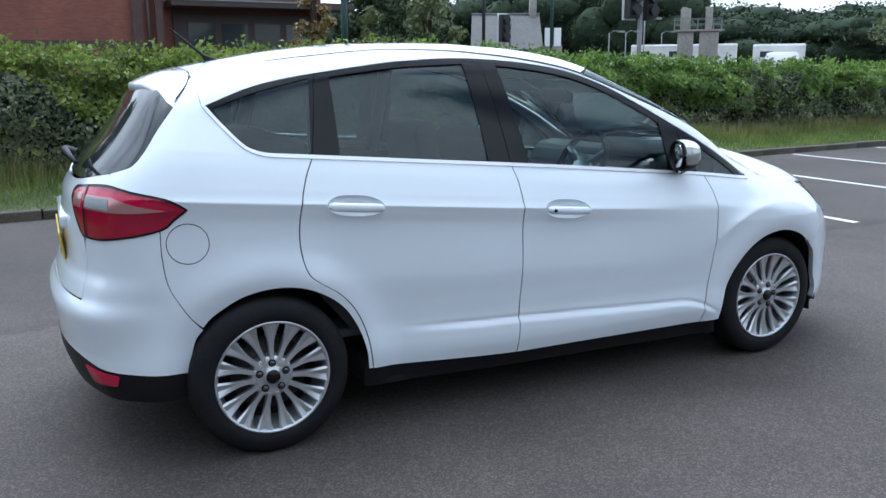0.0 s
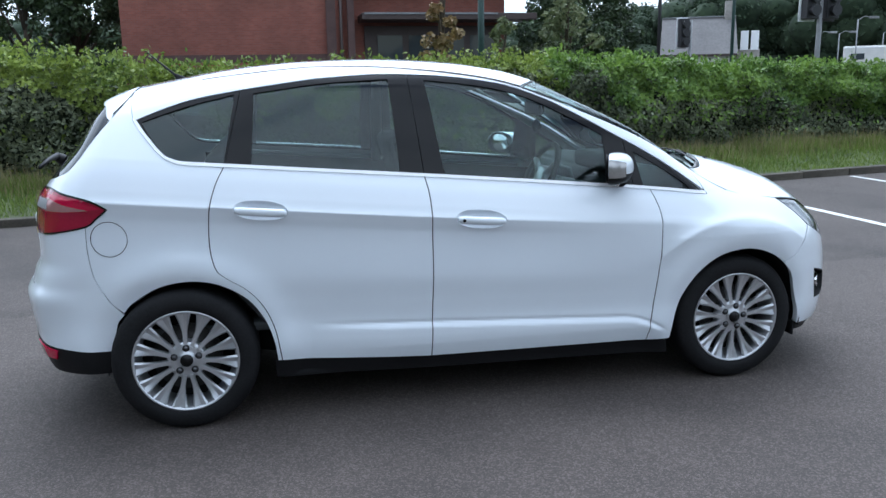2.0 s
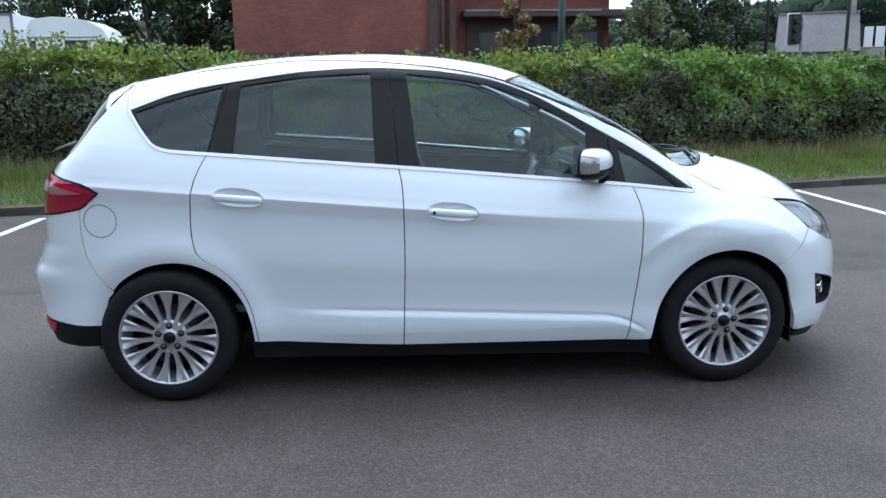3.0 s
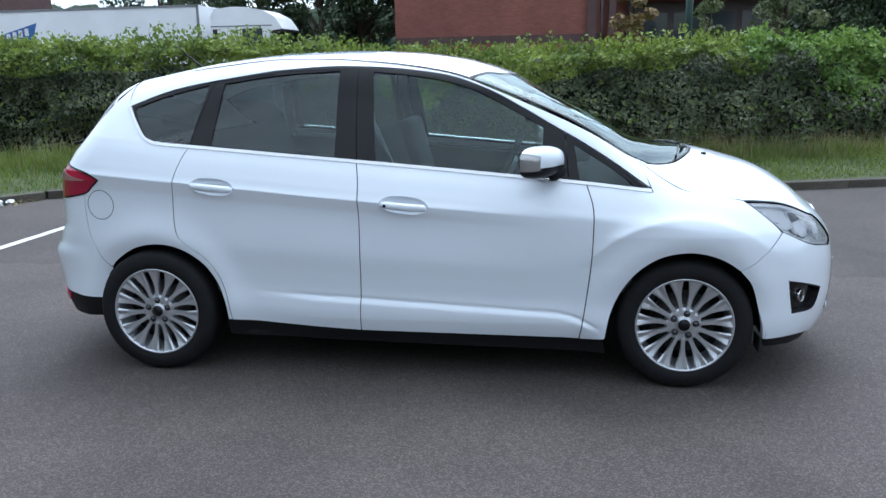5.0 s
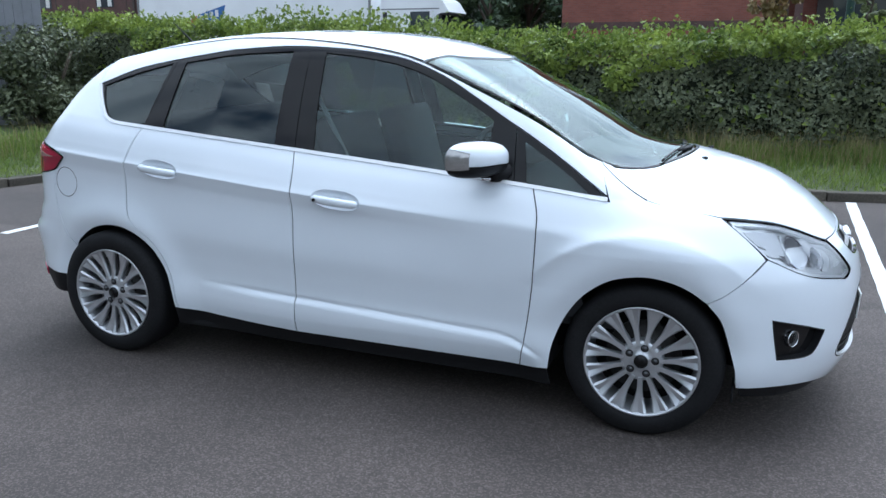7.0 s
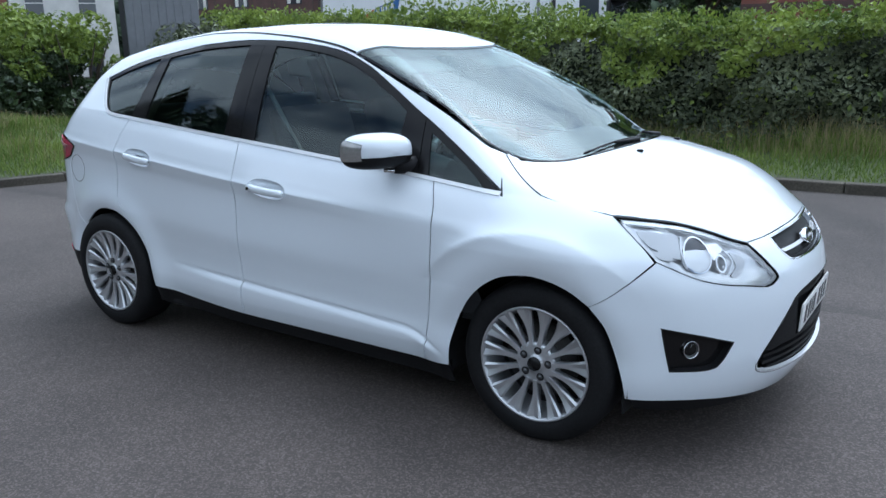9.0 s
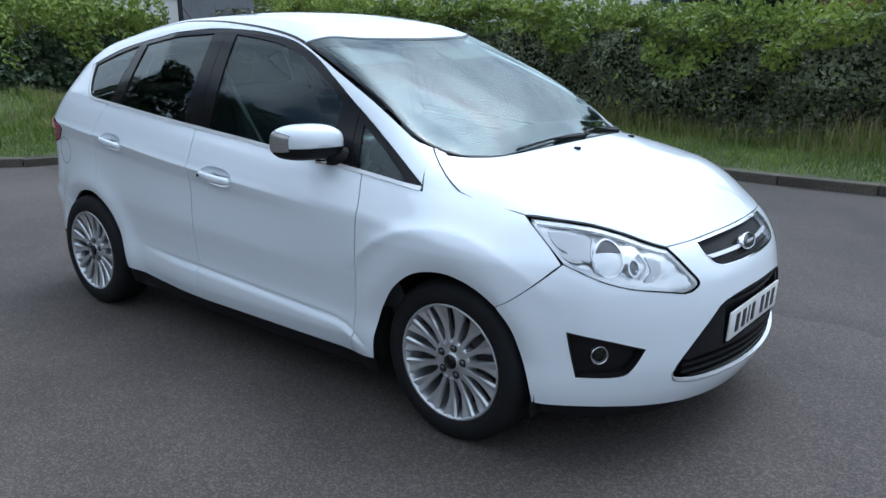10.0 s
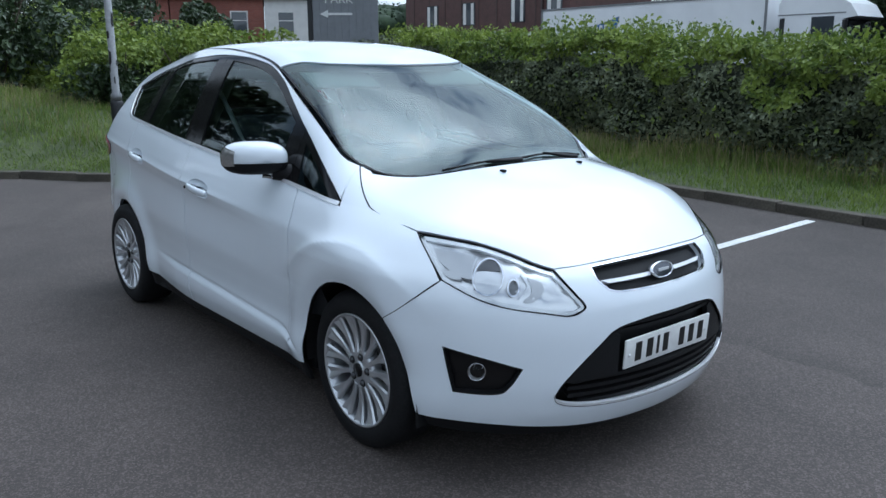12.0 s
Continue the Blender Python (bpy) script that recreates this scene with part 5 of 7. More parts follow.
# door mirrors
def door_mirror():
    m = new("door_mirror")
    m.empty_display_size = 0.1
    m.parent = car
    # shell as rings from the glass side (behind) to the rounded front
    steps = [(0.594, 0.955), (0.606, 0.99), (0.630, 1.0), (0.655, 0.97), (0.678, 0.88), (0.697, 0.72), (0.709, 0.50), (0.715, 0.25), (0.717, 0.02)]
    n = 40

    def spot(x, s, a, out=0.0):
        cy, cz = math.cos(a), math.sin(a)
        y = -0.908 - (0.116 + out) * s * np.sign(cy) * abs(cy) ** 0.72 + 0.10 * (x - 0.65)
        z = 1.098 + ((0.070 if cz > 0 else 0.074) + out) * s * np.sign(cz) * abs(cz) ** (0.8 if cz > 0 else 0.62)
        return (x - 0.46 * (abs(y) - 0.912) + 0.015 + out * 0.5, y, z)

    def shell(z_low, z_high, name, mat, label=""):
        verts, faces = [], []
        for x, s in steps:
            for k in range(n):
                q = spot(x, s, 2 * math.pi * k / n)
                verts.append((q[0], q[1], min(max(q[2], z_low), z_high)))
        for r in range(len(steps) - 1):
            for k in range(n):
                f = (r * n + k, r * n + (k + 1) % n, (r + 1) * n + (k + 1) % n, (r + 1) * n + k)
                zs = [verts[i][2] for i in f]
                if max(zs) - min(zs) < 1e-6:
                    continue
                faces.append(f)
        faces.append(tuple(range((len(steps) - 1) * n, len(steps) * n)))
        ob = mesh_ob(name, verts, faces, mat, m, True, None, label)
        bmm = bmesh.new()
        bmm.from_mesh(ob.data)
        bmesh.ops.recalc_face_normals(bmm, faces=bmm.faces)
        bmm.to_mesh(ob.data)
        bmm.free()
        return ob

    shell(1.078, 1.2, "mirror_shell", PAINT, label="white painted shell")
    shell(1.0, 1.076, "mirror_base", PLASTIC, label="black lower shell")
    # dark cup round the glass, and the glass
    ob = round_part("mirror_cup", [(0.0, 0.0), (0.076, -0.001), (0.082, 0.010)], (0.604, -0.915, 1.097), (-1, 0.47, 0.0), PLASTIC, m, 36, squash=(1.24, 0.80))
    round_part("mirror_glass", [(0.0, 0.006), (0.070, 0.006), (0.073, 0.0)], (0.602, -0.915, 1.097), (-1, 0.47, 0.0), CHROME, m, 36, "real mirror glass", squash=(1.24, 0.80))
    # indicator lens set in the outer end, and the dark line round it
    for nm, mat, grow, lo, hi, lab in (("mirror_indicator", LENS, 0.0030, -16, 38, "clear indicator lens"), ("lens_seam", TRIM, 0.0016, -18.5, 40.5, "")):
        verts, faces = [], []
        use = steps[0:5]
        for i, (x, sc_) in enumerate(use):
            for j in range(7):
                verts.append(spot(x, sc_, radians(lo + (hi - 4.0 * i - lo) * j / 6), grow))
        faces = [(i * 7 + j, (i + 1) * 7 + j, (i + 1) * 7 + j + 1, i * 7 + j + 1) for i in range(len(use) - 1) for j in range(6)]
        mesh_ob(nm, verts, faces, mat, m, True, None, lab)
    bm = bmesh.new()
    tube_bm(bm, [(0.690, -0.85, 1.035), (0.715, -0.80, 1.028), (0.735, -0.765, 1.03)], [0.034, 0.036, 0.05], 12)
    part("mirror_arm", bm, PLASTIC, m)
    bm = bmesh.new()
    tube_bm(bm, [(0.660, -0.885, 1.018), (0.705, -0.81, 1.004), (0.715, -0.79, 1.004)], [0.009, 0.010, 0.010], 8)
    part("mirror_trim", bm, CHROME, m)
    return m


mir = door_mirror()
other = new("door_mirror")
other.empty_display_size = 0.1
other.parent = car
for ch in list(mir.children):
    o = flip_y(ch)
    o.parent = other

# mud flaps
for sy in (-1, 1):
    for x, z in ((0.0, 0.0),):
        bm = bmesh.new()
        box_bm(bm, (0.010, 0.10, 0.07), (1.672, sy * 0.79, 0.225), 0.004)
        part("mud_flap", bm, RUBBER, car)

# ---- cabin ----
def seat(x, y, recline, wide, rest=True):
    s = new("front_seat" if wide < 0.6 else "rear_bench")
    s.empty_display_size = 0.1
    s.parent = car
    bm = bmesh.new()
    box_bm(bm, (0.50, wide, 0.15), (x + 0.20, y, 0.62), 0.05, segments=3)
    part("cushion", bm, CLOTH, s)
    bm = bmesh.new()
    box_bm(bm, (0.13, wide, 0.62), (0, 0, 0.31), 0.05, segments=3)
    b = part("backrest", bm, CLOTH, s)
    b.matrix_local = Matrix.Translation((x - 0.04, y, 0.62)) @ Matrix.Rotation(radians(-recline), 4, "Y")
    if rest:
        for k in range(1 if wide < 0.6 else 3):
            yy = 0 if wide < 0.6 else (-0.42, 0.0, 0.42)[k]
            bm = bmesh.new()
            box_bm(bm, (0.09, 0.25, 0.17), (0, yy, 0.75), 0.04, segments=3)
            for q in (-0.06, 0.06):
                tube_bm(bm, [(0, yy + q, 0.58), (0, yy + q, 0.70)], 0.006, 6)
            h = part("head_restraint", bm, CLOTH, s)
            h.matrix_local = b.matrix_local
    return s


seat(-0.02, -0.36, 15, 0.50)
seat(-0.02, 0.36, 15, 0.50)
seat(-0.92, 0.0, 18, 1.30)
# dashboard: a side outline drawn across
prof = [(1.16, 0.80), (1.16, 1.025), (1.08, 1.045), (0.98, 1.060), (0.86, 1.065), (0.78, 1.04), (0.73, 0.94), (0.80, 0.70), (0.90, 0.55), (1.16, 0.55)]
bm = bmesh.new()
a = [bm.verts.new((x, -0.60, z)) for x, z in prof]
b = [bm.verts.new((x, 0.60, z)) for x, z in prof]
bm.faces.new(a)
bm.faces.new(b[::-1])
for i in range(len(prof)):
    j = (i + 1) % len(prof)
    bm.faces.new((a[j], a[i], b[i], b[j]))
bmesh.ops.recalc_face_normals(bm, faces=bm.faces)
bmesh.ops.bevel(bm, geom=list(bm.edges), offset=0.02, segments=2, affect="EDGES")
part("dashboard", bm, DASH, car)
bm = bmesh.new()
box_bm(bm, (0.16, 0.40, 0.09), (0.80, -0.36, 1.085), 0.035, segments=3)
part("instrument_hood", bm, DASH, car)
bm = bmesh.new()
box_bm(bm, (0.02, 0.26, 0.20), (0.745, 0.0, 0.93), 0.01, turn=Matrix.Rotation(radians(-20), 4, "Y"))
part("centre_console", bm, GREY, car)
wheel_m = Matrix.Translation((0.455, -0.36, 1.005)) @ Matrix.Rotation(radians(-64), 4, "Y")
bm = bmesh.new()
ringp = [(0.185 * math.cos(2 * math.pi * k / 36), 0.185 * math.sin(2 * math.pi * k / 36), 0) for k in range(37)]
tube_bm(bm, ringp, 0.016, 8)
o = part("steering_wheel", bm, PLASTIC, car)
o.matrix_local = wheel_m
bm = bmesh.new()
box_bm(bm, (0.14, 0.15, 0.05), (0, 0, -0.02), 0.02)
for a in (0, 120, 240):
    tube_bm(bm, [(0.05 * math.cos(radians(a + 180)), 0.05 * math.sin(radians(a + 180)), -0.01), (0.18 * math.cos(radians(a + 180)), 0.18 * math.sin(radians(a + 180)), 0)], 0.018, 6)
o2 = part("steering_boss", bm, SILVER, car)
o2.matrix_local = wheel_m
bm = bmesh.new()
tube_bm(bm, [(0.49, -0.36, 0.98), (0.80, -0.36, 0.90)], 0.05, 10)
part("steering_column", bm, DASH, car)
# inner mirror, ornament, visors
bm = bmesh.new()
box_bm(bm, (0.035, 0.26, 0.082), (0.545, 0.0, 1.355), 0.016)
tube_bm(bm, [(0.555, 0, 1.375), (0.61, 0, 1.395)], 0.012, 6)
part("rear_view_mirror", bm, PLASTIC, car)
bm = bmesh.new()
tube_bm(bm, [(0.56, 0.0, 1.33), (0.56, 0.0, 1.27)], 0.0025, 5)
bmesh.ops.create_icosphere(bm, subdivisions=2, radius=0.026, matrix=Matrix.Translation((0.56, 0, 1.25)) @ Matrix.Diagonal((1, 1, 1.5, 1)))
part("hanging_charm", bm, PLASTIC, car)
for sy in (-1, 1):
    bm = bmesh.new()
    box_bm(bm, (0.15, 0.38, 0.016), (0.455, sy * 0.34, 1.412), 0.007, turn=Matrix.Rotation(radians(27), 4, "Y"))
    part("sun_visor", bm, VISOR, car)
# lining of roof, pillars and doors
panel("roof_lining", [outline(mir2(ROOF_HALF)[::-1][:-1] + ROOF_HALF, ROOF_SIDE, [ROOF_SIDE[-1], (-1.53, 0.0), mir2(ROOF_SIDE)[-1]], mir2(ROOF_SIDE)[::-1])], on_top, LINER, car, cell=0.05, lift=-0.045, rim_depth=0)
panel("pillar_lining", [outline(STRIP_LOW, [STRIP_LOW[-1], STRIP_HIGH[0]], STRIP_HIGH, [STRIP_HIGH[-1], STRIP_LOW[0]])], on_shoulder, LINER, car, both=True, cell=0.02, lift=-0.035, rim_depth=0)
panel("door_card", [outline([(-1.30, 1.140), (-0.24, 1.060), (0.86, 0.960), (1.0, 0.945)], [(1.0, 0.945), (1.0, 0.45)], [(1.1, 0.45), (-1.0, 0.45)], [(-1.0, 0.45), (-1.30, 0.80)], [(-1.30, 0.80), (-1.30, 1.140)])], on_side, DOORCARD, car, cell=0.03, lift=-0.062, rim_depth=0, both=True)
panel("sill_ledge", [outline([(-1.05, 1.128), (-0.24, 1.063)], [(-0.24, 1.063), (-0.24, 1.080)], [(-0.24, 1.080), (-1.05, 1.145)], [(-1.05, 1.145), (-1.05, 1.128)])], on_side, PAINT, car, cell=0.012, lift=-0.052, rim_depth=0.008, both=True)
panel("sill_ledge", [outline([(-0.20, 1.058), (0.70, 0.977)], [(0.70, 0.977), (0.70, 0.992)], [(0.70, 0.992), (-0.20, 1.075)], [(-0.20, 1.075), (-0.20, 1.058)])], on_side, GREY, car, cell=0.012, lift=-0.052, rim_depth=0.008, both=True)
for sy in (-1, 1):
    for (xa, za), (xb, zb) in (((-0.25, 1.06), (-0.27, 1.52)), ((-1.08, 1.14), (-1.03, 1.46))):
        p1, n1 = on_side(np.array([[xa, za], [xb, zb]]))
        bm = bmesh.new()
        q = p1 - n1 * 0.055
        tube_bm(bm, [(q[0][0], -sy * q[0][1], q[0][2]), (q[1][0], -sy * q[1][1], q[1][2])], 0.035, 8)
        part("pillar_trim", bm, DASH, car)
bm = bmesh.new()
box_bm(bm, (0.42, 1.10, 0.03), (-1.38, 0, 1.02), 0.01)
part("parcel_shelf", bm, DASH, car)
bm = bmesh.new()
box_bm(bm, (3.0, 1.5, 0.04), (-0.3, 0, 0.42), 0.01)
part("cabin_floor", bm, DASH, car)
bm = bmesh.new()
tube_bm(bm, [(-0.22, -0.66, 1.36), (-0.10, -0.55, 1.0), (-0.05, -0.53, 0.7)], 0.012, 6)
part("seat_belt", bm, GREY, car)

# ---- surroundings: materials ----
def asphalt_material():
    m = material("asphalt", (0.135, 0.132, 0.134), 0.86)
    nodes, links = m.node_tree.nodes, m.node_tree.links
    b = nodes["Principled BSDF"]
    tc = nodes.new("ShaderNodeTexCoord")
    vor = nodes.new("ShaderNodeTexVoronoi")
    vor.inputs["Scale"].default_value = 150
    grit = nodes.new("ShaderNodeTexNoise")
    grit.inputs["Scale"].default_value = 230
    grit.inputs["Detail"].default_value = 3
    patch = nodes.new("ShaderNodeTexNoise")
    patch.inputs["Scale"].default_value = 0.45
    patch.inputs["Detail"].default_value = 6
    patch.inputs["Roughness"].default_value = 0.62
    for t in (vor, grit, patch):
        links.new(tc.outputs["Object"], t.inputs["Vector"])
    stone = nodes.new("ShaderNodeValToRGB")
    e = stone.color_ramp.elements
    e[0].position, e[0].color = 0.0, (0.029, 0.0238, 0.0214, 1)
    e[1].position, e[1].color = 1.0, (0.195, 0.163, 0.144, 1)
    mid = stone.color_ramp.elements.new(0.55)
    mid.color = (0.063, 0.0507, 0.0450, 1)
    sep = nodes.new("ShaderNodeSeparateColor")
    links.new(vor.outputs["Color"], sep.inputs["Color"])
    mixv = nodes.new("ShaderNodeMath")
    mixv.operation = "MULTIPLY_ADD"
    mixv.inputs[1].default_value, mixv.inputs[2].default_value = 0.46, 0.09
    links.new(sep.outputs["Red"], mixv.inputs[0])
    add = nodes.new("ShaderNodeMath")
    add.operation = "MULTIPLY_ADD"
    add.inputs[1].default_value = 0.38
    links.new(grit.outputs["Fac"], add.inputs[0])
    links.new(mixv.outputs[0], add.inputs[2])
    links.new(add.outputs[0], stone.inputs["Fac"])
    mr = nodes.new("ShaderNodeMapRange")
    mr.inputs["From Min"].default_value, mr.inputs["From Max"].default_value = 0.35, 0.65
    mr.inputs["To Min"].default_value, mr.inputs["To Max"].default_value = 0.72, 1.22
    links.new(patch.outputs["Fac"], mr.inputs["Value"])
    # worn seams between the laid strips
    wave = nodes.new("ShaderNodeTexWave")
    wave.inputs["Scale"].default_value = 0.11
    wave.inputs["Distortion"].default_value = 1.6
    wave.inputs["Detail"].default_value = 4
    wave.inputs["Detail Scale"].default_value = 3.0
    wave.bands_direction = "DIAGONAL"
    links.new(tc.outputs["Object"], wave.inputs["Vector"])
    seam = nodes.new("ShaderNodeValToRGB")
    seam.color_ramp.elements[0].position, seam.color_ramp.elements[0].color = 0.0, (0.86, 0.86, 0.86, 1)
    seam.color_ramp.elements[1].position, seam.color_ramp.elements[1].color = 0.02, (1, 1, 1, 1)
    links.new(wave.outputs["Fac"], seam.inputs["Fac"])
    mul = nodes.new("ShaderNodeMath")
    mul.operation = "MULTIPLY"
    links.new(mr.outputs["Result"], mul.inputs[0])
    links.new(seam.outputs["Color"], mul.inputs[1])
    # the bays are a later, finer and darker strip with a rough joint along the lane
    xyz = nodes.new("ShaderNodeSeparateXYZ")
    links.new(tc.outputs["Object"], xyz.inputs[0])
    rough = nodes.new("ShaderNodeTexNoise")
    rough.inputs["Scale"].default_value, rough.inputs["Detail"].default_value = 5.0, 5
    links.new(tc.outputs["Object"], rough.inputs["Vector"])
    edge = nodes.new("ShaderNodeMath")
    edge.operation = "MULTIPLY_ADD"
    edge.inputs[1].default_value = 0.22
    links.new(rough.outputs["Fac"], edge.inputs[0])
    links.new(xyz.outputs["Y"], edge.inputs[2])
    near = nodes.new("ShaderNodeMapRange")
    near.inputs["From Min"].default_value, near.inputs["From Max"].default_value = 1.0, 2.0
    links.new(edge.outputs[0], near.inputs["Value"])
    strip = nodes.new("ShaderNodeValToRGB")
    sr = strip.color_ramp
    sr.elements[0].position, sr.elements[0].color = 0.43, (1, 1, 1, 1)
    sr.elements[1].position, sr.elements[1].color = 0.95, (0.86, 0.86, 0.86, 1)
    for at, g in ((0.45, 1.06), (0.47, 0.72), (0.56, 0.76), (0.68, 0.86)):
        sr.elements.new(at).color = (g, g, g, 1)
    links.new(near.outputs["Result"], strip.inputs["Fac"])
    laid = nodes.new("ShaderNodeMath")
    laid.operation = "MULTIPLY"
    links.new(mul.outputs[0], laid.inputs[0])
    links.new(strip.outputs["Color"], laid.inputs[1])
    vm = nodes.new("ShaderNodeVectorMath")
    vm.operation = "SCALE"
    links.new(stone.outputs["Color"], vm.inputs[0])
    links.new(laid.outputs[0], vm.inputs["Scale"])
    links.new(vm.outputs["Vector"], b.inputs["Base Color"])
    bp = nodes.new("ShaderNodeBump")
    bp.inputs["Strength"].default_value = 0.4
    bp.inputs["Distance"].default_value = 0.004
    links.new(add.outputs[0], bp.inputs["Height"])
    links.new(bp.outputs["Normal"], b.inputs["Normal"])
    return m


def leaf_material(name, dark, light, rough=0.5, through=0.25):
    """Leaves: each one its own shade between two colours, letting some light through."""
    m = bpy.data.materials.new(name)
    m.use_nodes = True
    nodes, links = m.node_tree.nodes, m.node_tree.links
    b = nodes["Principled BSDF"]
    b.inputs["Roughness"].default_value = rough
    geo = nodes.new("ShaderNodeNewGeometry")
    tc = nodes.new("ShaderNodeTexCoord")
    nz = nodes.new("ShaderNodeTexNoise")
    nz.inputs["Scale"].default_value = 1.3
    nz.inputs["Detail"].default_value = 3
    links.new(tc.outputs["Object"], nz.inputs["Vector"])
    av = nodes.new("ShaderNodeMath")
    av.operation = "MULTIPLY_ADD"
    av.inputs[1].default_value = 0.6
    links.new(geo.outputs["Random Per Island"], av.inputs[0])
    half = nodes.new("ShaderNodeMath")
    half.operation = "MULTIPLY_ADD"
    half.inputs[1].default_value, half.inputs[2].default_value = 1.6, -0.6
    links.new(nz.outputs["Fac"], half.inputs[0])
    links.new(half.outputs[0], av.inputs[2])
    ramp_ = nodes.new("ShaderNodeValToRGB")
    ramp_.color_ramp.elements[0].color = (*dark, 1)
    ramp_.color_ramp.elements[0].position = 0.1
    ramp_.color_ramp.elements[1].color = (*light, 1)
    ramp_.color_ramp.elements[1].position = 0.95
    links.new(av.outputs[0], ramp_.inputs["Fac"])
    links.new(ramp_.outputs["Color"], b.inputs["Base Color"])
    tl = nodes.new("ShaderNodeBsdfTranslucent")
    links.new(ramp_.outputs["Color"], tl.inputs["Color"])
    mx = nodes.new("ShaderNodeMixShader")
    mx.inputs["Fac"].default_value = through
    links.new(b.outputs["BSDF"], mx.inputs[1])
    links.new(tl.outputs["BSDF"], mx.inputs[2])
    links.new(mx.outputs["Shader"], nodes["Material Output"].inputs["Surface"])
    return m


ASPHALT = asphalt_material()
LINE = material("road_paint", (0.62, 0.62, 0.60), 0.7, grain=0.25, scale=70, bump=0.3, stain=0.12, stain_scale=3)
KERB = material("kerb_concrete", (0.076, 0.066, 0.051), 0.9, grain=0.3, scale=45, bump=0.5, stain=0.35, stain_scale=4)
SOIL = material("verge_soil", (0.060, 0.075, 0.028), 0.95, grain=0.4, scale=30, bump=0.4, stain=0.3, stain_scale=1.5)
GRASS = leaf_material("grass_blade", (0.084, 0.140, 0.020), (0.215, 0.280, 0.054), 0.65, 0.3)
STRAW = leaf_material("dry_grass", (0.20, 0.17, 0.075), (0.36, 0.30, 0.16), 0.7, 0.2)
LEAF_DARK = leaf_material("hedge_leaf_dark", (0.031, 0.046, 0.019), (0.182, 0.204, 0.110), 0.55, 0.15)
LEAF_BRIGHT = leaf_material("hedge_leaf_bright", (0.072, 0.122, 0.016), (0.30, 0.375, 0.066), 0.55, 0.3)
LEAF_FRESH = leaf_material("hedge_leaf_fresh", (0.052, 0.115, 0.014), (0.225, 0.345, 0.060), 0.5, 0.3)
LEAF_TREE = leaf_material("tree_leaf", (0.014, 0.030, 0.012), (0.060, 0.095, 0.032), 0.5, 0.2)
LEAF_PALE = leaf_material("pale_leaf", (0.07, 0.10, 0.035), (0.19, 0.21, 0.10), 0.5, 0.25)
LEAF_RUST = leaf_material("rust_leaf", (0.14, 0.11, 0.035), (0.30, 0.19, 0.08), 0.5, 0.25)
WOODS = leaf_material("far_leaf", (0.012, 0.026, 0.012), (0.042, 0.066, 0.032), 0.97, 0.1)
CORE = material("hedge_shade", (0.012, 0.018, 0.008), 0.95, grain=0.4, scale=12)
BARK = material("bark", (0.075, 0.058, 0.042), 0.9, grain=0.35, scale=30, bump=0.6)
CLAD = material("grey_sign_panel", (0.20, 0.205, 0.225), 0.5, grain=0.06, scale=12, stain=0.06)
WHITE = material("white_sheet", (0.80, 0.81, 0.82), 0.4, grain=0.03, scale=30, stain=0.06, stain_scale=0.6)
RENDER = material("white_render", (0.66, 0.65, 0.62), 0.85, grain=0.06, scale=20, stain=0.08)
CONCRETE = material("weathered_concrete", (0.30, 0.28, 0.255), 0.9, grain=0.15, scale=6, stain=0.35, stain_scale=0.7, bump=0.3)
SLATE = material("roof_slate", (0.15, 0.142, 0.14), 0.75, grain=0.12, scale=8, stain=0.15, stain_scale=0.5)
MAROON = material("maroon_boards", (0.085, 0.040, 0.034), 0.6, grain=0.15, scale=10, stain=0.2)
BROWN = material("brown_metal", (0.050, 0.032, 0.028), 0.5, grain=0.1, scale=20)
GREEN_STEEL = material("green_steel", (0.018, 0.050, 0.042), 0.45, grain=0.15, scale=30)
GALV = material("galvanised_steel", (0.21, 0.215, 0.22), 0.55, 0.3, grain=0.15, scale=25, stain=0.15)
BLACK = material("black_paint", (0.014, 0.014, 0.016), 0.5, grain=0.2, scale=40)
BLUE = material("blue_print", (0.03, 0.12, 0.34), 0.5, grain=0.05)
ORANGE = material("rust_red_print", (0.40, 0.10, 0.04), 0.5, grain=0.05)
LETTER = material("pale_lettering", (0.70, 0.70, 0.70), 0.5, grain=0.03)
PANE = material("window_pane", (0.05, 0.06, 0.07), 0.06, grain=0.05, coat=0.5)


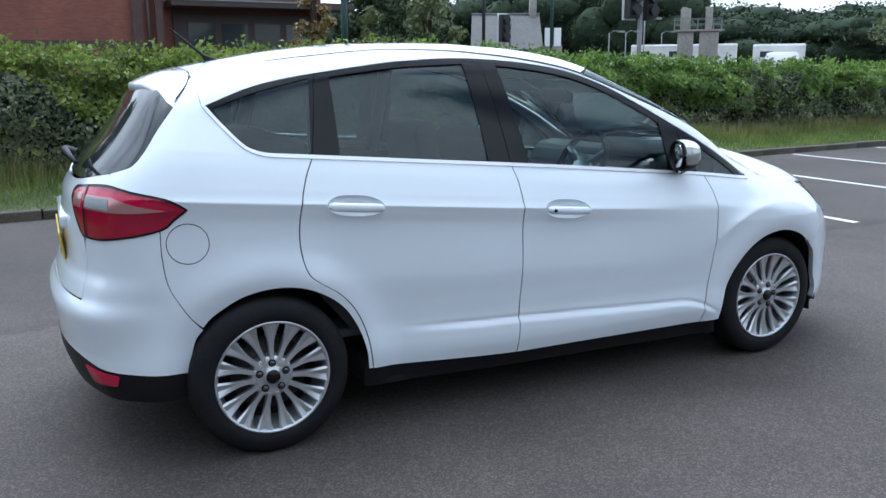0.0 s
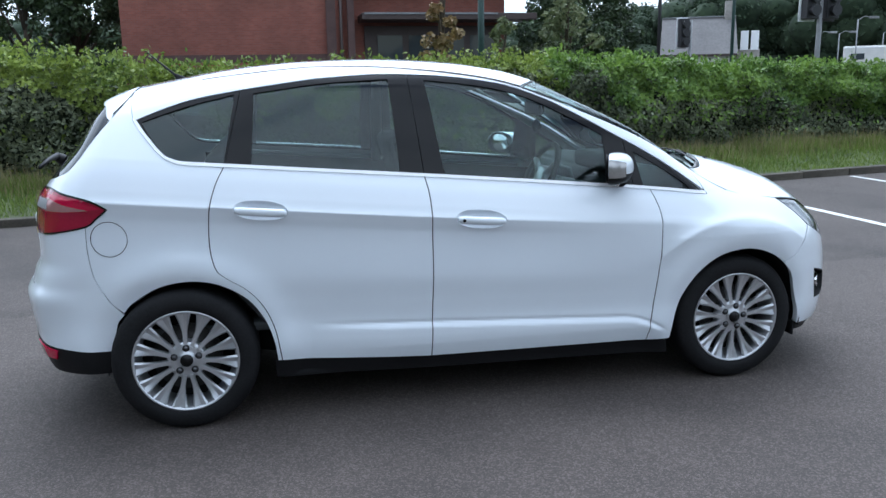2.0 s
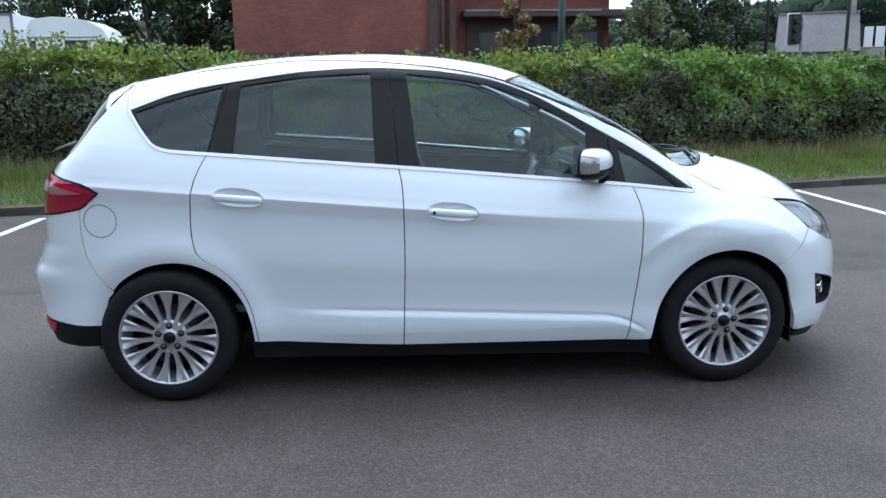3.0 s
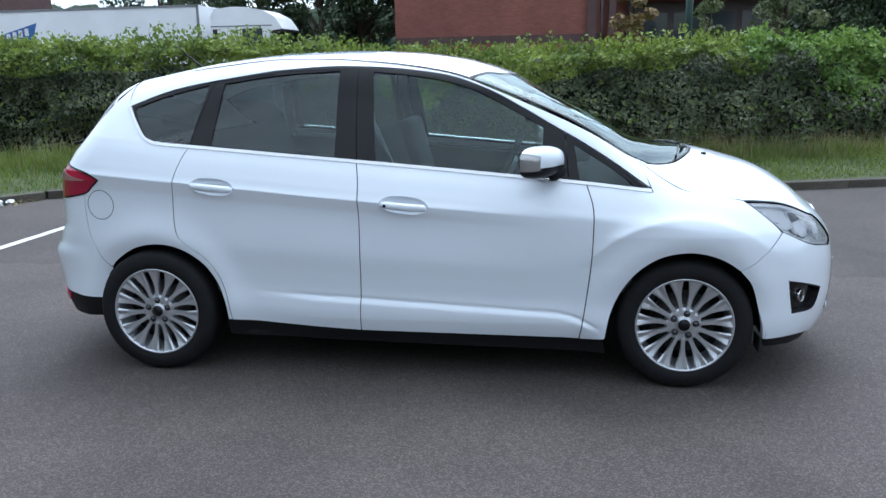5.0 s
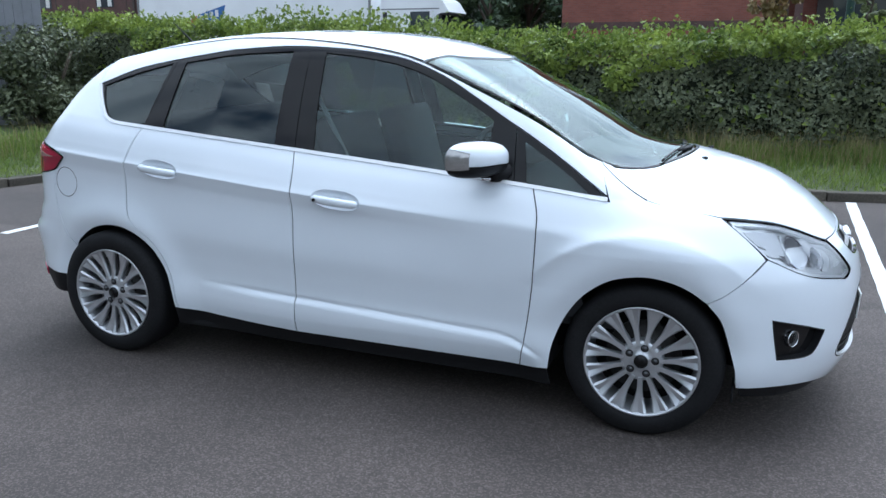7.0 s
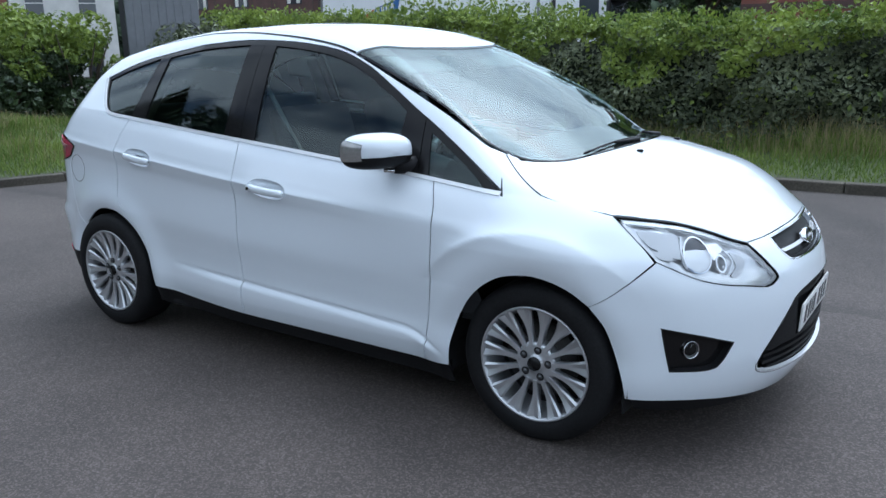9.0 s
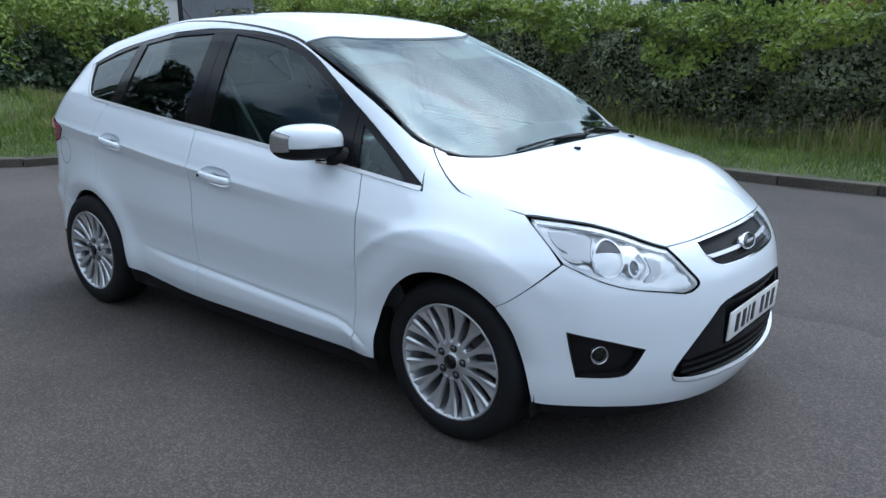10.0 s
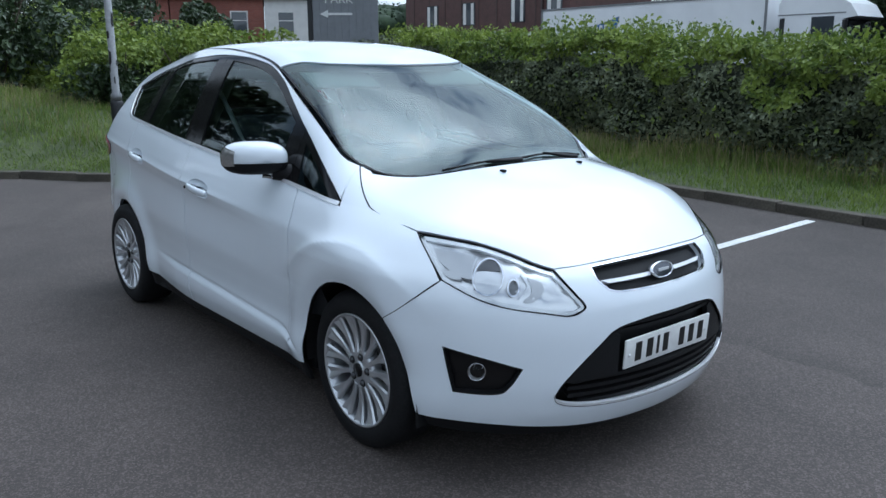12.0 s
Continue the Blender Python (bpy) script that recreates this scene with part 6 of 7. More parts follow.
def brick_material():
    m = material("red_brick", (0.24, 0.085, 0.058), 0.85)
    nodes, links = m.node_tree.nodes, m.node_tree.links
    b = nodes["Principled BSDF"]
    tc = nodes.new("ShaderNodeTexCoord")
    mp_ = nodes.new("ShaderNodeMapping")
    mp_.inputs["Rotation"].default_value = (radians(-90), 0, 0)
    bt = nodes.new("ShaderNodeTexBrick")
    bt.inputs["Scale"].default_value = 1.0
    bt.inputs["Brick Width"].default_value, bt.inputs["Row Height"].default_value = 0.225, 0.075
    bt.inputs["Mortar Size"].default_value = 0.006
    bt.inputs["Color1"].default_value = (0.195, 0.062, 0.043, 1)
    bt.inputs["Color2"].default_value = (0.24, 0.084, 0.058, 1)
    bt.inputs["Mortar"].default_value = (0.175, 0.10, 0.086, 1)
    nz = nodes.new("ShaderNodeTexNoise")
    nz.inputs["Scale"].default_value = 0.5
    nz.inputs["Detail"].default_value = 5
    links.new(tc.outputs["Object"], mp_.inputs["Vector"])
    links.new(mp_.outputs["Vector"], bt.inputs["Vector"])
    links.new(tc.outputs["Object"], nz.inputs["Vector"])
    mr = nodes.new("ShaderNodeMapRange")
    mr.inputs["From Min"].default_value, mr.inputs["From Max"].default_value = 0.3, 0.7
    mr.inputs["To Min"].default_value, mr.inputs["To Max"].default_value = 0.78, 1.18
    links.new(nz.outputs["Fac"], mr.inputs["Value"])
    vm = nodes.new("ShaderNodeVectorMath")
    vm.operation = "SCALE"
    links.new(bt.outputs["Color"], vm.inputs[0])
    links.new(mr.outputs["Result"], vm.inputs["Scale"])
    links.new(vm.outputs["Vector"], b.inputs["Base Color"])
    return m


BRICK = brick_material()
BRICK_DARK = material("dark_brick_band", (0.085, 0.050, 0.045), 0.85, grain=0.2, scale=20, stain=0.15)
rng = np.random.default_rng(7)


# ---- ground, kerb, verge, lines ----
def ground_sheet():
    xs = np.unique(np.concatenate([np.linspace(-400, -30, 8), np.linspace(-30, 40, 36), np.linspace(40, 400, 8)]))
    ys = np.unique(np.concatenate([np.linspace(-400, -30, 8), np.linspace(-30, 40, 36), np.linspace(40, 400, 8)]))
    verts = [(x, y, 0.0) for x in xs for y in ys]
    n = len(ys)
    faces = [(i * n + j, (i + 1) * n + j, (i + 1) * n + j + 1, i * n + j + 1) for i in range(len(xs) - 1) for j in range(n - 1)]
    return tagged(mesh_ob("ground", verts, faces, ASPHALT, None, False), "grey worn asphalt of the car park", "ground", kind="structure")


ground_sheet()
KERB_LINE = smooth_line([(-11.5, -6.5), (-9.8, -2.2), (-8.5, -0.2), (-7.35, 0.75), (-6.72, 1.6), (-6.35, 3.0), (-5.9, 4.2), (-5.0, 5.0), (-3.5, 5.35), (-2.0, 5.5), (1.0, 5.22), (3.0, 5.42), (5.0, 5.95), (8.0, 6.55), (12.0, 6.95), (20.0, 7.2), (34.0, 7.6)], 40)
_d = np.r_[0, np.cumsum(np.linalg.norm(np.diff(KERB_LINE, axis=0), axis=1))]


def kerb_at(s):
    x, y = np.interp(s, _d, KERB_LINE[:, 0]), np.interp(s, _d, KERB_LINE[:, 1])
    x2, y2 = np.interp(s + 0.05, _d, KERB_LINE[:, 0]), np.interp(s + 0.05, _d, KERB_LINE[:, 1])
    t = np.array([x2 - x, y2 - y])
    t = t / (np.linalg.norm(t) + 1e-9)
    return np.array([x, y]), t, np.array([-t[1], t[0]])


def mound(x, y):
    return 0.95 * np.exp(-((x + 12.4) / 2.6) ** 2 - ((y + 0.8) / 4.2) ** 2) + 0.05 * np.sin(1.3 * x + 0.7 * y) * np.cos(0.9 * y - 0.4 * x)


def verge_height(x, y, off):
    return 0.088 + np.clip(off / 1.2, 0, 1) * (0.06 + mound(x, y)) + 0.05 * np.clip(off - 0.3, 0, 2)


kerb = empty("kerb", "weathered concrete kerb with moss along the grass verge", "kerb", kind="structure")
STONE = 0.915
for k in range(int((_d[-1] - 1) / STONE)):
    p, t, nrm = kerb_at(k * STONE + STONE / 2)
    bm = bmesh.new()
    box_bm(bm, (STONE - 0.012, 0.135, 0.26), (0, 0, 0), 0.014)
    ob = part("kerb_stone", bm, KERB, kerb, smooth=False)
    ob.matrix_world = Matrix.Translation((p[0] + nrm[0] * 0.067, p[1] + nrm[1] * 0.067, -0.030 + rng.uniform(-0.008, 0.008))) @ Matrix.Rotation(math.atan2(t[1], t[0]) + rng.uniform(-0.006, 0.006), 4, "Z")


def verge():
    ss, offs = np.arange(0.5, _d[-1] - 0.5, 0.3), np.array([0.13, 0.3, 0.6, 1.0, 1.5, 2.0, 2.6, 3.4, 4.4, 5.6, 7.0])
    verts = []
    for s in ss:
        p, t, nrm = kerb_at(s)
        for o in offs:
            q = p + nrm * o
            verts.append((q[0], q[1], float(verge_height(q[0], q[1], o))))
    m = len(offs)
    faces = [(i * m + j, (i + 1) * m + j, (i + 1) * m + j + 1, i * m + j + 1) for i in range(len(ss) - 1) for j in range(m - 1)]
    return tagged(mesh_ob("verge", verts, faces, SOIL), "rough grass verge behind the kerb", "verge", kind="structure")


verge()


HEDGE_FRONT = ((-13, 8.2), (-9, 7.6), (-5, 7.35), (0, 7.0), (3, 7.35), (6, 8.3), (10, 8.8), (16, 8.7), (30, 8.6))


def blades(name, mat, spots, heights, width, lean, label):
    """Grass: each blade three tapering pieces that bend over."""
    n = len(spots)
    a = rng.uniform(0, 2 * math.pi, n)
    side = np.stack([np.cos(a), np.sin(a), np.zeros(n)], 1)
    bend = rng.uniform(0, 2 * math.pi, n)
    out = np.stack([np.cos(bend), np.sin(bend), np.zeros(n)], 1) * (rng.uniform(0.2, 1, n) * lean)[:, None]
    h = heights[:, None] * np.array([0, 0, 1.0])
    w = (width * rng.uniform(0.7, 1.3, n))[:, None]
    v = np.stack([spots - side * w, spots + side * w, spots + h * 0.55 + out * heights[:, None] * 0.3 + side * w * 0.7, spots + h * 0.55 + out * heights[:, None] * 0.3 - side * w * 0.7, spots + h + out * heights[:, None]], 1).reshape(-1, 3)
    base = np.arange(n) * 5
    faces = [f for b in base for f in ((b, b + 1, b + 2, b + 3), (b + 3, b + 2, b + 4))]
    return tagged(mesh_ob(name, v, faces, mat, None, False), label, "grass", kind="stuff")


def grow():
    n = 130000
    s = rng.uniform(2.0, _d[-1] - 12, n)
    o = 0.14 + rng.beta(1.0, 1.25, n) * 4.6
    pos, hs = [], []
    for si, oi in zip(s, o):
        p, t, nrm = kerb_at(si)
        q = p + nrm * oi
        if q[1] > 5.0 and oi > 3.2:
            continue
        pos.append((q[0], q[1], float(verge_height(q[0], q[1], oi)) - 0.01))
        tall = 0.07 + 0.10 * min(oi / 1.2, 1) + (0.14 if oi > 1.3 else 0)
        patchy = 0.5 + 0.9 * (noise.noise((q[0] * 0.7, q[1] * 0.7, 0)) * 0.5 + 0.5)
        hs.append(tall * patchy * (0.55 if q[0] < -8 else 0.85))
    pos, hs = np.array(pos), np.array(hs)
    hs *= rng.uniform(0.55, 1.15, len(hs))
    blades("grass", GRASS, pos, hs, 0.0055, 0.95, "long green grass on the verge")
    near_hedge = np.clip((pos[:, 1] - knots(pos[:, 0], HEDGE_FRONT) + 1.1) / 0.6, 0, 1)
    pick = rng.random(len(pos)) < np.where(pos[:, 2] > 0.75, 0.32, 0.13 + 0.34 * near_hedge)
    far = (hs[pick] > 0.11) | (pos[pick][:, 2] > 0.75)
    blades("dry_grass", STRAW, pos[pick][far], hs[pick][far] * 1.45, 0.004, 0.35, "straw-coloured seeding grass stalks")


grow()


def line(x, y0, y1, label="worn white parking bay line painted on the asphalt", skew=0.0):
    n = 24
    verts = []
    for k in range(n + 1):
        y = y0 + (y1 - y0) * k / n
        for sgn in (-1, 1):
            verts.append((x + skew * (y - y0) + sgn * 0.05 + rng.uniform(-0.004, 0.004), y, 0.004))
    faces = [(2 * k, 2 * k + 1, 2 * k + 3, 2 * k + 2) for k in range(n)]
    return tagged(mesh_ob("bay_line", verts, faces, LINE, None, False), label, "road marking", "parking bay lines", "structure")


for lx, a, b in ((5.16, 1.5, 5.9), (7.70, 1.6, 6.35), (10.25, 1.7, 6.7), (12.8, 1.8, 6.9)):
    line(lx, a, b)
line(0.31, 1.6, 5.12, skew=-0.04)
line(2.54, 1.28, 5.3, skew=0.030)
line(-4.29, 1.05, 4.9, skew=0.02)


# ---- leaves, hedges, trees ----
def leaf_mesh(name, centres, facing, size, mat, parent=None, spread=0.8, long=1.7):
    """Many small leaves, each a folded kite, turned about the way they face."""
    n = len(centres)
    f = facing + rng.normal(0, spread, (n, 3))
    f /= np.linalg.norm(f, axis=1)[:, None] + 1e-9
    u = np.cross(f, rng.normal(0, 1, (n, 3)))
    u /= np.linalg.norm(u, axis=1)[:, None] + 1e-9
    v = np.cross(f, u)
    s = (np.asarray(size) * rng.uniform(0.6, 1.35, n))[:, None]
    fold = f * s * 0.18
    verts = np.stack([centres - u * s * long * 0.5, centres - v * s * 0.5 + fold, centres + u * s * long * 0.5, centres + v * s * 0.5 + fold], 1).reshape(-1, 3)
    b = np.arange(n) * 4
    faces = np.concatenate([np.stack([b, b + 1, b + 2], 1), np.stack([b, b + 2, b + 3], 1)])
    ob = mesh_ob(name, verts, faces, mat, parent, False)
    ob["kind"] = "stuff"
    return ob


HEDGE_TOP = ((-13, 2.05), (-10.7, 2.12), (-8.8, 2.04), (-7, 1.97), (-5, 1.93), (-2.8, 1.79), (-1, 1.71), (0.8, 1.74), (2.5, 1.78), (4, 1.80), (5.2, 1.80), (7.1, 1.68), (8.1, 1.70), (11.7, 1.58), (30, 1.56))


def hedge():
    h = empty("hedge", "long mixed hedge, dark below with bright new growth on top", "hedge")
    x0, x1 = -12.8, 24.0
    # near-black core whose colour stands in for the shade inside the hedge
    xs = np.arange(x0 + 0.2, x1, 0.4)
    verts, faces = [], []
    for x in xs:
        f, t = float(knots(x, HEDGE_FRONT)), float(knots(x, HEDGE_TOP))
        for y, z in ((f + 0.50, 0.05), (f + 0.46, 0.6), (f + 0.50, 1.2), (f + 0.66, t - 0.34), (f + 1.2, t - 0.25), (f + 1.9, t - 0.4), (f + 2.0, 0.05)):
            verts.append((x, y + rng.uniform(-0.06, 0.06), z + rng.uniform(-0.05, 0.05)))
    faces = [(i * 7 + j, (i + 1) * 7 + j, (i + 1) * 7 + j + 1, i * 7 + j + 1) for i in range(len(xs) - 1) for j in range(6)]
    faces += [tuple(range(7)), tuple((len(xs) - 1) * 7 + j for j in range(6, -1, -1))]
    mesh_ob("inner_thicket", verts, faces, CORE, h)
    # leaves over front, top and the end
    n = 126000
    x = x0 + (x1 - x0) * rng.random(n) ** 1.12
    f, t = knots(x, HEDGE_FRONT), knots(x, HEDGE_TOP)
    w = rng.random(n)
    front = w < 0.66
    z = np.where(front, 0.12 + (t - 0.2) * rng.random(n) ** 0.9, t)
    lump = np.array([noise.noise((a * 0.9, b * 1.4, 3.0)) + 0.9 * noise.noise((a * 2.3, b * 2.8, 7.0)) for a, b in zip(x, np.where(front, z, w * 4))])
    rel = np.clip(z / t, 0, 1)
    shape = 0.30 * np.clip((rel - 0.55) / 0.45, 0, 1) ** 2 + 0.10 * np.clip((0.35 - rel) / 0.35, 0, 1)
    y = np.where(front, f + shape - 0.36 * lump, f + 0.2 + 1.7 * (w - 0.66) / 0.34)
    z = np.where(front, z, t - 0.05 + 0.16 * lump)
    depth = rng.exponential(0.055, n)
    y = np.where(front, y + depth, y)
    z = np.where(front, z, z - depth)
    c = np.stack([x, y, z], 1)
    face = np.where(front[:, None], np.array([0, -1.0, 0.45]), np.array([0, -0.25, 1.0]))
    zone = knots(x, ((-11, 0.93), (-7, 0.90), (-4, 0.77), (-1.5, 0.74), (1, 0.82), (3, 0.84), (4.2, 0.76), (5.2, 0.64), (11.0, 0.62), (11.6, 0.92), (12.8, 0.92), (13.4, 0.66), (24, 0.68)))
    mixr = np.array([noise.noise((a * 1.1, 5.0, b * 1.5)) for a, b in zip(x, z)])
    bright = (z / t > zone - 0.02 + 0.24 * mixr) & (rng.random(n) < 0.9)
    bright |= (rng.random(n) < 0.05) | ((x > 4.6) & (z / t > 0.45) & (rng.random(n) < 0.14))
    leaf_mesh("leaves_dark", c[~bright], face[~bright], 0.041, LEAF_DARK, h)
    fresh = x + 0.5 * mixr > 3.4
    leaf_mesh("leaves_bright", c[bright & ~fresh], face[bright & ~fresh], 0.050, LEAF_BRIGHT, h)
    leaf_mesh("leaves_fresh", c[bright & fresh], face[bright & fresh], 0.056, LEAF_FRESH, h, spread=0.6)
    # young shoots that stand up out of the top
    sc, sf = [], []
    stems = bmesh.new()
    for k in range(1500):
        a = rng.uniform(x0 + 0.3, x1)
        ff, tt = float(knots(a, HEDGE_FRONT)), float(knots(a, HEDGE_TOP))
        b = ff + rng.uniform(0.25, 1.5)
        ln = rng.uniform(0.03, 0.21) * (1.5 if -6.5 < a < -2.5 else 1.0) * (1 + 0.5 * noise.noise((a * 1.5, 0, 0)))
        tip = Vector((a + rng.normal(0, 0.07), b + rng.normal(0, 0.07), tt + ln))
        foot = Vector((a, b, tt - 0.20))
        if k % 3 == 0:
            tube_bm(stems, [foot, tip], [0.004, 0.002], 4)
        for q in range(18):
            u = rng.uniform(0.15, 1.0)
            p = foot.lerp(tip, u)
            sc.append((p[0] + rng.normal(0, 0.06), p[1] + rng.normal(0, 0.06), p[2] + rng.normal(0, 0.03)))
            sf.append((rng.normal(), rng.normal(), 0.5))
    sc, sf = np.array(sc), np.array(sf)
    right_hand = sc[:, 0] > 3.4
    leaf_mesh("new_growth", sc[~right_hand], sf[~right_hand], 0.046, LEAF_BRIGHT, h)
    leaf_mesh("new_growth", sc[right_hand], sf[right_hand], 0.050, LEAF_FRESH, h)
    part("brushwood", stems, BARK, h, smooth=False)["kind"] = "stuff"
    return h


hedge()


def tree(name, label, x, y, height, crown, trunk_h, mat, leaves, size, seed, base=0.0, narrow=1.0, clumps=26):
    """A tree: tapered trunk, limbs, and a crown of leaf clumps with gaps."""
    r = np.random.default_rng(seed)
    root = empty(name, label, "tree", at=Matrix.Translation((x, y, base)))
    bm = bmesh.new()
    tube_bm(bm, [(0, 0, -0.1), (0.02, 0.03, trunk_h * 0.5), (-0.03, 0.02, trunk_h), (0.02, 0, height * 0.8)], [0.035 * height ** 0.9, 0.028 * height ** 0.9, 0.022 * height ** 0.9, 0.01], 8)
    part("trunk", bm, BARK, root)
    cen = []
    for k in range(clumps):
        a, u = r.uniform(0, 2 * math.pi), r.uniform(0.0, 1.0)
        rad = crown * math.sin(math.pi * (0.12 + 0.86 * u) ** 0.8) * r.uniform(0.45, 1.0) * narrow
        c = np.array([rad * math.cos(a), rad * math.sin(a), trunk_h * 0.9 + (height - trunk_h * 0.9) * u])
        cen.append((c, crown * r.uniform(0.24, 0.42)))
        if k % 2 == 0:
            bm = bmesh.new()
            tube_bm(bm, [(0, 0, trunk_h * 0.7 + 0.5 * (c[2] - trunk_h * 0.7)), tuple(c * [0.6, 0.6, 1] - [0, 0, 0.1]), tuple(c)], [0.012 * height, 0.006 * height, 0.003 * height], 5)
            part("limb", bm, BARK, root)
    pts, facing = [], []
    for c, rad in cen:
        m = int(leaves / clumps)
        d = r.normal(0, 1, (m, 3))
        d /= np.linalg.norm(d, axis=1)[:, None]
        k = rad * r.uniform(0.55, 1.05, m)[:, None] ** 0.6
        pts.append(c + d * k * [1, 1, 0.8])
        facing.append(d + [0, 0, 0.4])
    leaf_mesh("crown", np.vstack(pts), np.vstack(facing), size, mat, root)
    return root


def bush(name, label, x, y, z0, rx, ry, h, mat, leaves, size, seed, below=None):
    """A shrub: short stems and overlapping leaf clumps."""
    r = np.random.default_rng(seed)
    root = empty(name, label, "shrub", at=Matrix.Translation((x, y, z0)))
    for k in range(7):
        a = r.uniform(0, 2 * math.pi)
        bm = bmesh.new()
        tube_bm(bm, [(0.1 * math.cos(a), 0.1 * math.sin(a), -0.1), (rx * 0.4 * math.cos(a), ry * 0.4 * math.sin(a), h * 0.5), (rx * 0.7 * math.cos(a), ry * 0.7 * math.sin(a), h * 0.8)], [0.03, 0.02, 0.008], 5)
        part("stem", bm, BARK, root)
    pts, facing = [], []
    for k in range(22):
        a, u = r.uniform(0, 2 * math.pi), r.random() ** 0.5
        zc = h * r.uniform(0.2, 0.86)
        q = math.sqrt(max(1 - (zc / h) ** 2 * 0.75, 0.05))
        c = np.array([rx * u * q * math.cos(a), ry * u * q * math.sin(a), zc])
        m = int(leaves / 22)
        d = r.normal(0, 1, (m, 3))
        d /= np.linalg.norm(d, axis=1)[:, None]
        rad = min(rx, ry, h) * r.uniform(0.25, 0.45) * r.uniform(0.6, 1.05, m)[:, None] ** 0.5
        p = c + d * rad
        p[:, 2] = np.maximum(p[:, 2], 0.02)
        pts.append(p)
        facing.append(d + [0, 0, 0.4])
    pts, facing = np.vstack(pts), np.vstack(facing)
    # leaves below a wavy height take the second, darker colour
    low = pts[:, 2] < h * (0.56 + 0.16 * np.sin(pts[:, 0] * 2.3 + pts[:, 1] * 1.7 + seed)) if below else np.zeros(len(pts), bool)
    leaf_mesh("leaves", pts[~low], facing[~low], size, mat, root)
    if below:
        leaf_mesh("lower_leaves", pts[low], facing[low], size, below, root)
    return root


# shrubs beyond the mound and the side road
for i, (x, y, rx, ry, h, mt) in enumerate(((-16.0, -5.0, 2.4, 2.6, 5.2, LEAF_TREE), (-15.8, -1.6, 2.3, 2.3, 4.6, LEAF_TREE), (-16.2, 1.2, 2.1, 2.1, 3.9, LEAF_TREE), (-17.6, 3.2, 2.0, 2.0, 2.5, LEAF_BRIGHT), (-19.2, 6.0, 2.0, 2.2, 2.3, LEAF_BRIGHT), (-20.6, 9.0, 1.8, 2.2, 2.2, LEAF_BRIGHT), (-14.2, 3.6, 1.2, 1.2, 1.5, LEAF_TREE), (-19.0, -3.4, 3.0, 3.0, 7.0, LEAF_TREE), (-20.0, 0.8, 3.0, 3.0, 6.6, LEAF_TREE), (-23.0, 5.0, 2.6, 2.6, 4.0, LEAF_TREE))):
    bush("shrub", "dense wild shrub of dark green leaves on the bank" if mt is LEAF_TREE else "light green leafy shrub beside the side road", x, y, 0.1, rx, ry, h, mt, 9000, 0.085, 40 + i)


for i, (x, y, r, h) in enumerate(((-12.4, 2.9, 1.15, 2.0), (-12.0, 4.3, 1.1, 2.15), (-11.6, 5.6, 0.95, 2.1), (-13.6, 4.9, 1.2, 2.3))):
    bush("shrub", "spreading shrub with bright upper leaves and darker lower leaves", x, y, 0.15, r, r, h, LEAF_BRIGHT, 7000, 0.065, 70 + i, LEAF_TREE)
for i, (x, y, r, h) in enumerate(((-9.7, 6.75, 0.85, 1.75), (-10.4, 7.6, 0.9, 2.0))):
    bush("shrub", "dense dark green shrub at the hedge's end", x, y, 0.15, r, r, h, LEAF_DARK, 6500, 0.05, 80 + i)


# ---- lamp post on the mound ----
def lamp_post(x, y, z):
    p = empty("lamp_post", "grey painted lamp post with a black base and peeling marks", "lamp post", at=Matrix.Translation((x, y, z)))
    bm = bmesh.new()
    tube_bm(bm, [(0, 0, -0.15), (0, 0, 0.78), (0, 0, 0.82)], [0.085, 0.085, 0.07], 16)
    part("base", bm, BLACK, p, "black lower column with a door")
    bm = bmesh.new()
    tube_bm(bm, [(0, 0, 0.82), (0, 0, 0.90), (0, 0, 0.92), (0, 0, 6.2)], [0.075, 0.075, 0.052, 0.042], 16)
    part("pole", bm, GALV, p)
    for k in range(16):
        bm = bmesh.new()
        zz, hh, w0 = 1.05 + rng.uniform(0, 2.6), rng.uniform(0.04, 0.26), rng.uniform(0.15, 0.5)
        cols = 5
        vs = [[bm.verts.new(((0.0535 - 0.0024 * (zz - 1)) * math.sin(w0 * (q / 2 - 1)), -(0.0535 - 0.0024 * (zz - 1)) * math.cos(w0 * (q / 2 - 1)), zz + sg * hh * rng.uniform(0.25, 0.5))) for q in range(cols)] for sg in (-1, 1)]
        for q in range(cols - 1):
            bm.faces.new((vs[0][q], vs[0][q + 1], vs[1][q + 1], vs[1][q]))
        m = part("peeled_patch", bm, BLACK, p, smooth=False)
        m.matrix_local = Matrix.Rotation(rng.uniform(0.0, 2.2), 4, "Z")
    bm = bmesh.new()
    box_bm(bm, (0.55, 0.22, 0.10), (0.35, 0, 6.2), 0.03)
    part("lantern", bm, GALV, p)
    return p


lamp_post(-7.75, 1.24, 0.22)


# ---- buildings, lorry, signs behind the hedge ----
def box_part(name, size, at, mat, parent, bevel=0.0, label="", turn=None):
    bm = bmesh.new()
    box_bm(bm, size, at, bevel, turn)
    return part(name, bm, mat, parent, label, smooth=False)


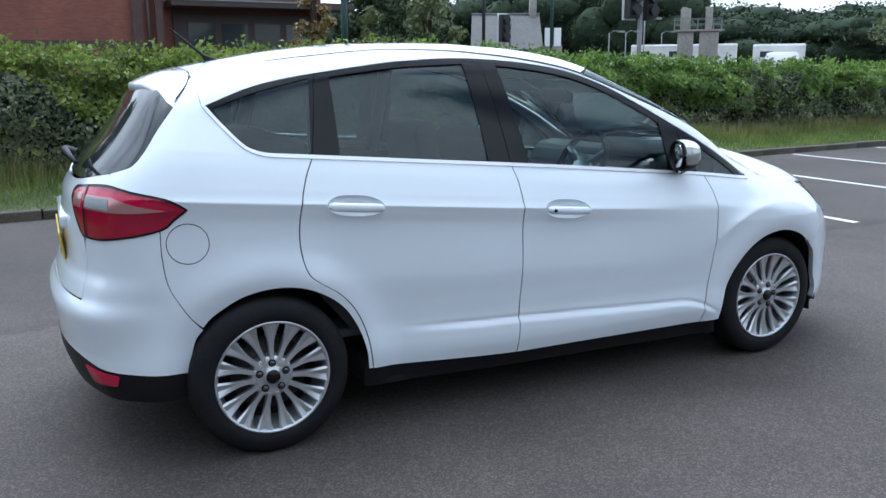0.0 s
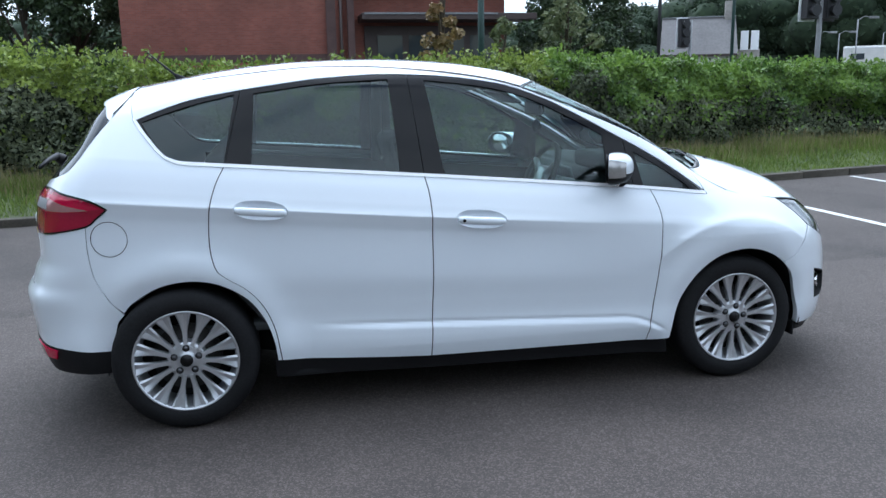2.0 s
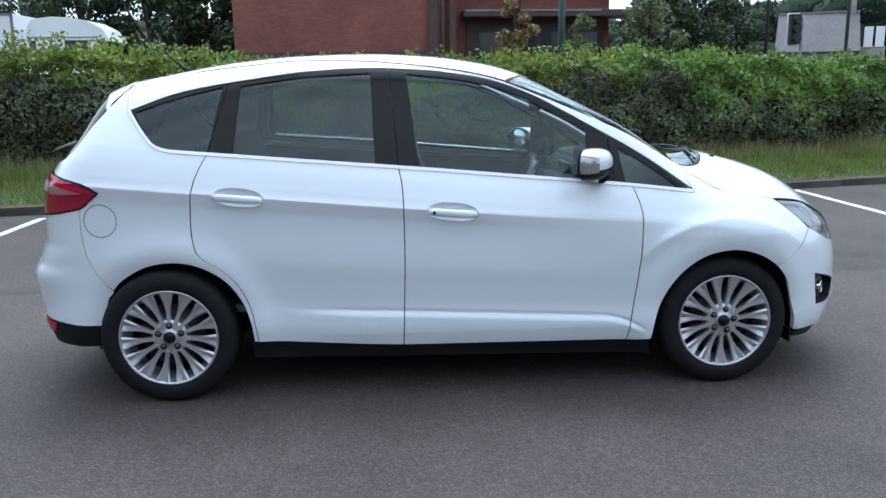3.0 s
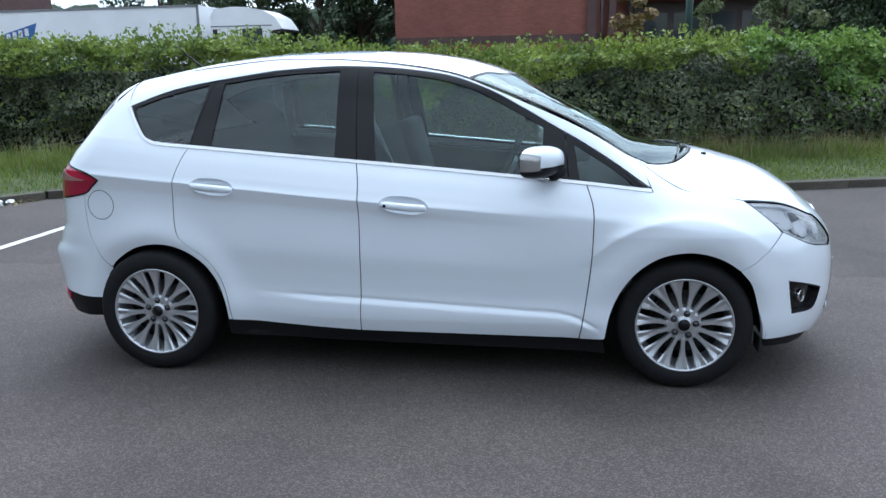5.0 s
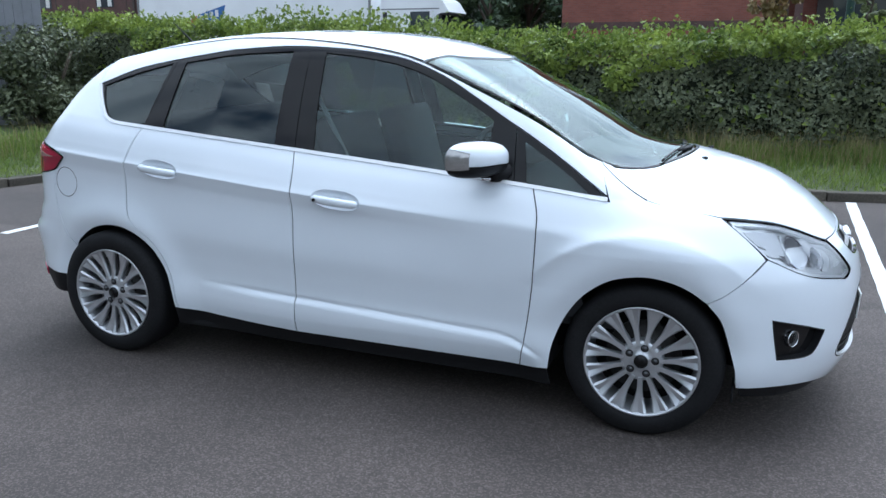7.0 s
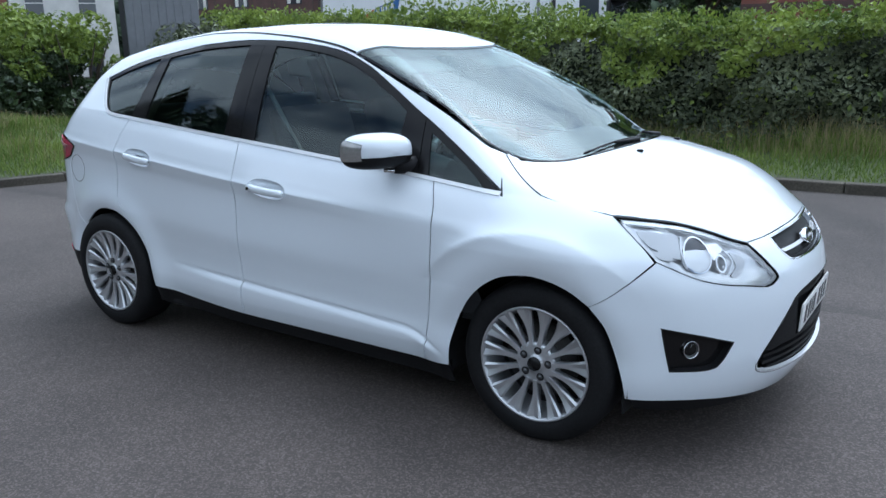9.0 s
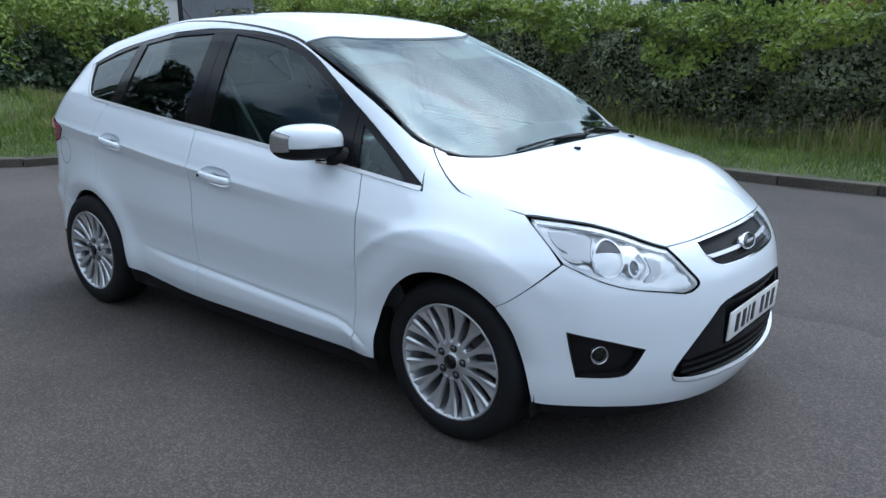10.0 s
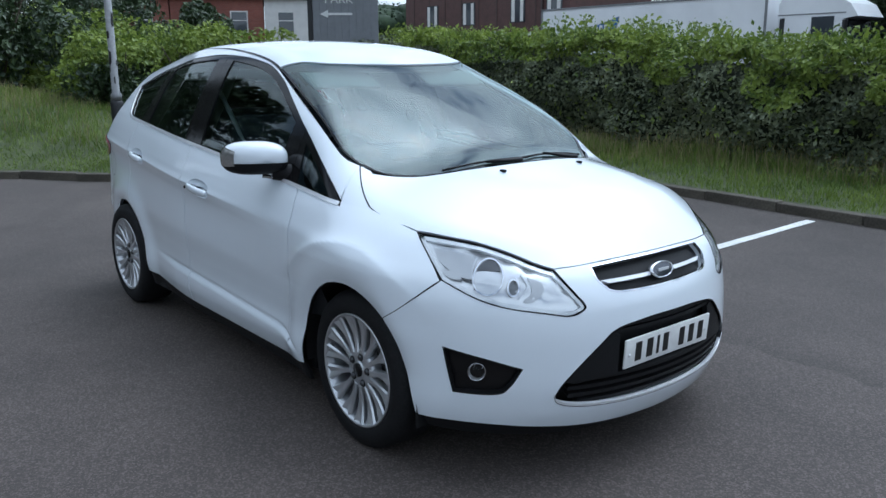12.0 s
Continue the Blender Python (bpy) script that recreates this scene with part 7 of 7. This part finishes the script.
def brick_hall():
    b = empty("brick_hall", "large red brick hall with dark band and flat canopy", "building", at=Matrix.Translation((0, 34, 0)))
    box_part("wall", (9.6, 9, 6.2), (-2.2, 4.5, 3.1), BRICK, b)
    box_part("wall", (8.0, 8, 6.2), (6.6, 5.2, 3.1), BRICK, b)
    box_part("brick_band", (9.62, 0.06, 0.34), (-2.2, -0.01, 2.72), BRICK_DARK, b, label="dark brick course")
    for x, w in ((2.05, 0.42), (2.95, 0.30)):
        box_part("pilaster", (w, 0.30, 6.2), (x, -0.10, 3.1), BRICK_DARK, b)
    bm = bmesh.new()
    tube_bm(bm, [(2.5, -0.12, 0), (2.5, -0.12, 6.2)], 0.07, 8)
    part("drainpipe", bm, BROWN, b)
    box_part("canopy", (8.2, 2.0, 0.30), (7.5, 0.2, 4.50), BROWN, b, 0.03, "dark flat canopy with a pale edge")
    box_part("canopy_edge", (6.2, 0.05, 0.08), (6.6, -0.83, 4.62), GALV, b)
    box_part("recess", (6.6, 0.10, 3.2), (7.0, 1.13, 2.6), BROWN, b, label="dark shopfront under the canopy")
    for k in range(4):
        box_part("window", (1.2, 0.06, 1.5), (4.9 + 1.5 * k, 1.06, 3.0), PANE, b)
    box_part("roof", (18.4, 9.6, 0.3), (1.9, 4.8, 6.35), BROWN, b)
    return b


brick_hall()


def lorry():
    t = empty("lorry", "white articulated lorry with a printed trailer parked behind the hedge", "lorry", at=Matrix.Translation((0, 33, 0)))
    tr = box_part("trailer", (14.0, 2.5, 3.45), (-23.2, 1.25, 2.87), WHITE, t, 0.04)
    box_part("trailer_skirt", (13.6, 2.3, 0.5), (-23.2, 1.25, 0.9), GALV, t, 0.03)
    box_part("trailer_edge", (14.02, 0.04, 0.10), (-23.2, -0.02, 4.56), GALV, tr)
    for x in (-30.15, -16.25):
        box_part("corner_post", (0.12, 0.04, 3.4), (x, -0.02, 2.87), GALV, tr)
    bm = bmesh.new()
    vs = [bm.verts.new(p) for p in ((-26.6, -0.006, 2.45), (-24.95, -0.006, 2.75), (-24.54, -0.006, 3.98), (-26.3, -0.006, 3.50))]
    bm.faces.new(vs)
    part("blue_print", bm, BLUE, tr, "blue printed flag panel", smooth=False)
    bm = bmesh.new()
    vs = [bm.verts.new(p) for p in ((-27.6, -0.005, 2.3), (-26.64, -0.005, 2.45), (-26.34, -0.005, 3.48), (-27.1, -0.005, 3.1))]
    bm.faces.new(vs)
    part("red_print", bm, ORANGE, tr, smooth=False)
    for x, z in ((-26.1, 3.32), (-26.25, 2.82)):
        for q in range(4):
            bm = bmesh.new()
            box_bm(bm, (0.20, 0.008, 0.34), (x + q * 0.33, -0.012, z + 0.08 * q), 0.0)
            part("print_bar", bm, LETTER, tr, smooth=False)
    # cab: a side outline drawn across its width
    prof = [(-15.65, 0.5), (-15.65, 4.05), (-15.45, 4.36), (-14.6, 4.46), (-13.9, 4.43), (-13.1, 4.28), (-12.5, 3.95), (-12.15, 3.42), (-12.75, 3.34), (-12.45, 1.9), (-12.40, 0.5)]
    bm = bmesh.new()
    a = [bm.verts.new((x, 0.0, z)) for x, z in prof]
    c = [bm.verts.new((x, 2.45, z)) for x, z in prof]
    bm.faces.new(a)
    bm.faces.new(c[::-1])
    for i in range(len(prof)):
        j = (i + 1) % len(prof)
        bm.faces.new((a[j], a[i], c[i], c[j]))
    bmesh.ops.recalc_face_normals(bm, faces=bm.faces)
    cab = part("cab", bm, WHITE, t, smooth=False)
    box_part("cab_window", (0.98, 0.03, 0.95), (-13.62, -0.012, 2.98), PANE, cab)
    box_part("cab_vent", (0.22, 0.03, 1.5), (-15.45, -0.012, 2.7), BLACK, cab)
    box_part("cab_crease", (3.0, 0.02, 0.05), (-14.15, -0.01, 3.58), GALV, cab)
    box_part("windscreen", (0.05, 2.2, 1.2), (-12.56, 1.22, 2.75), PANE, cab, turn=Matrix.Rotation(radians(-12), 4, "Y"))
    box_part("sun_visor", (0.55, 2.3, 0.10), (-12.40, 1.22, 3.36), BLACK, cab, 0.02)
    box_part("cab_mirror", (0.14, 0.25, 0.75), (-12.55, -0.25, 2.9), BLACK, cab, 0.03)
    for x in (-14.2, -18.2, -26.2, -27.5, -28.8):
        bm = bmesh.new()
        bmesh.ops.create_cone(bm, cap_ends=True, segments=24, radius1=0.5, radius2=0.5, depth=0.35, matrix=Matrix.Translation((x, 0.3, 0.5)) @ Matrix.Rotation(radians(90), 4, "X"))
        part("wheel", bm, RUBBER, t, smooth=False)
    return t


lorry()


def shop():
    s = empty("shop_building", "dark maroon boarded shop front with a lettered sign", "building", at=Matrix.Translation((-39, 36, 0)))
    box_part("wall", (16.5, 8, 7.5), (0, 4, 3.75), MAROON, s)
    for x, z, w, h in ((2.9, 3.44, 1.7, 0.34), (4.55, 3.44, 1.5, 0.26)):
        box_part("lettering_bar", (w, 0.03, h), (x, -0.03, z), LETTER, s)
    box_part("lettering_bar", (3.2, 0.03, 0.16), (-3.2, -0.03, 3.4), LETTER, s)
    for x in (3.8, 7.0, -1.0, -5.0):
        w = box_part("window", (1.3, 0.06, 1.5), (x, -0.02, 4.95), PANE, s)
        for q in (-0.4, 0.4):
            box_part("blind", (0.28, 0.03, 1.4), (x + q, -0.06, 4.95), RENDER, w)
    box_part("drainpipe", (0.14, 0.14, 7.4), (6.0, -0.06, 3.7), BROWN, s)
    for k in range(9):
        box_part("board_joint", (0.05, 0.03, 7.4), (-7.2 + 1.8 * k, -0.012, 3.7), BROWN, s)
    return s


shop()


def sign_totem():
    s = empty("direction_sign", "tall grey ribbed sign with white arrow at the entrance", "sign", at=Matrix.Translation((-10.75, 6.95, 0.15)) @ Matrix.Rotation(radians(54), 4, "Z"))
    for k in range(9):
        box_part("slat", (0.148, 0.11, 3.6), (-0.592 + 0.148 * k, 0, 1.8), CLAD, s, 0.010)
    box_part("side_post", (0.09, 0.18, 3.7), (-0.72, 0.0, 1.85), BLACK, s)
    box_part("arrow_shaft", (0.52, 0.010, 0.045), (-0.12, -0.062, 2.37), LETTER, s)
    bm = bmesh.new()
    vs = [bm.verts.new(p) for p in ((-0.52, -0.066, 2.37), (-0.35, -0.066, 2.45), (-0.35, -0.066, 2.29))]
    bm.faces.new(vs)
    part("arrow_head", bm, LETTER, s, smooth=False)
    cu = bpy.data.curves.new("lettering", "FONT")
    cu.body, cu.size, cu.extrude = "PARK", 0.24, 0.003
    cu.materials.append(LETTER)
    t = new("lettering", cu)
    t.parent = s
    t.matrix_local = Matrix.Translation((-0.42, -0.062, 2.58)) @ Matrix.Rotation(radians(90), 4, "X")
    return s


sign_totem()


def terrace(x, y, turn, mat, label):
    h = empty("terraced_house", label, "house", "terraced houses", at=Matrix.Translation((x, y, 0)) @ Matrix.Rotation(radians(turn), 4, "Z"))
    box_part("wall", (6, 7, 6.0), (0, 3.5, 3.0), mat, h)
    bm = bmesh.new()
    vs = [bm.verts.new(p) for p in ((-3.1, -0.3, 5.9), (3.1, -0.3, 5.9), (3.1, 3.5, 8.2), (-3.1, 3.5, 8.2), (3.1, 7.3, 5.9), (-3.1, 7.3, 5.9))]
    for f in ((0, 1, 2, 3), (3, 2, 4, 5), (1, 4, 2), (0, 3, 5)):
        bm.faces.new([vs[i] for i in f])
    part("roof", bm, SLATE, h, smooth=False)
    for wx, wz in ((-1.6, 4.4), (1.4, 4.4), (-1.6, 1.8)):
        fr = box_part("window_frame", (1.15, 0.06, 1.45), (wx, -0.02, wz), RENDER, h)
        box_part("pane", (0.98, 0.03, 1.28), (wx, -0.055, wz), PANE, fr)
        box_part("glazing_bar", (0.98, 0.03, 0.06), (wx, -0.075, wz + 0.1), RENDER, fr)
    box_part("door", (0.95, 0.06, 2.1), (1.5, -0.03, 1.05), BLACK, h)
    box_part("chimney", (0.6, 0.9, 1.4), (2.3, 3.5, 8.5), BRICK, h)
    return h


terrace(-49.0, 21.6, 62, BRICK, "red brick terraced house with white window frames")
terrace(-46.2, 27.0, 62, RENDER, "white rendered terraced house with a slate roof")
terrace(-51.8, 16.2, 62, BRICK, "red brick terraced house with white window frames")


def traffic_light(x, y, top, twin, label):
    t = empty("traffic_light", label, "traffic light", "traffic lights", at=Matrix.Translation((x, y, 0)))
    bm = bmesh.new()
    tube_bm(bm, [(0, 0, 0), (0, 0, top)], 0.06, 10)
    part("pole", bm, GALV, t)
    for s in ((-1, 1) if twin else (-1,)):
        hd = box_part("signal_head", (0.34, 0.24, 1.0), (s * 0.27, 0, top - 0.45), BLACK, t, 0.03, "black signal head with three lenses")
        box_part("backing_board", (0.44, 0.02, 1.08), (s * 0.27, 0.13, top - 0.45), WHITE if s < 0 else BLACK, t, 0.005)
        for k in range(3):
            bm = bmesh.new()
            tube_bm(bm, [(s * 0.27, -0.12, top - 0.15 - 0.3 * k), (s * 0.27, -0.26, top - 0.15 - 0.3 * k)], [0.12, 0.13], 12)
            part("hood", bm, BLACK, hd, smooth=False)
    return t


traffic_light(14.0, 23.1, 3.55, False, "single black traffic light on a grey pole beyond the hedge")
traffic_light(12.07, 13.36, 3.78, True, "pair of black traffic lights with a white-edged board")


def pole(name, label, x, y, h, r, mat, arm=0.0):
    p = empty(name, label, "pole", at=Matrix.Translation((x, y, 0)))
    bm = bmesh.new()
    tube_bm(bm, [(0, 0, 0), (0, 0, h)], [r * 1.15, r], 10)
    part("shaft", bm, mat, p)
    if arm:
        bm = bmesh.new()
        tube_bm(bm, [(0, 0, h - 0.05), (arm * 0.5, 0, h + 0.15), (arm, 0, h + 0.12)], r * 0.6, 8)
        part("arm", bm, mat, p)
        box_part("lantern", (0.5, 0.2, 0.12), (arm + 0.2, 0, h + 0.1), mat, p, 0.02)
    else:
        box_part("cap", (r * 2.6, r * 2.6, 0.06), (0, 0, h + 0.02), mat, p, 0.01)
    return p


pole("sign_pole", "dark green steel pole behind the hedge", 2.85, 10.0, 4.6, 0.055, GREEN_STEEL)
pole("street_lamp", "tall dark street lamp column beyond the road", 12.16, 21.84, 8.0, 0.055, BLACK, 1.2)
pole("street_lamp", "tall dark green street lamp column beyond the road", 14.16, 20.6, 8.0, 0.05, GREEN_STEEL, -1.0)
for i, (x, y) in enumerate(((33, 42), (36, 44), (41, 46), (31, 36), (47, 47))):
    pole("street_lamp", "distant grey street lamp on the main road", x, y, 4.1 + 0.15 * i, 0.035, GALV, 0.8)


def grey_hall():
    b = empty("slate_roofed_house", "old house with large grey slate roof and chimney", "building", at=Matrix.Translation((21.54, 36.06, 0)) @ Matrix.Rotation(radians(-27), 4, "Z"))
    box_part("wall", (3.6, 3.8, 2.95), (0, 2.1, 1.475), RENDER, b)
    bm = bmesh.new()
    vs = [bm.verts.new(p) for p in ((-1.98, -0.05, 2.72), (1.98, -0.05, 2.72), (1.93, 2.1, 4.78), (-1.93, 2.1, 4.78), (1.98, 4.25, 2.72), (-1.98, 4.25, 2.72))]
    for f in ((0, 1, 2, 3), (3, 2, 4, 5), (1, 4, 2), (0, 3, 5), (0, 5, 4, 1)):
        bm.faces.new([vs[i] for i in f])
    part("roof", bm, SLATE, b, smooth=False)
    box_part("ridge", (3.9, 0.16, 0.07), (0, 2.1, 4.80), GALV, b, 0.02)
    box_part("eaves_board", (3.9, 0.04, 0.12), (0, -0.06, 2.70), BROWN, b, 0.005)
    box_part("chimney", (0.40, 0.40, 1.0), (1.55, 2.1, 5.1), CONCRETE, b, 0.02)
    for k in range(2):
        box_part("white_panel", (0.40, 0.06, 1.0), (2.35 + 0.52 * k, 1.0, 3.45), WHITE, b, 0.01)
    box_part("side_shed", (1.1, 1.4, 3.0), (2.6, 1.75, 1.5), CONCRETE, b, 0.02)
    return b


grey_hall()


def towers():
    for i, (x, y, w) in enumerate(((31.09, 32.53, 0.86), (31.98, 31.66, 1.02))):
        t = empty("concrete_tower", "weathered concrete hopper tower with a railed top", "tower", "concrete towers", at=Matrix.Translation((x, y, 0)) @ Matrix.Rotation(radians(-43), 4, "Z"))
        shaft = box_part("shaft", (w, 1.0, 3.7), (0, 0, 1.85), CONCRETE, t, 0.05)
        for k in range(3):
            box_part("formwork_rib", (0.07, 0.05, 3.5), (w * (-0.38 + 0.38 * k), -0.52, 1.8), CONCRETE, shaft, 0.01)
        box_part("upper_shaft", (0.56 - 0.18 * i, 0.6, 1.25), (-0.05, 0, 4.32), CONCRETE, t, 0.04)
        box_part("crown_block", (0.30, 0.62, 0.10), (-0.12, 0, 4.97), CONCRETE, t, 0.02)
        box_part("platform", (1.35, 1.3, 0.10), (0, 0, 3.74), CONCRETE, t, 0.01)
        for k in range(4):
            for sy in (-1, 1):
                box_part("rail_post", (0.035, 0.035, 0.6), (-0.64 + 0.427 * k, 0.62 * sy, 4.09), GALV, t)
        for sy in (-1, 1):
            for z in (4.09, 4.38):
                box_part("rail", (1.32, 0.03, 0.03), (0, 0.62 * sy, z), GALV, t)


towers()


def caravans():
    for i, (x, y, w, z, turn) in enumerate(((36.5, 38.6, 6.6, 3.25, -43), (39.9, 33.8, 3.0, 3.15, -48))):
        c = empty("static_caravan", "long pale static caravan beyond the road", "caravan", "caravans", at=Matrix.Translation((x, y, 0)) @ Matrix.Rotation(radians(turn), 4, "Z"))
        box_part("body", (w, 2.3, z - 0.6), (0, 0, 0.6 + (z - 0.6) / 2), RENDER, c, 0.10)
        box_part("roof_edge", (w + 0.04, 2.34, 0.06), (0, 0, z - 0.10), WHITE, c, 0.02)
        box_part("skirt", (w * 0.96, 2.1, 0.7), (0, 0, 0.35), CONCRETE, c)
        for k in range(max(int(w / 2.4), 1)):
            box_part("window", (0.75, 0.04, 0.36), (-w / 2 + 0.8 + 2.0 * k, -1.16, z - 0.62), PANE, c, 0.01)
    c = empty("parked_van", "small white van with a sloping windscreen beyond the hedge", "van", at=Matrix.Translation((38.2, 31.9, 0)) @ Matrix.Rotation(radians(-48), 4, "Z"))
    bm = bmesh.new()
    side = ((-1.0, 0.5), (1.0, 0.5), (1.0, 2.0), (0.75, 2.62), (-0.85, 2.62), (-1.0, 2.45))
    rows = [[bm.verts.new((x, y, z)) for x, z in side] for y in (-0.8, 0.8)]
    bm.faces.new(rows[0])
    bm.faces.new(rows[1][::-1])
    for i in range(len(side)):
        j = (i + 1) % len(side)
        bm.faces.new((rows[0][j], rows[0][i], rows[1][i], rows[1][j]))
    bmesh.ops.recalc_face_normals(bm, faces=bm.faces)
    bmesh.ops.bevel(bm, geom=list(bm.edges), offset=0.06, segments=2, affect="EDGES")
    part("body", bm, WHITE, c)
    for x in (-0.6, 0.6):
        bm = bmesh.new()
        tube_bm(bm, [(x, -0.82, 0.33), (x, 0.82, 0.33)], 0.33, 16)
        part("wheel", bm, RUBBER, c)
    bm = bmesh.new()
    tube_bm(bm, [(0.55, -0.84, 2.02), (0.55, -0.80, 2.02)], 0.26, 16)
    part("round_vent", bm, BLACK, c)


caravans()

# trees: beside the hall, and in the distance
for i, (x, y, h, cr) in enumerate(((-9.8, 38.5, 9.0, 2.6), (-12.5, 40.5, 10, 3.0), (-16.0, 41, 9.5, 3.0), (-19.5, 42, 10, 3.2), (-23, 43, 9, 3.0))):
    tree("tree", "tall dark evergreen tree beside the brick hall", x, y, h, cr, 1.5, LEAF_TREE, 11000, 0.15, 100 + i)
for i, (x, y, h, cr) in enumerate(((12.5, 34, 5.9, 2.2), (14.5, 36, 6.4, 2.3), (16.6, 37, 6.2, 2.3))):
    tree("tree", "round dark green broadleaf tree beyond the hedge", x, y, h, cr, 1.2, LEAF_TREE, 10000, 0.13, 120 + i)
for i, (x, y, h, cr) in enumerate(((-27, -7, 10, 4.0), (-26, -1, 10.5, 3.8), (-27.5, 4.5, 9.0, 3.6), (-31, 7.6, 7.0, 3.0), (-34, 13.5, 4.3, 2.2))):
    tree("tree", "broad dark green tree behind the grass bank", x, y, h, cr, 1.2, LEAF_TREE, 11000, 0.16, 180 + i, clumps=34)
tree("sapling", "thin sapling with rust-tinted leaves growing through the hedge", 1.80, 8.4, 3.3, 0.36, 1.7, LEAF_RUST, 900, 0.06, 140, clumps=16)
tree("sapling", "pale leafy sapling growing out of the hedge", 4.30, 9.6, 2.95, 0.62, 1.5, LEAF_PALE, 1100, 0.06, 141, clumps=16)
tree("sapling", "pale leafy sapling growing out of the hedge", 3.0, 9.2, 2.6, 0.34, 1.5, LEAF_PALE, 500, 0.06, 142, clumps=12)
tree("willow", "large grey-green willow beyond the road", 56, 33, 9.0, 4.6, 1.2, LEAF_PALE, 16000, 0.17, 143, clumps=40)
for i, (x, y, h, cr) in enumerate(((-4.5, -19, 7.0, 3.2), (1.8, -21, 8.5, 3.4), (9.5, -19, 5.6, 2.8), (-13, -19, 11.0, 4.4), (16, -14, 7.0, 3.0), (-13, -10.0, 8.6, 3.0), (-17, -12, 11.0, 4.3), (-9.5, -16, 9.0, 3.8), (-21, -8.5, 11.0, 4.4))):
    tree("tree", "broadleaf tree across the car park", x, y, h, cr, 1.8, LEAF_TREE, 9000, 0.24, 160 + i)


def far_woods():
    """The wooded skyline all round: shaded masses under many small leaf clumps."""
    r = np.random.default_rng(11)
    pts, fac, cv, cf = [], [], [], []
    ball = bmesh.new()
    bmesh.ops.create_icosphere(ball, subdivisions=2, radius=1.0)
    bv, bf = np.array([v.co[:] for v in ball.verts]), np.array([[v.index for v in f.verts] for f in ball.faces])
    ball.free()
    for k in range(880):
        seen = k % 5 != 0
        az = r.uniform(22, 150) if seen else r.uniform(150, 382)
        a, d = radians(az), r.uniform(95, 140)
        tall = float(np.interp(az, (22, 40, 46, 50, 58, 63, 72, 90), (9.2, 9.0, 9.6, 15.0, 15.0, 10.8, 9.6, 9.6))) if seen else 8.0
        hgt = tall * r.uniform(0.80, 1.05) * (d / 112)
        cx, cy = d * math.cos(a), d * math.sin(a)
        for q in range(3):
            c = np.array([cx + r.normal(0, 1.6), cy + r.normal(0, 1.6), hgt * (0.2 + 0.3 * q)])
            wide = np.array([3.4, 3.4, hgt * 0.22])
            cv.append(c + bv * wide * 0.86 * r.uniform(0.82, 1.1, len(bv))[:, None])
            cf.append(bf + len(bv) * len(cf))
            m = (300 if q == 2 else 190) if seen and az < 75 else 60
            v = r.normal(0, 1, (m, 3))
            v /= np.linalg.norm(v, axis=1)[:, None]
            p = c + v * wide * r.uniform(0.78, 1.12, m)[:, None]
            p[:, 2] = np.maximum(p[:, 2], 0.1)
            pts.append(p)
            fac.append(v + [0, 0, 0.4])
    ob = leaf_mesh("far_woods", np.vstack(pts), np.vstack(fac), 0.30, WOODS, None)
    tagged(ob, "distant dark green woods along the skyline", "woods", kind="stuff")
    mesh_ob("woods_shade", np.vstack(cv), np.vstack(cf), WOODS, ob)["kind"] = "stuff"


far_woods()


# litter and dead leaves blown against the kerb
def litter():
    r = np.random.default_rng(77)
    for k, (x, y, sz) in enumerate(((-5.90, 4.06, 0.075), (-5.86, 4.24, 0.055), (-6.0, 3.9, 0.035))):
        bm = bmesh.new()
        bmesh.ops.create_icosphere(bm, subdivisions=2, radius=sz)
        for v in bm.verts:
            v.co *= 0.65 + 0.5 * r.random()
            v.co.z *= 0.7
        ob = tagged(part("litter", bm, PLATE, None, smooth=False), "crumpled white paper litter beside the kerb", "litter", "litter by the kerb")
        ob.matrix_world = Matrix.Translation((x, y, sz * 0.5)) @ Matrix.Rotation(r.uniform(0, 6), 4, "Z")
    n = 70
    c = np.stack([-5.80 + r.normal(0, 0.07, n), 4.55 + r.normal(0, 0.16, n), r.uniform(0.008, 0.035, n)], 1)
    ob = leaf_mesh("dead_leaves", c, np.tile([0, -0.2, 1.0], (n, 1)), 0.045, STRAW, None)
    tagged(ob, "small heap of dry brown leaves against the kerb", "dead leaves", kind="stuff")


litter()
